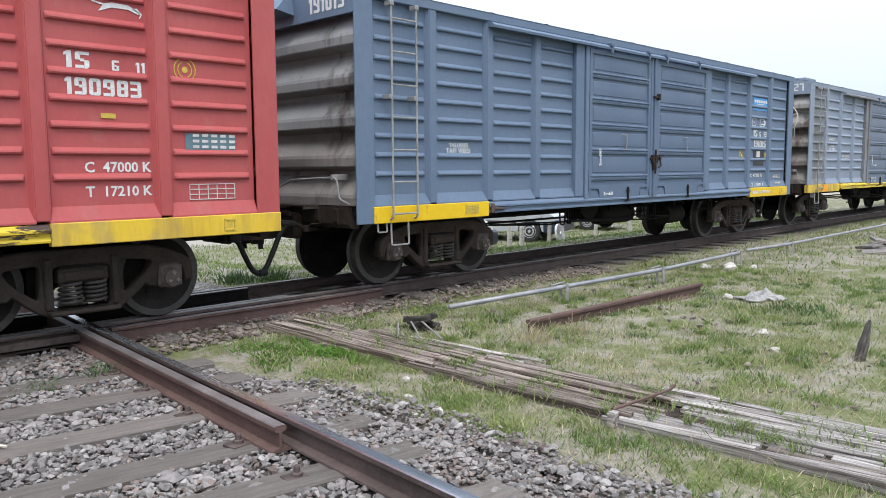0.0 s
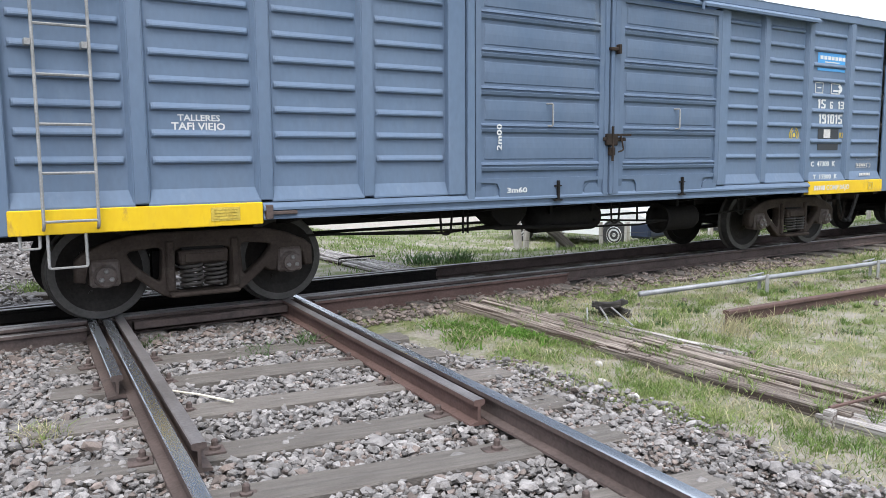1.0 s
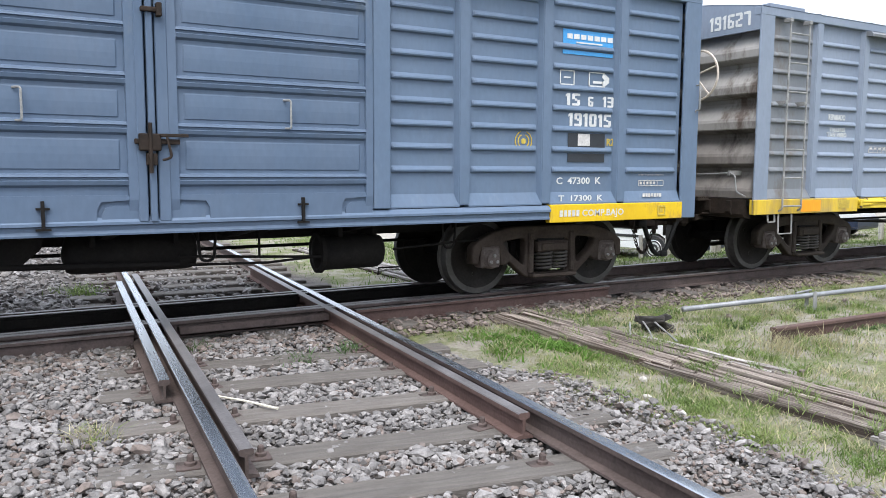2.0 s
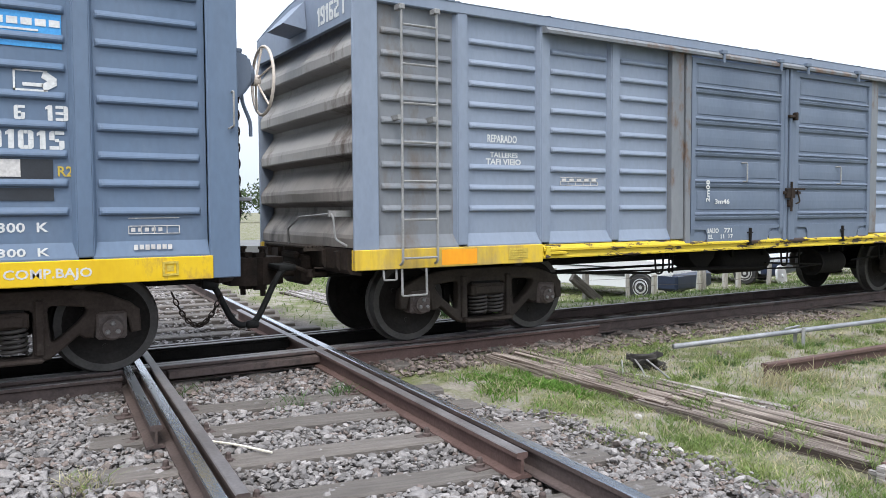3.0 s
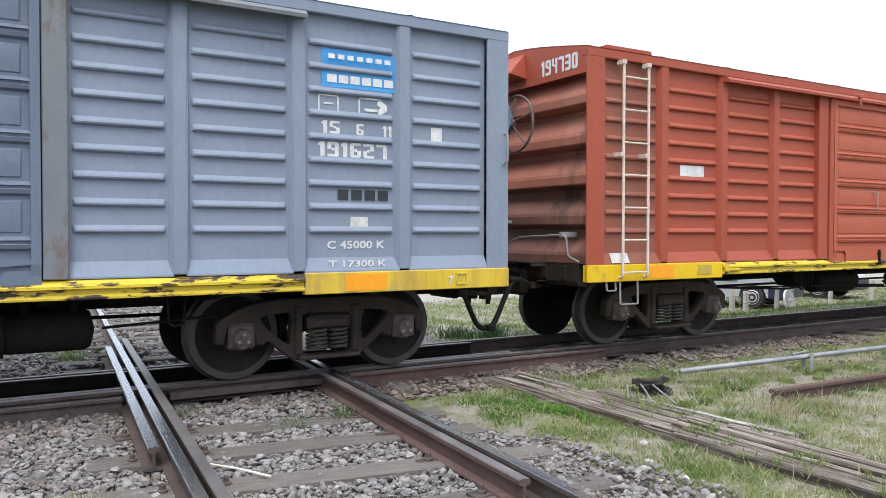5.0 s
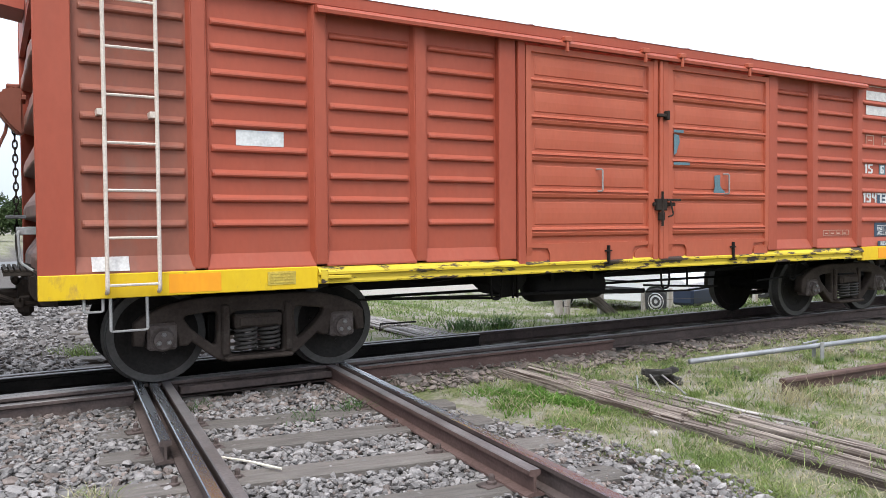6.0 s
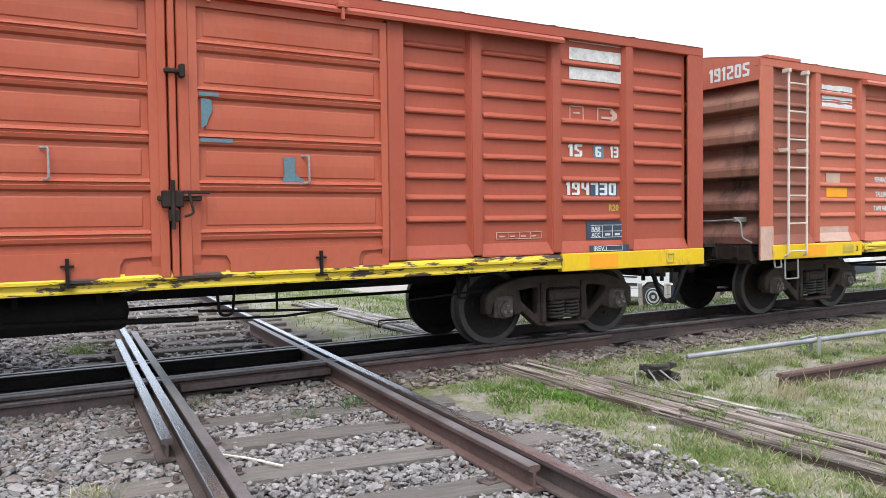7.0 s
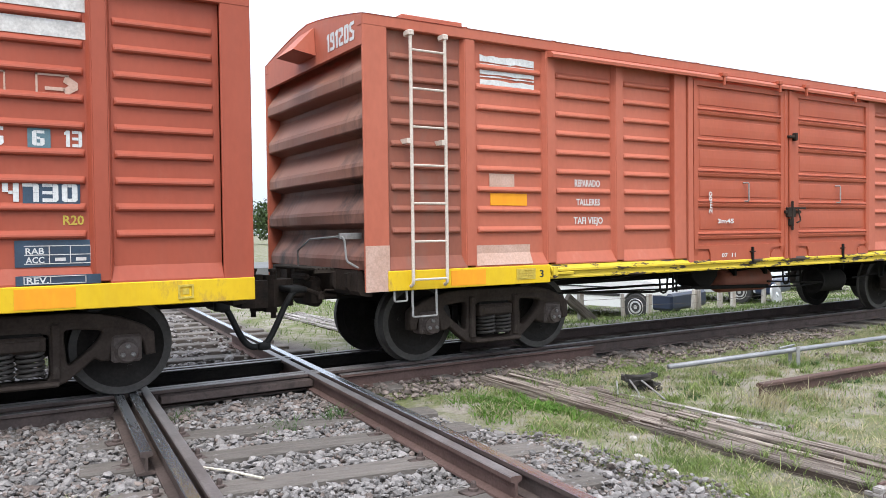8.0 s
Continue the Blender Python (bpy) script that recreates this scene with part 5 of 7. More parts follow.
# red oxide car with patched door
D = boxcar("red oxide steel boxcar with teal-patched door and yellow sill", OXIDE, END_RED, DOOR_RED, LADDER_PALE, {"sill": YELLOW_WORN, "orange": True, "plate": 0.0, "grimy": OXIDE_GRIMY, "bogie": BOGIE_DUSTY, "shifted": True, "handbrake": (("front", LADDER_PALE, OXIDE_GRIMY),)})
patch(D, POSTS[0] + 0.30, POSTS[0] + 0.70, RIBS[3] + 0.04, RIBS[4] - 0.035, WHITE, "white painted label field")
patch(D, 6.345, 6.50, 2.345, 2.375, TEAL, "grey-teal paint streak", y=-1.3385)
part("painted_patch", extrude(bmesh.new(), [(6.36, 2.33), (6.44, 2.32), (6.45, 2.24), (6.42, 2.18), (6.40, 2.12), (6.36, 2.09)], -1.330, -1.326, "y"), TEAL, D, "grey-teal paint patch")
patch(D, 6.345, 6.60, 1.985, 2.015, TEAL, "grey-teal paint streak", y=-1.3385)
part("painted_patch", extrude(bmesh.new(), [(7.02, 1.88), (7.12, 1.89), (7.12, 1.76), (7.16, 1.72), (7.20, 1.70), (7.20, 1.655), (7.0, 1.66), (7.03, 1.75)], -1.330, -1.326, "y"), TEAL, D, "grey-teal paint patch")
patch(D, NX + 0.02, NX + 0.76, RIBS[9] - 0.155, RIBS[9] - 0.03, PALE, "chalky white painted-over field")
patch(D, NX + 0.02, NX + 0.76, RIBS[8] - 0.155, RIBS[8] - 0.03, PALE, "chalky white painted-over field")
patch(D, NX + 0.02, NX + 0.76, RIBS[9] + 0.03, RIBS[9] + 0.085, PALE, "chalky white painted-over field")
emblem_hull(D, NX + 0.02, rib_z(5) - 0.02, PINK)
part("painted_patch", extrude(bmesh.new(), [(SKIN - 0.006, 1.11), (-1.302, 1.003), (-1.306, 1.003), (SKIN - 0.010, 1.11)], 0.36, 0.62, "x"), PALE, D, "chalky white smear behind the ladder")
stencil(D, "15", NX + 0.0, FLAT, rib_z(3) + 0.005, 0.13, WHITE, 0.19)
patch(D, NX + 0.34, NX + 0.49, rib_z(3) - 0.005, rib_z(3) + 0.135, TEAL, "grey-blue blot behind a stencil")
stencil(D, "6", NX + 0.37, FLAT - 0.004, rib_z(3) + 0.01, 0.11, WHITE, 0.08)
stencil(D, "13", NX + 0.58, FLAT, rib_z(3) + 0.01, 0.12, WHITE, 0.12)
part("painted_patch", extrude(bmesh.new(), [(NX + 0.30 + 0.042 * i, rib_z(1) - 0.02 + 0.012 * math.sin(i * 2.3)) for i in range(10)] + [(NX + 0.68 - 0.042 * i, rib_z(1) + 0.15 + 0.012 * math.sin(i * 3.1)) for i in range(10)], FLAT - 0.003, FLAT, "y"), DARKBLUE, D, "dark blue blot behind stencilled digits")
stencil(D, "194730", NX - 0.04, FLAT - 0.004, rib_z(1) + 0.005, 0.135, WHITE, 0.70)
lettering(D, "R20", NX + 0.56, FLAT, rib_z(0) + 0.04, 0.07, YTEXT, 0.14)
patch(D, NX + 0.24, NX + 0.80, 1.12, RIBS[0] - 0.03, DARKBLUE, "dark blue stencil table")
part("painted_patch", boxes((NX + 0.24, NX + 0.80, -1.306, -1.299, 0.99, 1.06)), DARKBLUE, D)
lettering(D, "RAB", NX + 0.31, FLAT - 0.004, 1.215, 0.045, WHITE, 0.12)
lettering(D, "ACC", NX + 0.31, FLAT - 0.004, 1.15, 0.045, WHITE, 0.12)
bars(D, [(NX + 0.30, NX + 0.74, z, z + 0.006) for z in (1.14, 1.205, 1.27)] + [(NX + 0.46 + 0.14 * i, NX + 0.466 + 0.14 * i, 1.14, 1.27) for i in range(3)] + [(NX + 0.50 + 0.14 * i, NX + 0.57 + 0.14 * i, 1.16, 1.185) for i in range(2)], PALE, "white stencilled table lines", y=FLAT - 0.004)
bars(D, [(NX + 0.29, NX + 0.70, z, z + 0.005) for z in (0.998, 1.05)] + [(x, x + 0.006, 1.004, 1.049) for x in (NX + 0.29, NX + 0.46, NX + 0.694)], PALE, "white stencilled box lines", y=-1.3095)
lettering(D, "REV.", NX + 0.31, -1.309, 1.005, 0.045, WHITE, 0.14)
bars(D, [(NX - 0.92, NX - 0.36, z, z + 0.006) for z in (1.15, 1.215)] + [(NX - 0.92 + 0.14 * i, NX - 0.914 + 0.14 * i, 1.157, 1.214) for i in range(5)] + [(NX - 0.88 + 0.13 * i, NX - 0.82 + 0.13 * i, 1.17, 1.185) for i in range(4)], PINK, "faint chalky table traces")

# faded red oxide car
E = boxcar("faded red oxide steel boxcar with patched side and yellow sill", OXIDE_B, END_BROWN, DOOR_RED, LADDER_PALE, {"sill": YELLOW_WORN, "orange": True, "grimy": OXIDE_GRIMY, "bogie": BOGIE_DUSTY}, tank=OXIDE_GRIMY)
for z0, z1 in ((3.015, 3.08), (2.985, 2.998), (2.895, 2.955), (2.868, 2.878), (2.79, 2.84)):
    bm = bmesh.new()
    up = [(POSTS[0] + 0.15 + 0.075 * i, z1 + 0.018 * noise.noise((i * 0.9, z1 * 7, 0))) for i in range(10)]
    dn = [(POSTS[0] + 0.15 + 0.075 * i, z0 + 0.018 * noise.noise((i * 1.1, z0 * 9, 4))) for i in range(10)]
    extrude(bm, up + dn[::-1], FLAT - 0.003, FLAT, "y")
    part("painted_patch", bm, WHITE, E, "ragged white painted-over lettering")
patch(E, POSTS[0] + 0.25, POSTS[0] + 0.56, RIBS[2] + 0.035, RIBS[3] - 0.035, PINK, "pale primer patch")
patch(E, POSTS[0] + 0.26, POSTS[0] + 0.72, RIBS[1] + 0.05, RIBS[2] - 0.03, ORANGE, "ochre painted patch")
workshop_text(E, POSTS[1] + 0.34, RIBS, 0, 2, True)
part("painted_patch", extrude(bmesh.new(), [(SKIN - 0.006, 1.20), (SKIN - 0.006, 1.11), (-1.302, 1.003), (-1.306, 1.003), (SKIN - 0.010, 1.12), (SKIN - 0.010, 1.20)], POSTS[0] + 0.06, POSTS[0] + 0.75, "x"), PINK, E, "pale primer patch")
part("painted_patch", boxes((0.004, 0.246, -1.309, -1.30, 0.80, 1.22)), PINK, E, "pale primer patch")
lettering(E, "2m00", 4.62, -1.338, 1.52, 0.06, WHITE, 0.26, spin=90)
lettering(E, "3m45", 4.72, -1.338, 1.40, 0.055, WHITE, 0.30)
lettering(E, "07  11", 4.80, -1.33, 0.985, 0.05, WHITE, 0.26)
lettering(E, "1", 1.00, -1.3185, 0.86, 0.075, BLACKPAINT, 0.03)
lettering(E, "3", 1.98, -1.3185, 0.86, 0.075, BLACKPAINT, 0.05)
for car, text in ((B, "191015"), (C, "191627"), (D, "194730"), (E, "191205")):
    n = stencil(car, text, 0, 0, 0, 0.17, WHITE, 0.62)
    n.matrix_basis = pose(0.0015, -0.52, 3.10, 90, 0, -90)

TRAIN = [(0, 15.334), (0.5, 12.738), (1, 10.089), (1.2, 9.034), (2.3, 3.254), (2.5, 2.211), (3, -0.389), (3.5, -3.037), (4, -5.681), (4.2, -6.726), (5.5, -13.456), (6, -16.082), (6.5, -18.684), (7, -21.268), (7.5, -23.862), (8, -26.448)]


# ---- ground ----
def smooth(a, b, v):
    t = max(0.0, min(1.0, (v - a) / (b - a)))
    return t * t * (3 - 2 * t)


SKEW = 4.45
CROSS = pose(-1.181, -0.40, 0, 0, 0, -SKEW)
CROSS_INV = CROSS.inverted()


def level(x, y):
    """Height of the ground: flat beside the rails, falling away behind the train."""
    z = -0.185 + 0.035 * noise.noise((x * 0.55, y * 0.55, 1.7)) + 0.012 * noise.noise((x * 2.3, y * 2.3, 5.1))
    fall = smooth(1.6, 5.5, y) * smooth(2.6, 6.5, x)
    z -= 0.50 * fall
    u = (CROSS_INV @ Vector((x, y, 0))).x
    if abs(u) < 1.6:
        z = z * 0.3 + 0.7 * -0.212
    if abs(y) < 1.3:
        z = z * 0.4 + 0.6 * -0.20
    return z


def gravel_edge(v):
    """How far the ballast reaches beside the crossing track, across it, at v along it."""
    return 1.0 + 0.85 * smooth(-0.9, -4.2, v)


def ground():
    xs = [-1500, -500, -160, -70, -35, -20, -13] + [-9 + 0.22 * i for i in range(128)] + [20.5, 24, 30, 40, 60, 100, 200, 600, 2000]
    ys = [-1500, -500, -150, -60, -30, -18, -13] + [-10 + 0.22 * i for i in range(104)] + [14, 16, 20, 26, 35, 50, 80, 140, 300, 800, 2200]
    vs, fs, bed, lane = [], [], [], []
    for y in ys:
        for x in xs:
            vs.append((x, y, level(x, y)))
            u = (CROSS_INV @ Vector((x, y, 0))).x
            wob = 0.35 * noise.noise((x * 1.1, y * 1.1, 9.0))
            side = gravel_edge((CROSS_INV @ Vector((x, y, 0))).y) + 0.1 if u > 0 and y < 0 else 1.5
            b = max(smooth(side + 0.25 + wob, side - 0.25 + wob, abs(u)), smooth(1.05 + wob * 0.6, 0.8 + wob * 0.6, abs(y)), smooth(-5.4 + wob, -4.6 + wob, u) if -6 < u < 0 else 0)
            if -3.2 < y < -0.7 and u > 1.2:
                b *= 0.5
            bed.append(b)
            trod = smooth(0.75, 0.15, abs(x - 3.0 - 0.55 * (y - 2.4)) + wob) * smooth(1.9, 2.8, y) * smooth(9.5, 7.5, y) * 0.8
            lane.append(max(trod, smooth(11.0, 12.2, y + wob) * smooth(17.5, 16.2, y + wob) * smooth(1.5, 3.0, x)))
    nx = len(xs)
    for j in range(len(ys) - 1):
        for i in range(nx - 1):
            fs.append((j * nx + i, j * nx + i + 1, (j + 1) * nx + i + 1, (j + 1) * nx + i))
    me = bpy.data.meshes.new("ground")
    me.from_pydata(vs, [], fs)
    for name, vals in (("bed", bed), ("lane", lane)):
        at = me.attributes.new(name, "FLOAT", "POINT")
        at.data.foreach_set("value", vals)
    me.materials.append(GROUND)
    for f in me.polygons:
        f.use_smooth = True
    tagged(new("ground", me), "patchy grass and trodden soil with gravel beds", "ground", kind="structure")


ground()

RAIL_PROFILE = [(-0.036, 0.0), (-0.030, 0.004 - 0.004), (0.030, 0.0), (0.036, -0.006), (0.036, -0.030), (0.009, -0.042), (0.008, -0.125), (0.060, -0.137), (0.062, -0.150),
                (-0.062, -0.150), (-0.060, -0.137), (-0.008, -0.125), (-0.009, -0.042), (-0.036, -0.030), (-0.036, -0.006)]
RAIL_PROFILE = [p for p in RAIL_PROFILE if p != (-0.036, 0.0)]


def rail(name, parent, u, v0, v1, m, top=RAILTOP, sidemat=RAILSIDE, label="", lift=0.0, flip=False):
    """A rail along local y at offset u, head at z = 0."""
    bm = bmesh.new()
    extrude(bm, [(u + a, lift + z) for a, z in RAIL_PROFILE], v0, v1, "y")
    for f in bm.faces:
        c = f.calc_center_median()
        f.material_index = 1 if c.z > lift - 0.010 and abs(f.normal.z) > -1 and c.z > lift - 0.0035 else 0
    ob = part(name, mesh_of(name, bm, [sidemat, top]), None, parent, label, m)
    return ob


cross_track = thing("crossing_track", "broad gauge track crossing the train line on grey sleepers", "railway track", kind="structure")
for u in (-0.873, 0.873):
    rail("rail", cross_track, u, -60.0, 90.0, CROSS, RAILTOP, RAILSIDE, "worn steel running rail")
rail("guard_rail", cross_track, 0.748, -3.75, 3.4, CROSS, RAILDULL, RAILRED, "rust-red guard rail with a cut end", lift=-0.004)
rail("guard_rail", cross_track, -0.765, -3.66, 3.2, CROSS, RAILDULL, RAILSIDE, "brown guard rail with a cut end", lift=-0.004)
rail("wing_rail", cross_track, -0.985, -2.21, 2.55, CROSS, RAILTOP, RAILSIDE, "short outer rail with a cut end", lift=-0.003)

train_track = thing("train_track", "metre gauge track under the train with rusty rails", "railway track", kind="structure")
ALONG = pose(0, 0, 0, 0, 0, -90)
for y in (-0.535, 0.535):
    rail("rail", train_track, y, -60.0, 140.0, ALONG, RAILDULL, RAILSIDE, "brown steel running rail", lift=-0.006)
# Near-black sides paint in the shade that lies between the train's rails.
rail("guard_rail", train_track, -0.415, -4.2, 1.9, ALONG, RAILDULL, UNDER, "inner guard rail, sides blackened as shade", lift=-0.010)
rail("guard_rail", train_track, 0.415, -4.2, 1.9, ALONG, RAILDULL, UNDER, "inner guard rail, sides blackened as shade", lift=-0.010)
rail("outer_rail", train_track, 0.655, -0.19, 3.1, ALONG, RAILDULL, RAILRED, "red rusted outer rail", lift=-0.035)
rail("outer_rail", train_track, 0.655, -6.0, -2.24, ALONG, RAILDULL, RAILSIDE, "brown outer rail", lift=-0.04)
part("fishplate", boxes((-1.86, -0.46, -0.665, -0.552, -0.115, -0.05), (2.2, 2.8, -0.575, -0.545, -0.11, -0.045), bevel=0.006), RAILSIDE, train_track, "bolted splice bar")


def spike_mesh():
    bm = bmesh.new()
    lathe(bm, [(0.030, -0.15), (0.030, -0.125), (0.018, -0.12), (0.018, -0.095), (0.012, -0.085)], 8, axis="z")
    box(bm, -0.07, 0.05, -0.055, 0.055, -0.156, -0.140, 0.004)
    return mesh_of("rail_clip", bm, RAILSIDE)


# sleepers of the crossing track
def sleeper_mesh(k):
    bm = bmesh.new()
    L, W, H = 1.36 + 0.08 * (k % 3), 0.12, 0.15
    rows = []
    n = 10
    for i in range(n + 1):
        x = -L + 2 * L * i / n
        d = 0.010 * noise.noise((x * 2.0, k * 3.7, 0.0))
        e = 0.008 * noise.noise((x * 3.0, k * 5.1, 2.0))
        rows.append([bm.verts.new(p) for p in ((x, -W + d, -H), (x, -W + d, -0.012), (x, -W + 0.012 + d, e), (x, -0.03, e + 0.004), (x, 0.02, e - 0.005), (x, W - 0.012 - d, e), (x, W - d, -0.012), (x, W - d, -H))])
    for P, Q in zip(rows, rows[1:]):
        for j in range(8):
            bm.faces.new((P[j], P[(j + 1) % 8], Q[(j + 1) % 8], Q[j]))
    bm.faces.new(rows[0])
    bm.faces.new(rows[-1][::-1])
    return mesh_of("sleeper", bm, SLEEPER)


SLEEPER_V = [-12.4, -11.7, -11.0, -10.3, -9.6, -8.9, -8.2, -7.5, -6.9, -6.3, -5.55, -4.80, -4.08, -3.44, -2.74, -2.02, -1.35]
for k, v in enumerate([*SLEEPER_V, 1.7, 2.35, 3.0, 3.65, 4.3, 4.95, 5.6, 6.3, 7.0, 7.7, 8.4]):
    m = CROSS @ pose(0.02 * math.sin(k * 2.1), v, -0.146 - (0.012 if k % 3 == 1 else 0.0), 0, 0, -5.0 if v < 0 else -2.0)
    part("sleeper", cached(("slp", k % 4), lambda: sleeper_mesh(k % 4)), None, cross_track, "", m)
    for u in (-0.99, -0.64, 0.63, 0.985):
        if v < 4.4:
            part("rail_clip", cached(("clip",), spike_mesh), None, cross_track, "", CROSS @ pose(u - (0.10 if u == -0.99 and v > -2.3 else 0), v + u * -0.06, -0.004, 0, 0, 12 * math.sin(k + u)))
for k in range(34):
    x = -7.0 + 0.66 * k
    part("sleeper", cached(("slp2",), lambda: mesh_of("sleeper", boxes((-0.11, 0.11, -1.0, 1.0, -0.14, 0.0), bevel=0.01), SLEEPER)), None, train_track, "", pose(x, 0.02 * math.sin(k), -0.160, 0, 0, math.sin(k * 1.7)))


# ---- ballast, grass ----
rng = np.random.default_rng(7)
PHI = (1 + 5 ** 0.5) / 2
ICO_V = np.array([(-1, PHI, 0), (1, PHI, 0), (-1, -PHI, 0), (1, -PHI, 0), (0, -1, PHI), (0, 1, PHI), (0, -1, -PHI), (0, 1, -PHI), (PHI, 0, -1), (PHI, 0, 1), (-PHI, 0, -1), (-PHI, 0, 1)]) / 1.902
ICO_F = np.array([(0, 11, 5), (0, 5, 1), (0, 1, 7), (0, 7, 10), (0, 10, 11), (1, 5, 9), (5, 11, 4), (11, 10, 2), (10, 7, 6), (7, 1, 8), (3, 9, 4), (3, 4, 2), (3, 2, 6), (3, 6, 8), (3, 8, 9), (4, 9, 5), (2, 4, 11), (6, 2, 10), (8, 6, 7), (9, 8, 1)])


def raw_mesh(name, verts, faces, material):
    """A mesh from numpy arrays of triangles."""
    me = bpy.data.meshes.new(name)
    me.vertices.add(len(verts))
    me.vertices.foreach_set("co", np.ascontiguousarray(verts, dtype=np.float32).ravel())
    me.loops.add(faces.size)
    me.loops.foreach_set("vertex_index", np.ascontiguousarray(faces, dtype=np.int32).ravel())
    me.polygons.add(len(faces))
    me.polygons.foreach_set("loop_start", np.arange(0, faces.size, faces.shape[1], dtype=np.int32))
    me.update(calc_edges=True)
    me.polygons.foreach_set("use_smooth", np.zeros(len(faces), dtype=bool))
    me.materials.append(material)
    return me


def scatter_stones(name, places, sizes, material, label, category="gravel"):
    n = len(places)
    kinds = [ICO_V * (1 + 0.30 * rng.standard_normal((12, 1)).clip(-1.2, 1.2)) for _ in range(24)]
    v = np.empty((n, 12, 3))
    which = rng.integers(0, 24, n)
    q = rng.standard_normal((n, 4))
    q /= np.linalg.norm(q, axis=1)[:, None]
    w, x, y, z = q.T
    R = np.stack([1 - 2 * (y * y + z * z), 2 * (x * y - z * w), 2 * (x * z + y * w), 2 * (x * y + z * w), 1 - 2 * (x * x + z * z), 2 * (y * z - x * w), 2 * (x * z - y * w), 2 * (y * z + x * w), 1 - 2 * (x * x + y * y)], 1).reshape(n, 3, 3)
    sq = rng.uniform(0.6, 1.15, (n, 1, 3))
    base = np.stack(kinds)[which] * sq * sizes[:, None, None]
    v = np.einsum("nij,nkj->nki", R, base) * np.array([1, 1, 0.7]) + places[:, None, :]
    f = (ICO_F[None] + (np.arange(n) * 12)[:, None, None]).reshape(-1, 3)
    tagged(new(name, raw_mesh(name, v.reshape(-1, 3), f, material)), label, category, kind="stuff")


def stone_places(n, x0, x1, y0, y1, keep, size):
    out, sz = [], []
    X, Y = rng.uniform(x0, x1, n), rng.uniform(y0, y1, n)
    S = size * rng.lognormal(0, 0.32, n)
    for x, y, s in zip(X, Y, S):
        k = keep(x, y)
        if k and rng.random() < k:
            out.append((x, y, level(x, y) + 0.012 + 0.3 * s + (0.02 if rng.random() < 0.35 else 0)))
            sz.append(s)
    return np.array(out), np.array(sz)


def near_bed(x, y):
    u, v = (CROSS_INV @ Vector((x, y, 0))).xy
    if abs(y) < 0.68 or abs(abs(u) - 0.87) < 0.05:
        return 0
    w = 0.45 * noise.noise((x * 0.9, y * 0.9, 9.0))
    for q, sv in enumerate(SLEEPER_V):
        if abs(v - sv + 0.0875 * u) < 0.125 and abs(u) < 1.02:
            return 0.12 if q % 3 else 0.25
    if u > 1.0 and noise.noise((x * 1.6, y * 1.6, 51.0)) < 0.0 and rng.random() < 0.6:
        return 0
    if u > 0:
        edge = gravel_edge(v) + 0.7 * w
        return smooth(edge + 0.25, edge - 0.2, u) * (1 if v < -1.2 else 0.6)
    return (1.0 if v < -0.6 else 0.9) * smooth(-5.2 + w, -4.2 + w, u)


P, S = stone_places(56000, -6.0, 1.0, -7.0, -0.6, near_bed, 0.0195)
scatter_stones("ballast", P, S, STONE, "loose grey crushed stone ballast between sleepers")
P, S = stone_places(9000, -6.5, 1.2, -12.0, -7.0, near_bed, 0.030)
scatter_stones("ballast", P, S, STONE, "grey crushed stone ballast along the crossing track")
P, S = stone_places(13000, -7.0, 1.6, 0.75, 9.0, lambda x, y: near_bed(x, -y - 1.2) if True else 0, 0.030)
scatter_stones("ballast", P, S, STONE, "grey crushed stone ballast behind the train")
P, S = stone_places(5000, -6.0, 7.5, -1.4, -0.62, lambda x, y: 0.55 + 0.4 * noise.noise((x * 1.3, y * 1.3, 3.0)), 0.022)
scatter_stones("ballast", P, S, STONE_RED, "brownish small ballast along the train rail")
P, S = stone_places(20000, -6.5, 0.6, -9.0, -0.6, lambda x, y: near_bed(x, y) * (0.9 if noise.noise((x * 0.8, y * 0.8, 17.0)) > -0.05 or y > -2.2 else 0.2), 0.018)
scatter_stones("ballast", P, S, STONE_RED, "brown dusty ballast stones among the grey")
P, S = stone_places(16000, -0.6, 1.9, -7.0, -0.9, lambda x, y: near_bed(x, y) * 0.9, 0.0125)
scatter_stones("gravel", P, S, STONE_RED, "fine brown gravel beside the rail")
P, S = stone_places(40000, -0.1, 1.9, -7.0, -1.2, lambda x, y: near_bed(x, y) if (CROSS_INV @ Vector((x, y, 0))).x > 0.9 else 0, 0.0115)
scatter_stones("gravel", P, S, STONE, "fine grey gravel between rail and grass strip")
P, S = stone_places(1500, 1.0, 9.0, -8.0, -1.2, lambda x, y: 0.25 if noise.noise((x * 0.8, y * 0.8, 13.0)) > 0.05 else 0.05, 0.022)
scatter_stones("loose_stones", P, S, STONE_RED, "scattered small stones in the turf")
P, S = stone_places(120, -6.0, 1.0, -7.0, -0.8, lambda x, y: 0.5 * near_bed(x, y), 0.030)
scatter_stones("ballast", P + np.array([0, 0, 0.02]), S, STONE, "few larger grey stones on the ballast")


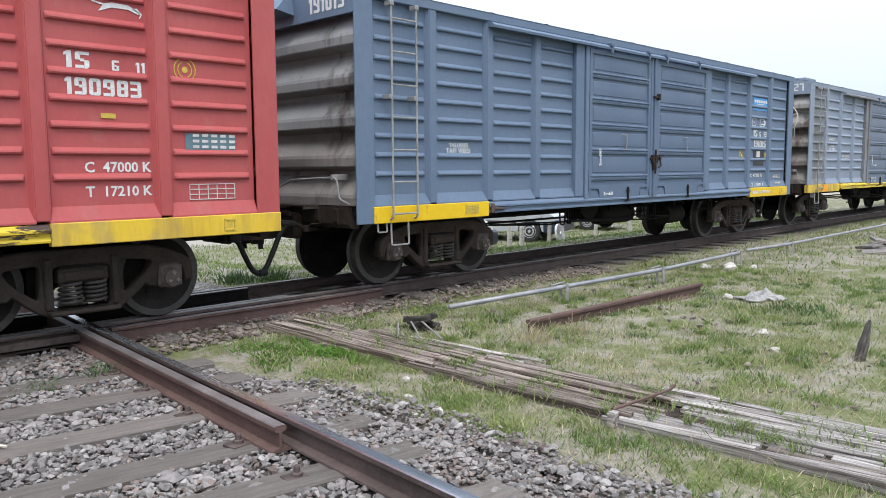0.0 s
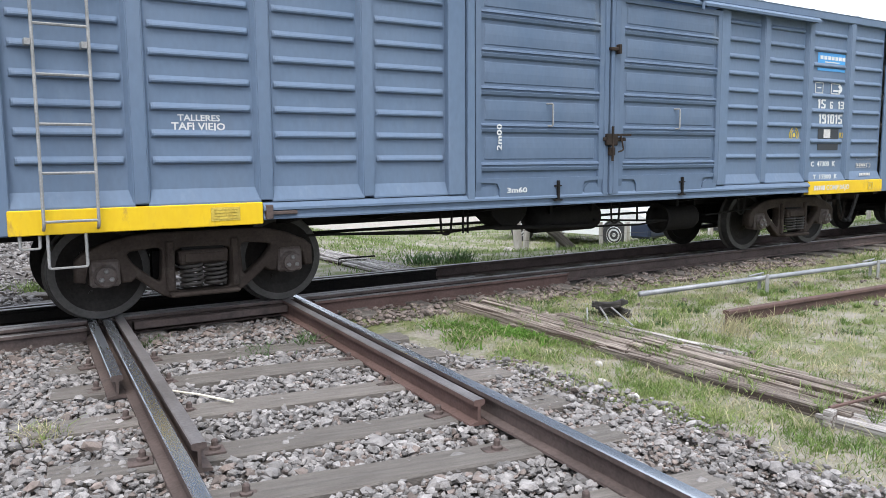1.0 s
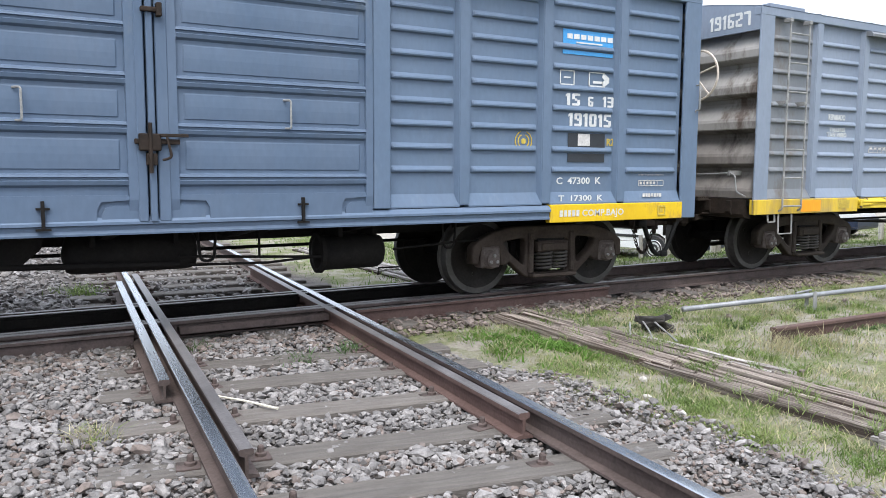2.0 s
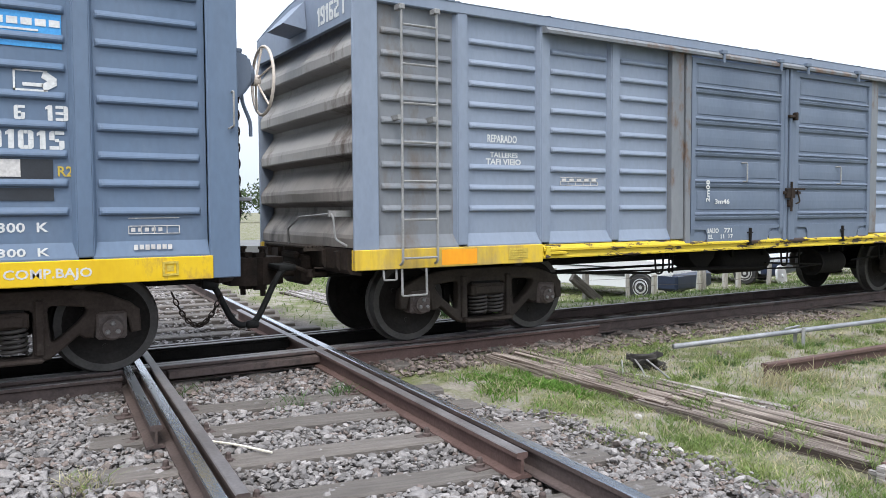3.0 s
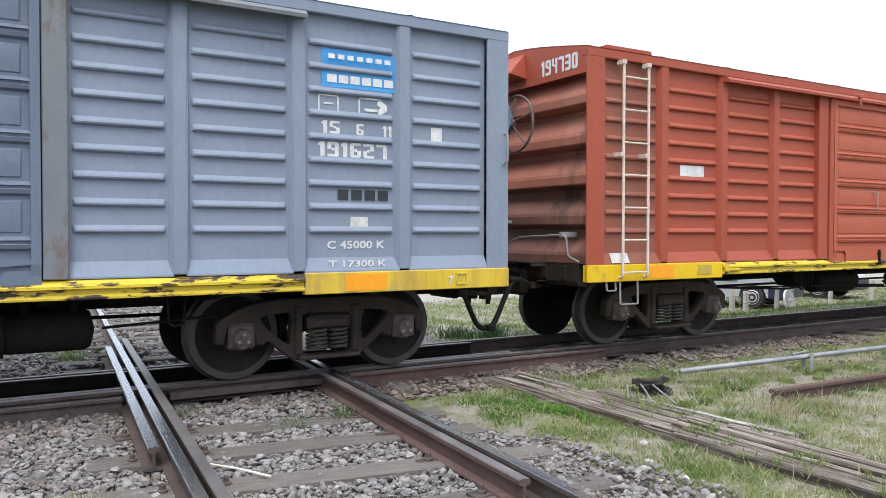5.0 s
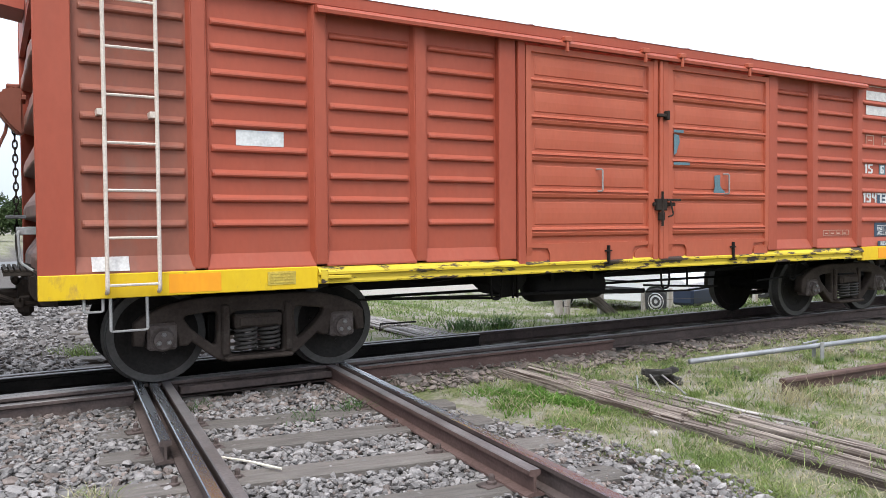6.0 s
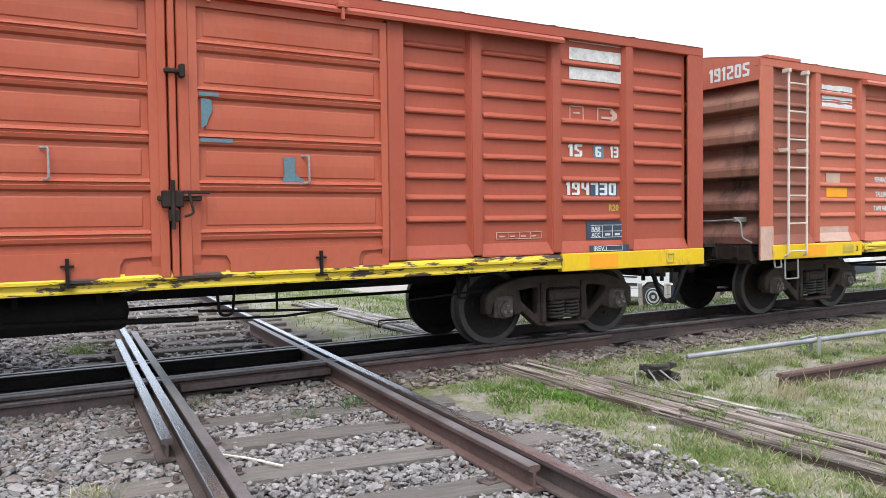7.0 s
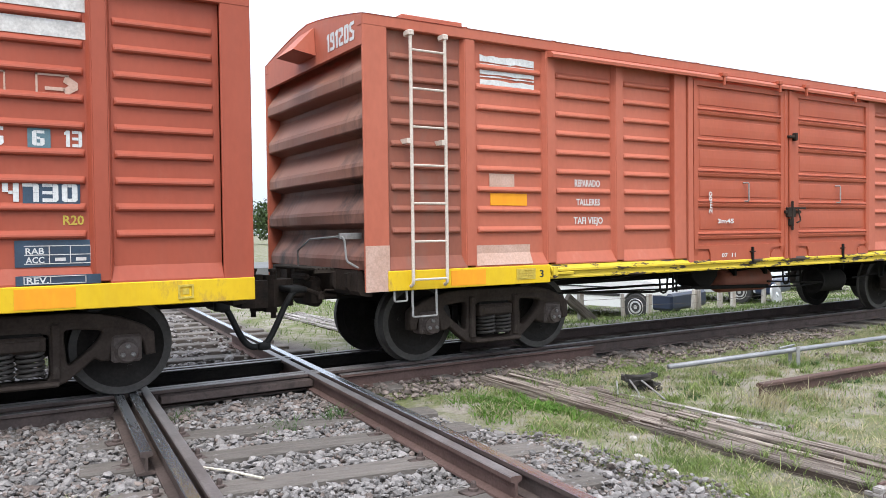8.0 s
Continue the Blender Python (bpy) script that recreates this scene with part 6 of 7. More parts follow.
def blades(name, places, heights, width, material, label, lean=0.5):
    """Grass as bent blades of three triangles."""
    n = len(places)
    a = rng.uniform(0, 2 * np.pi, n)
    side = np.stack([np.cos(a), np.sin(a), np.zeros(n)], 1)
    b = rng.uniform(0, 2 * np.pi, n)
    tip = np.stack([np.cos(b), np.sin(b), np.zeros(n)], 1) * (heights * rng.uniform(0.1, lean * 2, n))[:, None]
    h = heights[:, None] * np.array([0, 0, 1.0])
    wd = (width * rng.uniform(0.6, 1.4, n))[:, None]
    v = np.stack([places - side * wd, places + side * wd, places + tip * 0.35 + h * 0.55 - side * wd * 0.8, places + tip * 0.35 + h * 0.55 + side * wd * 0.8, places + tip + h], 1)
    f = (np.array([(0, 1, 3), (0, 3, 2), (2, 3, 4)])[None] + (np.arange(n) * 5)[:, None, None]).reshape(-1, 3)
    tagged(new(name, raw_mesh(name, v.reshape(-1, 3), f, material)), label, "grass", kind="stuff")


def grass_places(n, x0, x1, y0, y1, keep):
    X, Y = rng.uniform(x0, x1, n), rng.uniform(y0, y1, n)
    out = [(x, y, level(x, y) - 0.004) for x, y in zip(X, Y) if rng.random() < keep(x, y)]
    return np.array(out)


def plank_band(y):
    """Middle line of the boarded duct."""
    return 1.43 - 0.07 * smooth(-1.5, -4.5, y) + 0.10 * smooth(-5.2, -6.6, y) + 0.10 * max(0.0, -7.2 - y)


def turf(x, y):
    """Lush strip beside the duct and thin turf on the open ground."""
    if abs(y) < 0.85:
        return 0
    u, v = (CROSS_INV @ Vector((x, y, 0))).xy
    c = plank_band(y)
    half = 0.28 + 0.10 * smooth(-2.0, -6, y)
    k = 0.55 + 0.6 * noise.noise((x * 0.9, y * 0.9, 21.0)) + 0.45 * noise.noise((x * 3.1, y * 3.1, 4.0))
    if abs(x - c) < half:
        return 0.60 if noise.noise((x * 3, y * 2, 7)) > 0.22 else 0.04
    if x < c:
        w = 0.3 * noise.noise((x * 1.7, y * 1.7, 2.0))
        edge = smooth(1.05 + w, 0.60 + w, abs(c - half - x))
        return edge * max(0.05, 0.42 + 1.0 * noise.noise((x * 2.8, y * 2.8, 14.0))) * (1 if y < -1.2 else 0.4)
    return max(0.05, k * 0.75) * (0.55 if y > -1.6 else 1)


def lush(x, y):
    c = plank_band(y) - 0.28 - 0.10 * smooth(-2.0, -6, y)
    w = 0.25 * noise.noise((x * 1.7, y * 1.7, 2.0))
    return smooth(0.95 + w, 0.45 + w, c - x) * smooth(-1.2, -1.9, y) * max(0.015, 0.24 + 1.25 * noise.noise((x * 2.4, y * 2.4, 8.0)) + 0.7 * noise.noise((x * 6.0, y * 6.0, 3.0))) if x < c + 0.02 else 0


P = grass_places(120000, -0.1, 2.2, -8.0, -1.2, lush)
blades("grass", P, rng.uniform(0.015, 0.065, len(P)), 0.0028, DEEPGRASS, "lush green grass strip beside the boards", 1.0)
P = grass_places(118000, 0.1, 9.0, -8.5, -0.85, turf)
blades("grass", P, rng.uniform(0.012, 0.05, len(P)), 0.003, GRASS, "short thin green turf on the open ground", 0.8)
P = grass_places(72000, 0.0, 9.0, -8.5, -0.85, lambda x, y: turf(x, y) * (1.0 if noise.noise((x * 1.2, y * 1.2, 31)) > 0 else 0.25))
blades("dry_grass", P, rng.uniform(0.03, 0.10, len(P)), 0.0026, DRYGRASS, "straw-coloured dry grass stalks in the turf", 0.9)
P = grass_places(24000, 8.0, 30.0, -9.0, -0.9, lambda x, y: max(0.1, 0.6 + 0.7 * noise.noise((x * 0.7, y * 0.7, 21.0))))
blades("grass", P, rng.uniform(0.03, 0.09, len(P)), 0.007, GRASS, "short green turf farther along the line", 0.8)
P = grass_places(9000, 8.0, 30.0, -9.0, -0.9, lambda x, y: max(0.1, 0.5 + 0.7 * noise.noise((x * 0.7, y * 0.7, 41.0))))
blades("dry_grass", P, rng.uniform(0.04, 0.10, len(P)), 0.006, DRYGRASS, "straw-coloured grass farther along the line", 0.9)
P = grass_places(60000, 0.6, 26.0, 0.95, 12.0, lambda x, y: max(0.12, 0.75 + 0.6 * noise.noise((x * 0.7, y * 0.7, 11.0))) * (1 if x > 1.2 + 0.08 * y else 0.3))
blades("grass", P, rng.uniform(0.03, 0.10, len(P)), 0.006, GRASS, "green grass bank behind the train", 0.7)


def clumps(count, x0, x1, y0, y1, keep, each, r):
    out = []
    for x, y, _ in grass_places(count, x0, x1, y0, y1, keep):
        spread = r * rng.uniform(0.4, 1.6)
        for _ in range(each):
            a, b = rng.normal(x, spread), rng.normal(y, spread)
            out.append((a, b, level(a, b) - 0.004))
    return np.array(out)


def open_turf(x, y):
    return 1.0 if x > plank_band(y) + 0.45 and noise.noise((x * 0.8, y * 0.8, 61.0)) > -0.12 else 0.0


P = clumps(420, 1.6, 9.0, -8.0, -1.3, open_turf, 60, 0.055)
blades("grass_clumps", P, rng.uniform(0.03, 0.085, len(P)), 0.0035, DEEPGRASS, "scattered darker grass clumps in the turf", 1.0)
P = clumps(150, 1.6, 9.0, -8.0, -1.3, open_turf, 40, 0.05)
blades("weed_clumps", P, rng.uniform(0.02, 0.06, len(P)), 0.006, WEED, "scattered low dark weeds in the turf", 1.2)
P = clumps(260, 1.6, 9.0, -8.0, -1.3, lambda x, y: 1.0 - open_turf(x, y) if x > plank_band(y) + 0.4 else 0.0, 30, 0.06)
blades("dry_grass", P, rng.uniform(0.02, 0.07, len(P)), 0.003, DRYGRASS, "matted straw on the bare patches", 1.6)
P = grass_places(9000, 0.1, 1.5, -7.5, -1.1, lambda x, y: smooth(0.0, 0.9, x - 0.12 * (y + 4)) * max(0.0, 0.4 + noise.noise((x * 2.2, y * 2.2, 71.0))))
blades("dry_grass", P, rng.uniform(0.015, 0.05, len(P)), 0.0028, DRYGRASS, "dry grass litter on the gravel edge", 1.8)
P = clumps(150, 1.0, 1.85, -6.8, -1.6, lambda x, y: 1.0 if abs(x - plank_band(y)) < 0.36 else 0.0, 22, 0.03)
blades("grass_clumps", P + np.array([0, 0, 0.05]), rng.uniform(0.03, 0.08, len(P)), 0.003, GRASS, "grass sprouting between the duct boards", 1.0)


def tuft(x, y, n, r, h, mat, label, lean=0.8, w=0.004):
    p = np.stack([rng.normal(x, r, n), rng.normal(y, r, n), np.zeros(n)], 1)
    p[:, 2] = [level(a, b) for a, b, _ in p]
    blades("grass_tuft", p, rng.uniform(0.3, 1.0, n) * h, w, mat, label, lean)


tuft(-2.82, -2.98, 160, 0.06, 0.13, DRYGRASS, "yellow-green tuft growing through the ballast")
tuft(-2.79, -2.96, 120, 0.07, 0.12, GRASS, "green tuft growing through the ballast")
tuft(-0.74, -1.75, 120, 0.07, 0.16, WEED, "blue-green weed tuft between the rails")
tuft(-1.18, -1.85, 110, 0.10, 0.12, WEED, "low weeds between the rails")
tuft(-1.80, -1.05, 90, 0.08, 0.13, WEED, "low weeds beside the rail")
tuft(-2.35, 2.6, 220, 0.14, 0.18, GRASS, "bright tuft beside the far rails")
P = grass_places(16000, 0.0, 1.3, -3.3, -1.5, lambda x, y: lush(x, y) * smooth(0.75, 0.2, math.hypot((x - 0.68) / 1.0, (y + 2.35) / 1.0)))
blades("clover", P, rng.uniform(0.02, 0.07, len(P)), 0.008, CLOVER, "bright green leafy weed patch beside the boards", 1.2)
tuft(1.55, -1.55, 160, 0.14, 0.14, GRASS, "grass in the end of the boarded duct")
tuft(2.55, -3.42, 140, 0.10, 0.20, DRYGRASS, "dry stalks at the end of the scrap rail")
tuft(3.1, -3.52, 120, 0.18, 0.16, DRYGRASS, "dry stalks along the scrap rail")
tuft(3.14, 1.75, 150, 0.10, 0.30, WEED, "dark weed on the grass bank", 0.9, 0.007)
tuft(2.68, 1.95, 200, 0.16, 0.20, WEED, "dark weed on the grass bank", 0.9, 0.009)
tuft(5.6, -4.6, 260, 0.22, 0.12, WEED, "dark green weed patch in the turf", 0.9, 0.006)


# ---- boarded cable duct ----
def board_mesh(k, length, width, mat=PLANK):
    bm = bmesh.new()
    n = 14
    rows = []
    for i in range(n + 1):
        y = length * i / n
        bow = 0.016 * noise.noise((k * 3.3, y * 0.9, 0)) + 0.006 * noise.noise((k, y * 3, 2))
        sway = 0.012 * noise.noise((k * 1.7, y * 0.5, 5))
        e = 0.005 * noise.noise((k, y * 4.0, 7))
        a, b = sway + e, width + sway - e
        rows.append([bm.verts.new(p) for p in ((a, y, bow - 0.03), (a, y, bow - 0.004), (a + 0.006, y, bow), (a + (b - a) * 0.35, y, bow - 0.005), (a + (b - a) * 0.65, y, bow + 0.003), (b - 0.006, y, bow), (b, y, bow - 0.004), (b, y, bow - 0.03))])
    for P, Q in zip(rows, rows[1:]):
        for j in range(8):
            bm.faces.new((P[j], P[(j + 1) % 8], Q[(j + 1) % 8], Q[j]))
    bm.faces.new(rows[0])
    bm.faces.new(rows[-1][::-1])
    return mesh_of("board", bm, mat)


duct = thing("cable_duct", "low duct of weathered grey boards running through the grass", "cable duct", kind="structure")
rnd = random.Random(5)
for seg, (y1, y0, half) in enumerate(((-1.12, -3.35, 0.29), (-3.3, -5.20, 0.34), (-5.15, -7.4, 0.42), (-7.35, -10.0, 0.44))):
    nb = (9, 10, 11, 11)[seg]
    mat = PLANK_BROWN if seg < 2 else PLANK
    c0, c1 = plank_band(y0), plank_band(y1)
    ang = -math.degrees(math.atan2(c1 - c0, y1 - y0))
    part("duct_bed", boxes((-half + 0.02, half - 0.02, 0, y1 - y0, -0.26, -0.152)), PEAT, duct, "dark rotted soil under the boards", pose(c0, y0, 0, 0, 0, ang))
    for k in range(nb):
        gap = rnd.uniform(0.002, 0.014)
        off = -half + 2 * half * k / nb
        y, end = y0 - rnd.uniform(0, 0.25), y1 - (rnd.uniform(0, 0.5) if k % 2 else rnd.uniform(0, 0.12))
        while y < end - 0.3:
            L = min(end - y, rnd.uniform(1.1, 2.6))
            kind = mat if rnd.random() < 0.86 else (PLANK if seg == 1 else PLANK_BROWN)
            shift = (y - y0) * math.tan(math.radians(-ang))
            if k == 0 or rnd.random() > 0.07:
                part("board", board_mesh(seg * 40 + k * 3 + int(y * 7) % 3, L, 2 * half / nb - gap, kind), None, duct, "", pose(c0 + off + shift, y, -0.112 - (rnd.uniform(0, 0.022) if k else 0), rnd.uniform(-0.5, 0.5), rnd.uniform(-4, 4), ang + rnd.uniform(-0.6, 0.6)))
            y += L + rnd.uniform(0.005, 0.05)
    part("duct_side", boxes((-0.015, 0.015, 0, y1 - y0 - 0.03, -0.12, -0.03)), PLANK_BROWN if seg < 2 else PLANK, duct, "", pose(c0 - half - 0.005, y0, -0.09, 0, 0, ang))
part("duct_bed", boxes((1.60, 2.13, 1.2, 6.3, -0.28, -0.165)), PEAT, duct, "dark rotted soil under the boards")
for k in range(6):
    for y, length in ((1.15 + 0.05 * (k % 3), 1.25 + 0.06 * (k % 2)), (2.55 + 0.04 * (k % 2), 3.5 + 0.1 * (k % 3))):
        part("board", board_mesh(60 + k, length, 0.082, PLANK), None, duct, "", pose(1.59 + 0.092 * k, y, -0.125 - 0.012 * rnd.random(), 0, rnd.uniform(-4, 4), rnd.uniform(-0.6, 0.6)))
part("strap", tube(bmesh.new(), [(0.93, -5.27, -0.16), (0.95, -5.25, -0.072), (1.56, -5.30, -0.068), (1.62, -5.30, -0.05)], 0.011, 6), RUST, duct, "rusty iron strap across the boards")
part("strap_peg", boxes((0.88, 0.95, -5.30, -5.25, -0.22, -0.07), bevel=0.006), PLANK, duct)
part("strap", tube(bmesh.new(), [(1.56, 2.50, -0.2), (1.57, 2.50, -0.085), (2.13, 2.46, -0.085)], 0.014, 6), UNDER, duct, "dark iron strap across the boards")
part("loose_lath", board_mesh(91, 1.6, 0.085, PLANK), None, duct, "", pose(1.80, -4.05, -0.13, 0, 5, 2.0))

# ---- loose things on the ground ----
pipe = thing("signal_pipe", "grey galvanised signal pipe on low stands beside the track", "pipe")
bm = tube(bmesh.new(), [(2.74, -2.15, -0.05), (4.42, -2.41, 0.0), (6.57, -2.48, 0.0), (9.30, -2.37, 0.0), (9.36, -2.36, 0.0)], 0.027, 10)
part("pipe", bm, PIPE, pipe, "", None, True)
bm = tube(bmesh.new(), [(9.9, -2.26, -0.01), (11.4, -2.42, 0.0), (17.7, -2.33, 0.0), (26.0, -2.2, -0.02)], 0.027, 10)
part("pipe", bm, PIPE, pipe, "", None, True)
for x, y in ((4.42, -2.41), (6.57, -2.48), (9.34, -2.36), (11.4, -2.42)):
    bm = boxes((-0.03, 0.03, -0.055, -0.043, -0.22, 0.045), (-0.03, 0.03, 0.043, 0.055, -0.22, 0.045), (-0.05, 0.05, -0.07, 0.07, -0.22, -0.19), bevel=0.004)
    tube(bm, [(-0.22, 0.03, 0.035), (0.04, 0.03, 0.05)], 0.012, 6)
    part("pipe_stand", bm, LADDER_GREY, pipe, "", pose(x, y, 0))

scrap = thing("scrap_rail", "short rust-red scrap rail lying in the grass", "rail")
d = -1.5
rail("rail_piece", scrap, 0.0, 0.0, 3.36, pose(2.74, -3.20, -0.05, 0, 0, d - 90), RUST, RUST)

stump = thing("charred_stump", "black charred timber box with pale rods sticking out", "stump")
for k in range(9):
    bm = bmesh.new()
    L = rnd.uniform(0.16, 0.30)
    box(bm, -L / 2, L / 2, -0.045, 0.045, -0.03, 0.03, 0.008)
    bmesh.ops.subdivide_edges(bm, edges=bm.edges[:], cuts=1)
    for v in bm.verts:
        v.co += 0.022 * noise.noise_vector(v.co * 16 + Vector((k, 0, 0)))
    part("timber", bm, CHAR, stump, "", pose(1.90 + 0.36 * rnd.random(), -2.44 + 0.22 * rnd.random(), -0.16 + 0.038 * (k % 4), rnd.uniform(-22, 22), rnd.uniform(-20, 20), rnd.uniform(0, 180)))
for a, b, c in (((1.98, -2.36, -0.06), (1.84, -2.58, -0.09), (1.68, -2.80, -0.12)), ((2.06, -2.40, -0.05), (1.95, -2.66, -0.09), (1.84, -2.92, -0.13)), ((1.86, -2.32, -0.07), (1.74, -2.45, -0.09), (1.62, -2.58, -0.12))):
    part("rod", tube(bmesh.new(), arc([a, b, c], 4, 0.12), 0.0085, 6), LADDER_GREY, stump, "pale bent rod")

post = thing("leaning_post", "short dark weathered post leaning in the turf", "post")
bm = bmesh.new()
lathe(bm, [(0.048, -0.1), (0.046, 0.02), (0.042, 0.12), (0.032, 0.2), (0.028, 0.28), (0.010, 0.33)], 9, axis="z")
for v in bm.verts:
    v.co += 0.016 * noise.noise_vector(v.co * 18)
part("post_body", bm, POSTDARK, post, "", pose(3.74, -5.82, -0.17, 0, 13, -40))

stick = thing("dry_stick", "thin pale dry stick lying on the ballast", "stick")
part("stick_body", tube(bmesh.new(), [(-2.03, -2.59, -0.135), (-1.91, -2.84, -0.118), (-1.77, -3.07, -0.128)], 0.008, 6), STICK, stick)


def rock(label, x, y, s, mat=PALESTONE, flat=0.7):
    bm = bmesh.new()
    bmesh.ops.create_icosphere(bm, subdivisions=3, radius=s)
    o = Vector((x * 3.1, y * 2.7, 0))
    for v in bm.verts:
        v.co *= 1 + 0.35 * noise.noise(v.co / s * 1.1 + o) + 0.08 * noise.noise(v.co / s * 4 + o)
        v.co.z *= flat
    me = mesh_of("stone", bm, mat)
    ob = tagged(new("stone", me), label, "stone", "pale stones in the grass")
    ob.matrix_basis = pose(x, y, level(x, y) + s * 0.4, 0, 0, x * 70)


rock("large pale stone in the grass beside the pipe", 8.60, -2.56, 0.11)
rock("pale stone in the grass beside the pipe", 8.40, -2.25, 0.08)
rock("pale stone in the turf", 8.95, -2.78, 0.06)
rock("small white stone on the ballast edge", 0.40, -4.29, 0.036)
rock("small white stone in the turf", 4.2, -4.85, 0.05)
rock("small white stone in the turf", 3.6, -5.2, 0.04)
rock("small white stone beside the scrap rail", 6.0, -3.7, 0.06)
rock("small pale stone on the bank behind the rails", 5.5, 3.6, 0.10)
rock("small pale stone near the boards", 0.78, -3.59, 0.03)
rock("small white stone on the gravel", 0.49, -3.92, 0.028)

rag = bmesh.new()
bmesh.ops.create_grid(rag, x_segments=30, y_segments=18, size=1)
for v in rag.verts:
    v.co.x *= 0.27
    v.co.y *= 0.17
    r = math.hypot(v.co.x / 0.27, v.co.y / 0.17)
    v.co.z = 0.07 * max(0, 1.1 - r) + 0.10 * noise.noise(v.co * 11) * max(0, 1.3 - r) - 0.02
    v.co += Vector((0.05 * noise.noise(v.co * 5), 0.05 * noise.noise(v.co * 6 + Vector((4, 0, 0))), 0))
bmesh.ops.solidify(rag, geom=rag.faces[:], thickness=0.012)
ob = tagged(new("torn_sack", mesh_of("torn_sack", rag, RAG, True)), "crumpled pale grey torn sack on the grass", "sack")
ob.matrix_basis = pose(6.15, -4.05, -0.14, 0, 0, -30)
heap = bmesh.new()
for k in range(9):
    box(heap, -0.7 + 0.15 * k, -0.62 + 0.15 * k + 0.5 * rnd.random(), -0.2, 0.22, 0.02 * k % 0.12, 0.05 + 0.02 * k % 0.12, 0.004, pose(rnd.uniform(-.2, .2), rnd.uniform(-.3, .3), 0.04 * rnd.random(), rnd.uniform(-12, 12), rnd.uniform(-8, 8), rnd.uniform(-40, 40)))
ob = tagged(new("timber_heap", mesh_of("timber_heap", heap, PLANK)), "heap of broken grey boards in the grass", "timber")
ob.matrix_basis = pose(13.0, -3.6, -0.14)

# ---- behind the train: fence, cars, trees, buildings ----
FENCE_Y = 3.6


def fence_post(x, y, h, lean, r=0.055, square=True):
    z = level(x, y)
    bm = bmesh.new()
    if square:
        box(bm, -r, r, -r, r, -0.2, h, 0.008)
    else:
        lathe(bm, [(r, -0.2), (r * 0.95, h * 0.5), (r * 0.85, h)], 9, axis="z")
    for v in bm.verts:
        v.co += 0.006 * noise.noise_vector(v.co * 6 + Vector((x, 0, 0)))
    ob = thing("fence_post", "weathered grey wooden fence post in the grass", "fence post", "posts of the wire fence", m=pose(x, y, z, lean, lean * 0.6, x * 40))
    part("post_body", bm, POSTWOOD, ob)


POSTS_AT = [(5.73, 0.72, 0.075, 4), (5.93, 0.70, 0.06, -3), (6.69, 0.60, 0.05, 2), (7.80, 0.50, 0.045, -4), (8.59, 0.48, 0.045, 1), (9.86, 0.52, 0.06, 3), (9.99, 0.50, 0.055, -2), (10.76, 0.62, 0.06, 0),
            (11.19, 0.50, 0.045, 2), (12.15, 0.55, 0.055, -3), (12.80, 0.55, 0.045, 3), (14.3, 0.6, 0.05, -2), (15.9, 0.6, 0.05, 2), (17.6, 0.6, 0.06, -1), (19.4, 0.6, 0.05, 2)]
for k, (x, h, r, lean) in enumerate(POSTS_AT):
    fence_post(x, FENCE_Y + 0.05 * math.sin(k * 1.9), h, lean, r, k % 2 == 0)
wires = thing("fence_wires", "sagging rusty wires of the fence", "wire fence")
for h in (0.26, 0.44):
    part("wire", tube(bmesh.new(), [(p[0] + 0.02, FENCE_Y - 0.07, level(p[0], FENCE_Y) + h - (0.02 if i % 2 else 0)) for i, p in enumerate(POSTS_AT)], 0.004, 5), WIRE, wires)
brace = thing("fence_brace", "leaning brown timber brace against a fence post", "timber")
part("brace_body", boxes((-0.08, 0.08, -0.05, 0.05, 0, 1.05), bevel=0.01), POSTDARK, brace, "", pose(7.08, FENCE_Y - 0.16, level(7.08, FENCE_Y) - 0.08, 0, -54, 0))
cart = thing("cart_wheel", "white painted spoked cart wheel leaning on a fence post", "wheel", m=pose(12.45, FENCE_Y - 0.16, level(12.45, FENCE_Y) + 0.245, -12, 0, 12))
part("rim", lathe(bmesh.new(), [(0.245, -0.025), (0.252, -0.015), (0.252, 0.015), (0.245, 0.025), (0.212, 0.022), (0.208, 0.0), (0.212, -0.022), (0.245, -0.025)], 30), CARWHITE, cart)
part("hub", lathe(bmesh.new(), [(0.004, -0.05), (0.04, -0.05), (0.052, -0.03), (0.052, 0.03), (0.04, 0.05), (0.004, 0.05)], 14), CARWHITE, cart)
for k in range(12):
    part("spoke", cached(("spoke",), lambda: mesh_of("spoke", boxes((0.05, 0.212, -0.012, 0.012, -0.012, 0.012), bevel=0.003), CARWHITE)), None, cart, "", Matrix.Rotation(k * math.pi / 6, 4, "Y"))


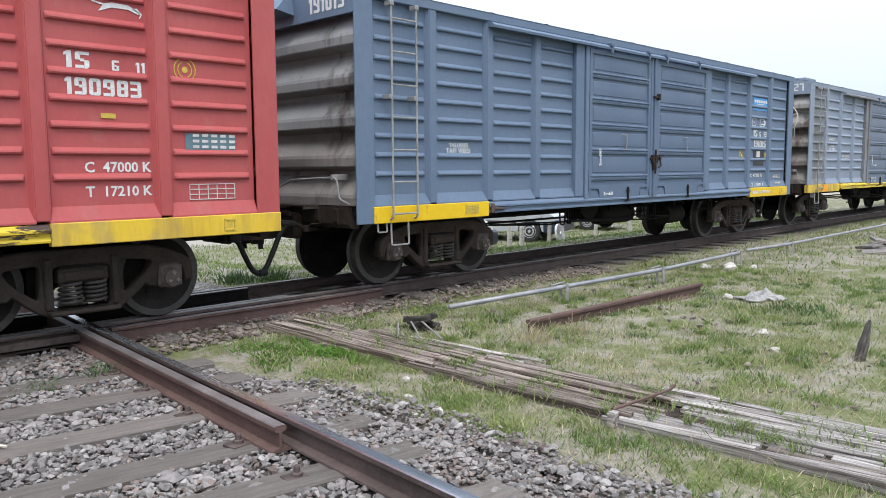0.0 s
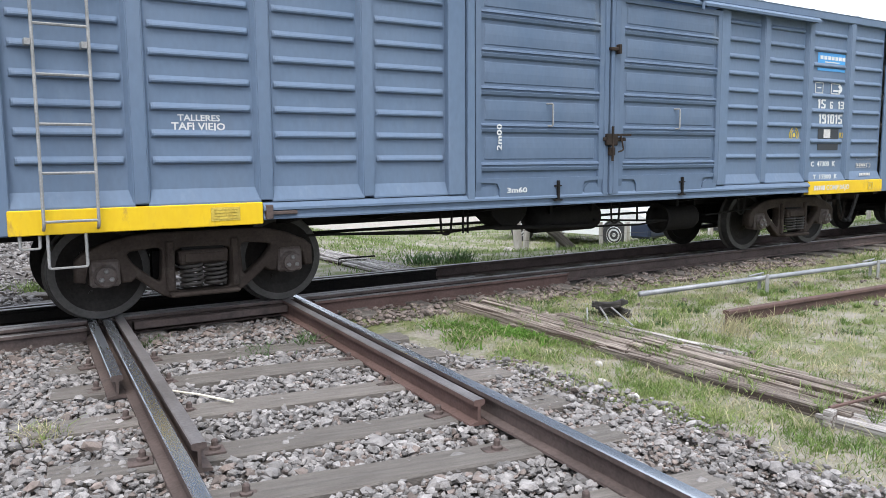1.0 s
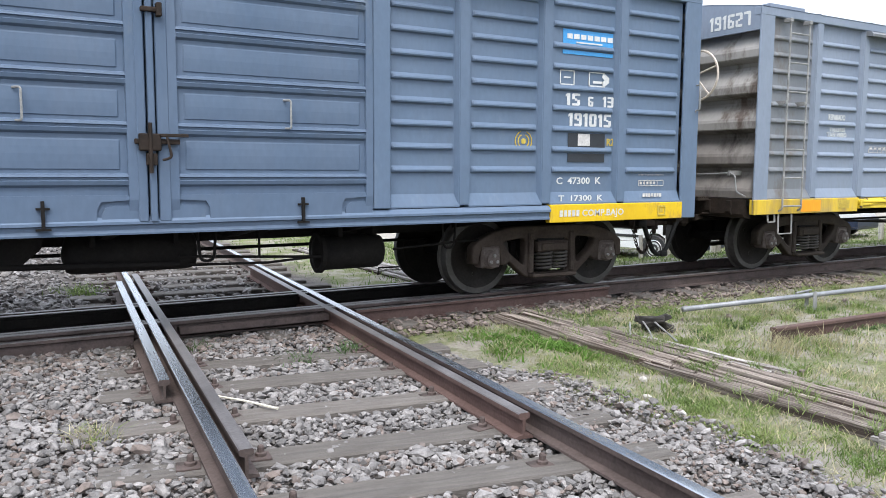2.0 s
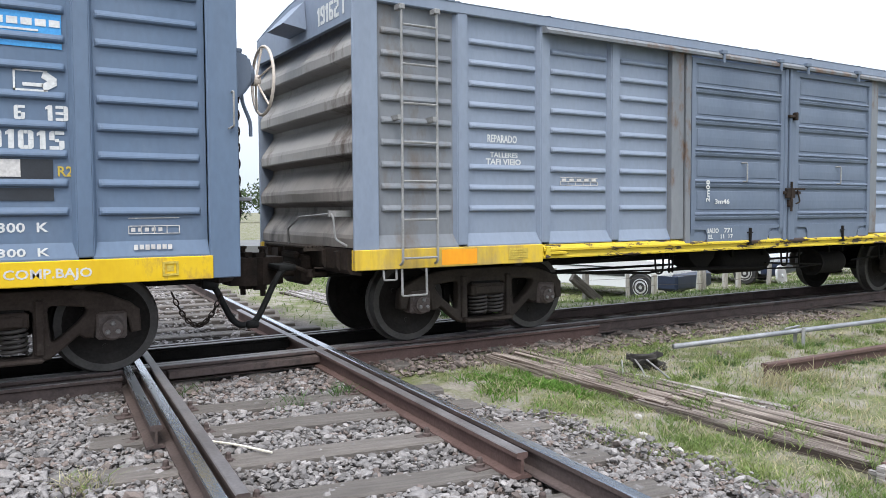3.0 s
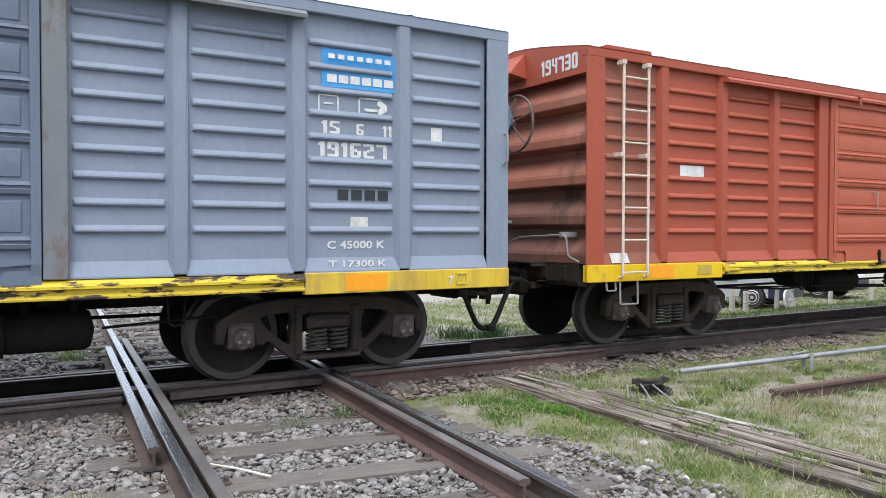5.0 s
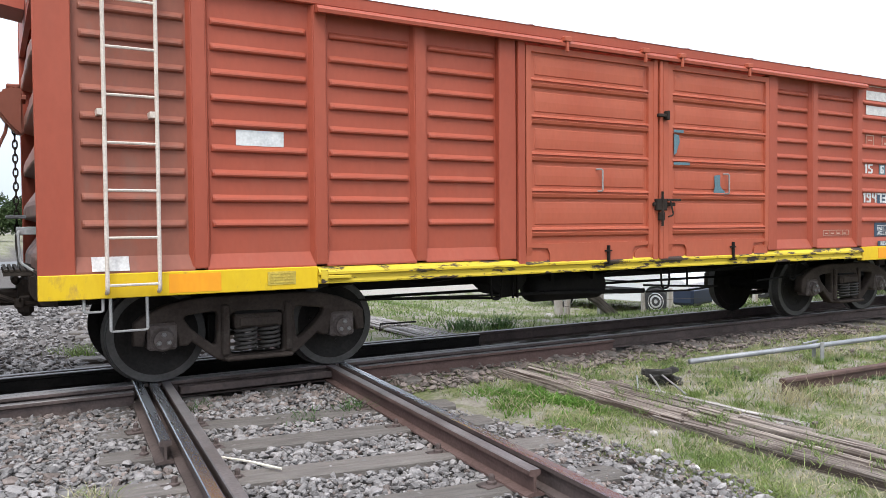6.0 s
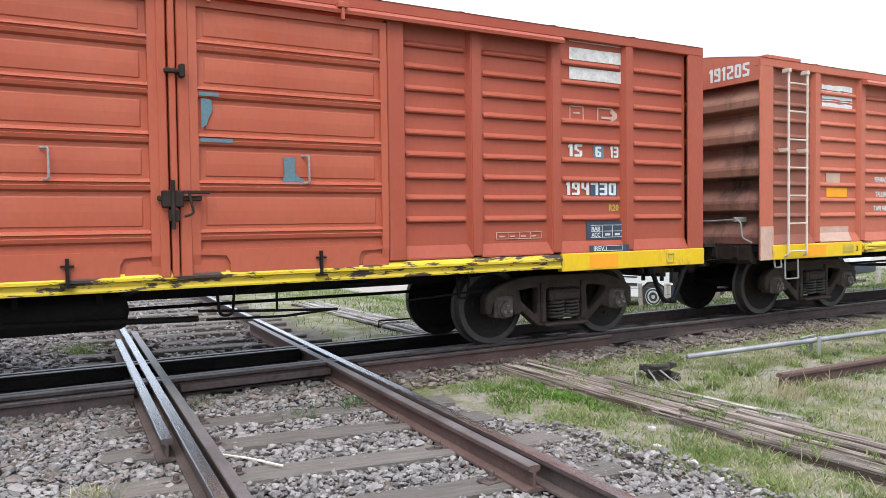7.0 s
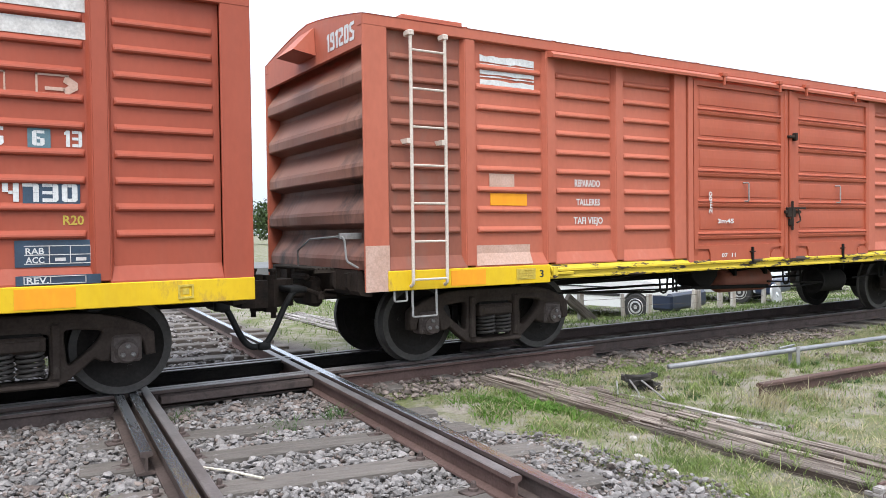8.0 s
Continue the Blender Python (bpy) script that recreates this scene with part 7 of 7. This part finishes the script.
def vehicle(label, x, y, yaw, paintmat, van=False):
    z = level(x, y)
    L, W = 4.1, 1.66
    car = thing("car", label, "car", "parked cars behind the fence", m=pose(x, y, z, 0, 0, yaw))
    lo = [(-2.05, 0.36), (-2.08, 0.62), (-1.98, 0.86), (-1.5, 0.93), (1.0, 0.95), (1.75, 0.86), (2.02, 0.72), (2.06, 0.42), (1.98, 0.30), (1.66, 0.30), (1.58, 0.52), (1.38, 0.64), (1.14, 0.62), (0.98, 0.48), (0.94, 0.28), (-0.92, 0.28), (-0.98, 0.50), (-1.16, 0.64), (-1.42, 0.64), (-1.60, 0.50), (-1.66, 0.30), (-1.96, 0.30)]
    bm = bmesh.new()
    extrude(bm, lo, -W / 2, W / 2, "y")
    part("car_body", bm, paintmat, car)
    top = [(-1.95, 0.92), (-1.75, 1.36), (-1.3, 1.46), (0.1, 1.47), (0.45, 1.38), (1.05, 0.94)] if not van else [(-2.0, 0.92), (-1.95, 1.62), (-1.7, 1.72), (0.6, 1.72), (0.95, 1.55), (1.4, 0.94)]
    bm = bmesh.new()
    extrude(bm, top, -W / 2 + 0.09, W / 2 - 0.09, "y")
    part("cabin", bm, paintmat, car)
    gl = [(u * 0.93 - 0.02, 0.94 + (w - 0.92) * 0.84) for u, w in top]
    bm = bmesh.new()
    extrude(bm, gl, -W / 2 + 0.082, W / 2 - 0.082, "y")
    part("side_glass", bm, CARGLASS, car)
    part("pillar", boxes((-0.55, -0.45, -W / 2 + 0.076, W / 2 - 0.076, 0.93, top[3][1] - 0.03), bevel=0.01), paintmat, car)
    part("bumper", boxes((-2.14, -1.9, -W / 2 + 0.03, W / 2 - 0.03, 0.32, 0.55), bevel=0.03), CARTRIM, car)
    part("bumper", boxes((1.66, 2.16, -W / 2 - 0.01, W / 2 + 0.01, 0.26, 0.62), bevel=0.05), NAVY, car, "deep navy front bumper")
    part("side_strip", boxes((-0.9, 0.9, -W / 2 - 0.012, W / 2 + 0.012, 0.70, 0.73), bevel=0.004), CARTRIM, car)
    part("side_strip", boxes((-0.9, 0.9, -W / 2 - 0.015, W / 2 + 0.015, 0.52, 0.58), bevel=0.005), CARTRIM, car)
    part("tail_lamp", boxes((-2.09, -1.95, -W / 2 - 0.005, -W / 2 + 0.2, 0.66, 0.86), bevel=0.01), LAMPRED, car)
    for wx in (-1.29, 1.29):
        for s in (-1, 1):
            m = pose(wx, s * (W / 2 - 0.09), 0.30, 0, 0, 0 if s < 0 else 180)
            wh = part("wheel", cached(("tyre",), lambda: mesh_of("wheel", lathe(bmesh.new(), [(0.19, -0.10), (0.28, -0.10), (0.305, -0.07), (0.305, 0.07), (0.28, 0.10), (0.19, 0.10)], 28), CARTRIM)), None, car, "", m)

            def rim():
                bm = bmesh.new()
                lathe(bm, [(0.195, -0.098), (0.18, -0.108), (0.165, -0.085), (0.05, -0.08), (0.045, -0.10), (0.01, -0.102)], 24)
                lathe(bm, [(0.150, -0.084), (0.140, -0.100), (0.105, -0.104), (0.09, -0.09)], 24)
                return mesh_of("rim", bm, RIM)
            part("rim", cached(("rim",), rim), None, wh)
    return car


vehicle("white car with navy bumper parked nose to the fence", 9.75, 6.15, -75, CARWHITE)
vehicle("silver car parked nose to the fence", 14.6, 7.3, -70, CARSILVER)
vehicle("white van parked behind the wire fence", 19.5, 8.4, -80, CARWHITE, True)

wall = thing("low_shed", "long low pale shed behind the parked cars", "shed", m=pose(6, 14, 0))
part("wall", boxes((14.0, 46.0, 15.5, 21.0, -1.2, 1.7), bevel=0.02), CONCRETE, wall)
part("roof", extrude(bmesh.new(), [(15.0, 1.68), (18.3, 2.3), (21.5, 1.68), (21.5, 1.60), (15.0, 1.60)], 13.6, 46.4, "x"), LADDER_GREY, wall)
for k in range(6):
    w = part("window", boxes((17.0 + 4.6 * k, 18.6 + 4.6 * k, 15.46, 15.5, 0.1, 1.1)), CARGLASS, wall)
    part("frame", boxes((16.94 + 4.6 * k, 18.66 + 4.6 * k, 15.44, 15.47, 0.04, 0.10), (16.94 + 4.6 * k, 18.66 + 4.6 * k, 15.44, 15.47, 1.10, 1.16), (17.76 + 4.6 * k, 17.82 + 4.6 * k, 15.44, 15.47, 0.1, 1.1)), CARWHITE, w)

road = bmesh.new()
box(road, -60, 30, 26, 33, -0.5, -0.165)
tagged(new("road", mesh_of("road", road, ASPHALT)), "grey worn asphalt road crossing far behind", "road", kind="structure")


def tree(label, x, y, h, r, seed):
    rg = random.Random(seed)
    z = level(x, y)
    t = thing("tree", label, "tree", "trees far behind the crossing", m=pose(x, y, z))
    bm = bmesh.new()
    tube(bm, [(0, 0, -0.2), (0.05, 0, h * 0.2), (0.1, 0.1, h * 0.45), (0, 0.1, h * 0.7)], 0.035 * h, 8)
    for k in range(7):
        a = rg.uniform(0, 6.28)
        b = h * rg.uniform(0.3, 0.5)
        tube(bm, [(0.05, 0.05, b), (r * 0.3 * math.cos(a), r * 0.3 * math.sin(a), b + h * 0.12), (r * 0.65 * math.cos(a), r * 0.65 * math.sin(a), b + h * 0.25)], 0.012 * h, 6)
    part("trunk", bm, BARK, t)
    lobes = [(rg.uniform(-0.6, 0.6) * r, rg.uniform(-0.6, 0.6) * r, h * rg.uniform(0.35, 0.85), r * rg.uniform(0.3, 0.55)) for _ in range(15)]
    n = 4200
    which = rng.integers(0, len(lobes), n)
    d = rng.standard_normal((n, 3))
    d /= np.linalg.norm(d, axis=1)[:, None]
    lo = np.array(lobes)[which]
    c = lo[:, :3] + d * (lo[:, 3] * rng.uniform(0.55, 1.08, n))[:, None]
    e1, e2 = rng.standard_normal((2, n, 3)) * 0.021 * h
    v = np.stack([c - e1, c + e2, c + e1, c - e2], 1).reshape(-1, 3)
    f = np.arange(4 * n).reshape(n, 4)
    part("crown", raw_mesh("crown", v, f, LEAF), None, t)


for k, (x, y, h, r) in enumerate(((-8.0, 98, 6.2, 4.0), (-3.6, 101, 5.6, 3.2), (-0.2, 99, 5.2, 2.4), (-14, 104, 7.0, 5.0), (-21, 96, 6.5, 4.5), (4.5, 205, 5.0, 4.5), (11, 210, 4.5, 4.0), (18, 204, 5.0, 4.5), (26, 208, 4.8, 4.5), (-3, 206, 5.5, 5.0), (11.0, 142, 6.5, 5.0), (17.5, 134, 7.5, 5.5), (24.0, 146, 6.0, 5.0), (31.0, 138, 8.0, 6.0), (39.0, 143, 6.5, 5.5), (47.0, 136, 7.5, 6.0), (56.0, 145, 6.5, 5.5), (66.0, 138, 8.0, 6.0))):
    tree("dense dark green tree far behind the road" if y < 150 else "small far tree on the horizon", x, y, h, r, k)
for x, y, h in ((3.4, 92, 4.6), (4.3, 97, 5.0), (7.2, 150, 9.0)):
    ob = thing("utility_pole", "pale concrete utility pole beside the road", "pole", "poles behind the crossing", m=pose(x, y, level(x, y)))
    part("pole_shaft", lathe(bmesh.new(), [(0.13, -0.3), (0.11, h * 0.5), (0.08, h)], 10, axis="z"), CONCRETE, ob)
    part("crossarm", boxes((-0.5, 0.5, -0.05, 0.05, h - 0.5, h - 0.4), bevel=0.01), POSTWOOD, ob)
for x, y, w, h, dd in ((10.0, 190, 6, 4.2, 8), (-16, 240, 22, 5, 14)):
    ob = thing("building", "pale distant flat-roofed building", "building", m=pose(x, y, -0.2))
    part("wall", boxes((0, w, 0, dd, -0.5, h), bevel=0.03), CONCRETE, ob)
    part("roof", boxes((-0.3, w + 0.3, -0.3, dd + 0.3, h, h + 0.3), bevel=0.02), LADDER_GREY, ob)
    for k in range(int(w / 3)):
        part("window", boxes((1 + 3 * k, 2.4 + 3 * k, -0.06, 0.0, h * 0.45, h * 0.7)), CARGLASS, ob)


# ---- motion ----
def train_at(t):
    for (t0, x0), (t1, x1) in zip(TRAIN, TRAIN[1:]):
        if t <= t1:
            return x0 + (x1 - x0) * (t - t0) / (t1 - t0)
    return TRAIN[-1][1]


def motions():
    for k, car in enumerate((A, B, C, D, E)):
        walk(car, [(t, pose(x + (k - 2) * PITCH + (0.05 if car is A else 0), 0, 0)) for t, x in TRAIN])
    steps = [i / 10 for i in range(81)]
    for ws, wx in WHEELSETS:
        walk(ws, [(t, pose(wx, 0, 0.412) @ Matrix.Rotation((train_at(t) - 15.33) / 0.412, 4, "Y")) for t in steps])


motions()
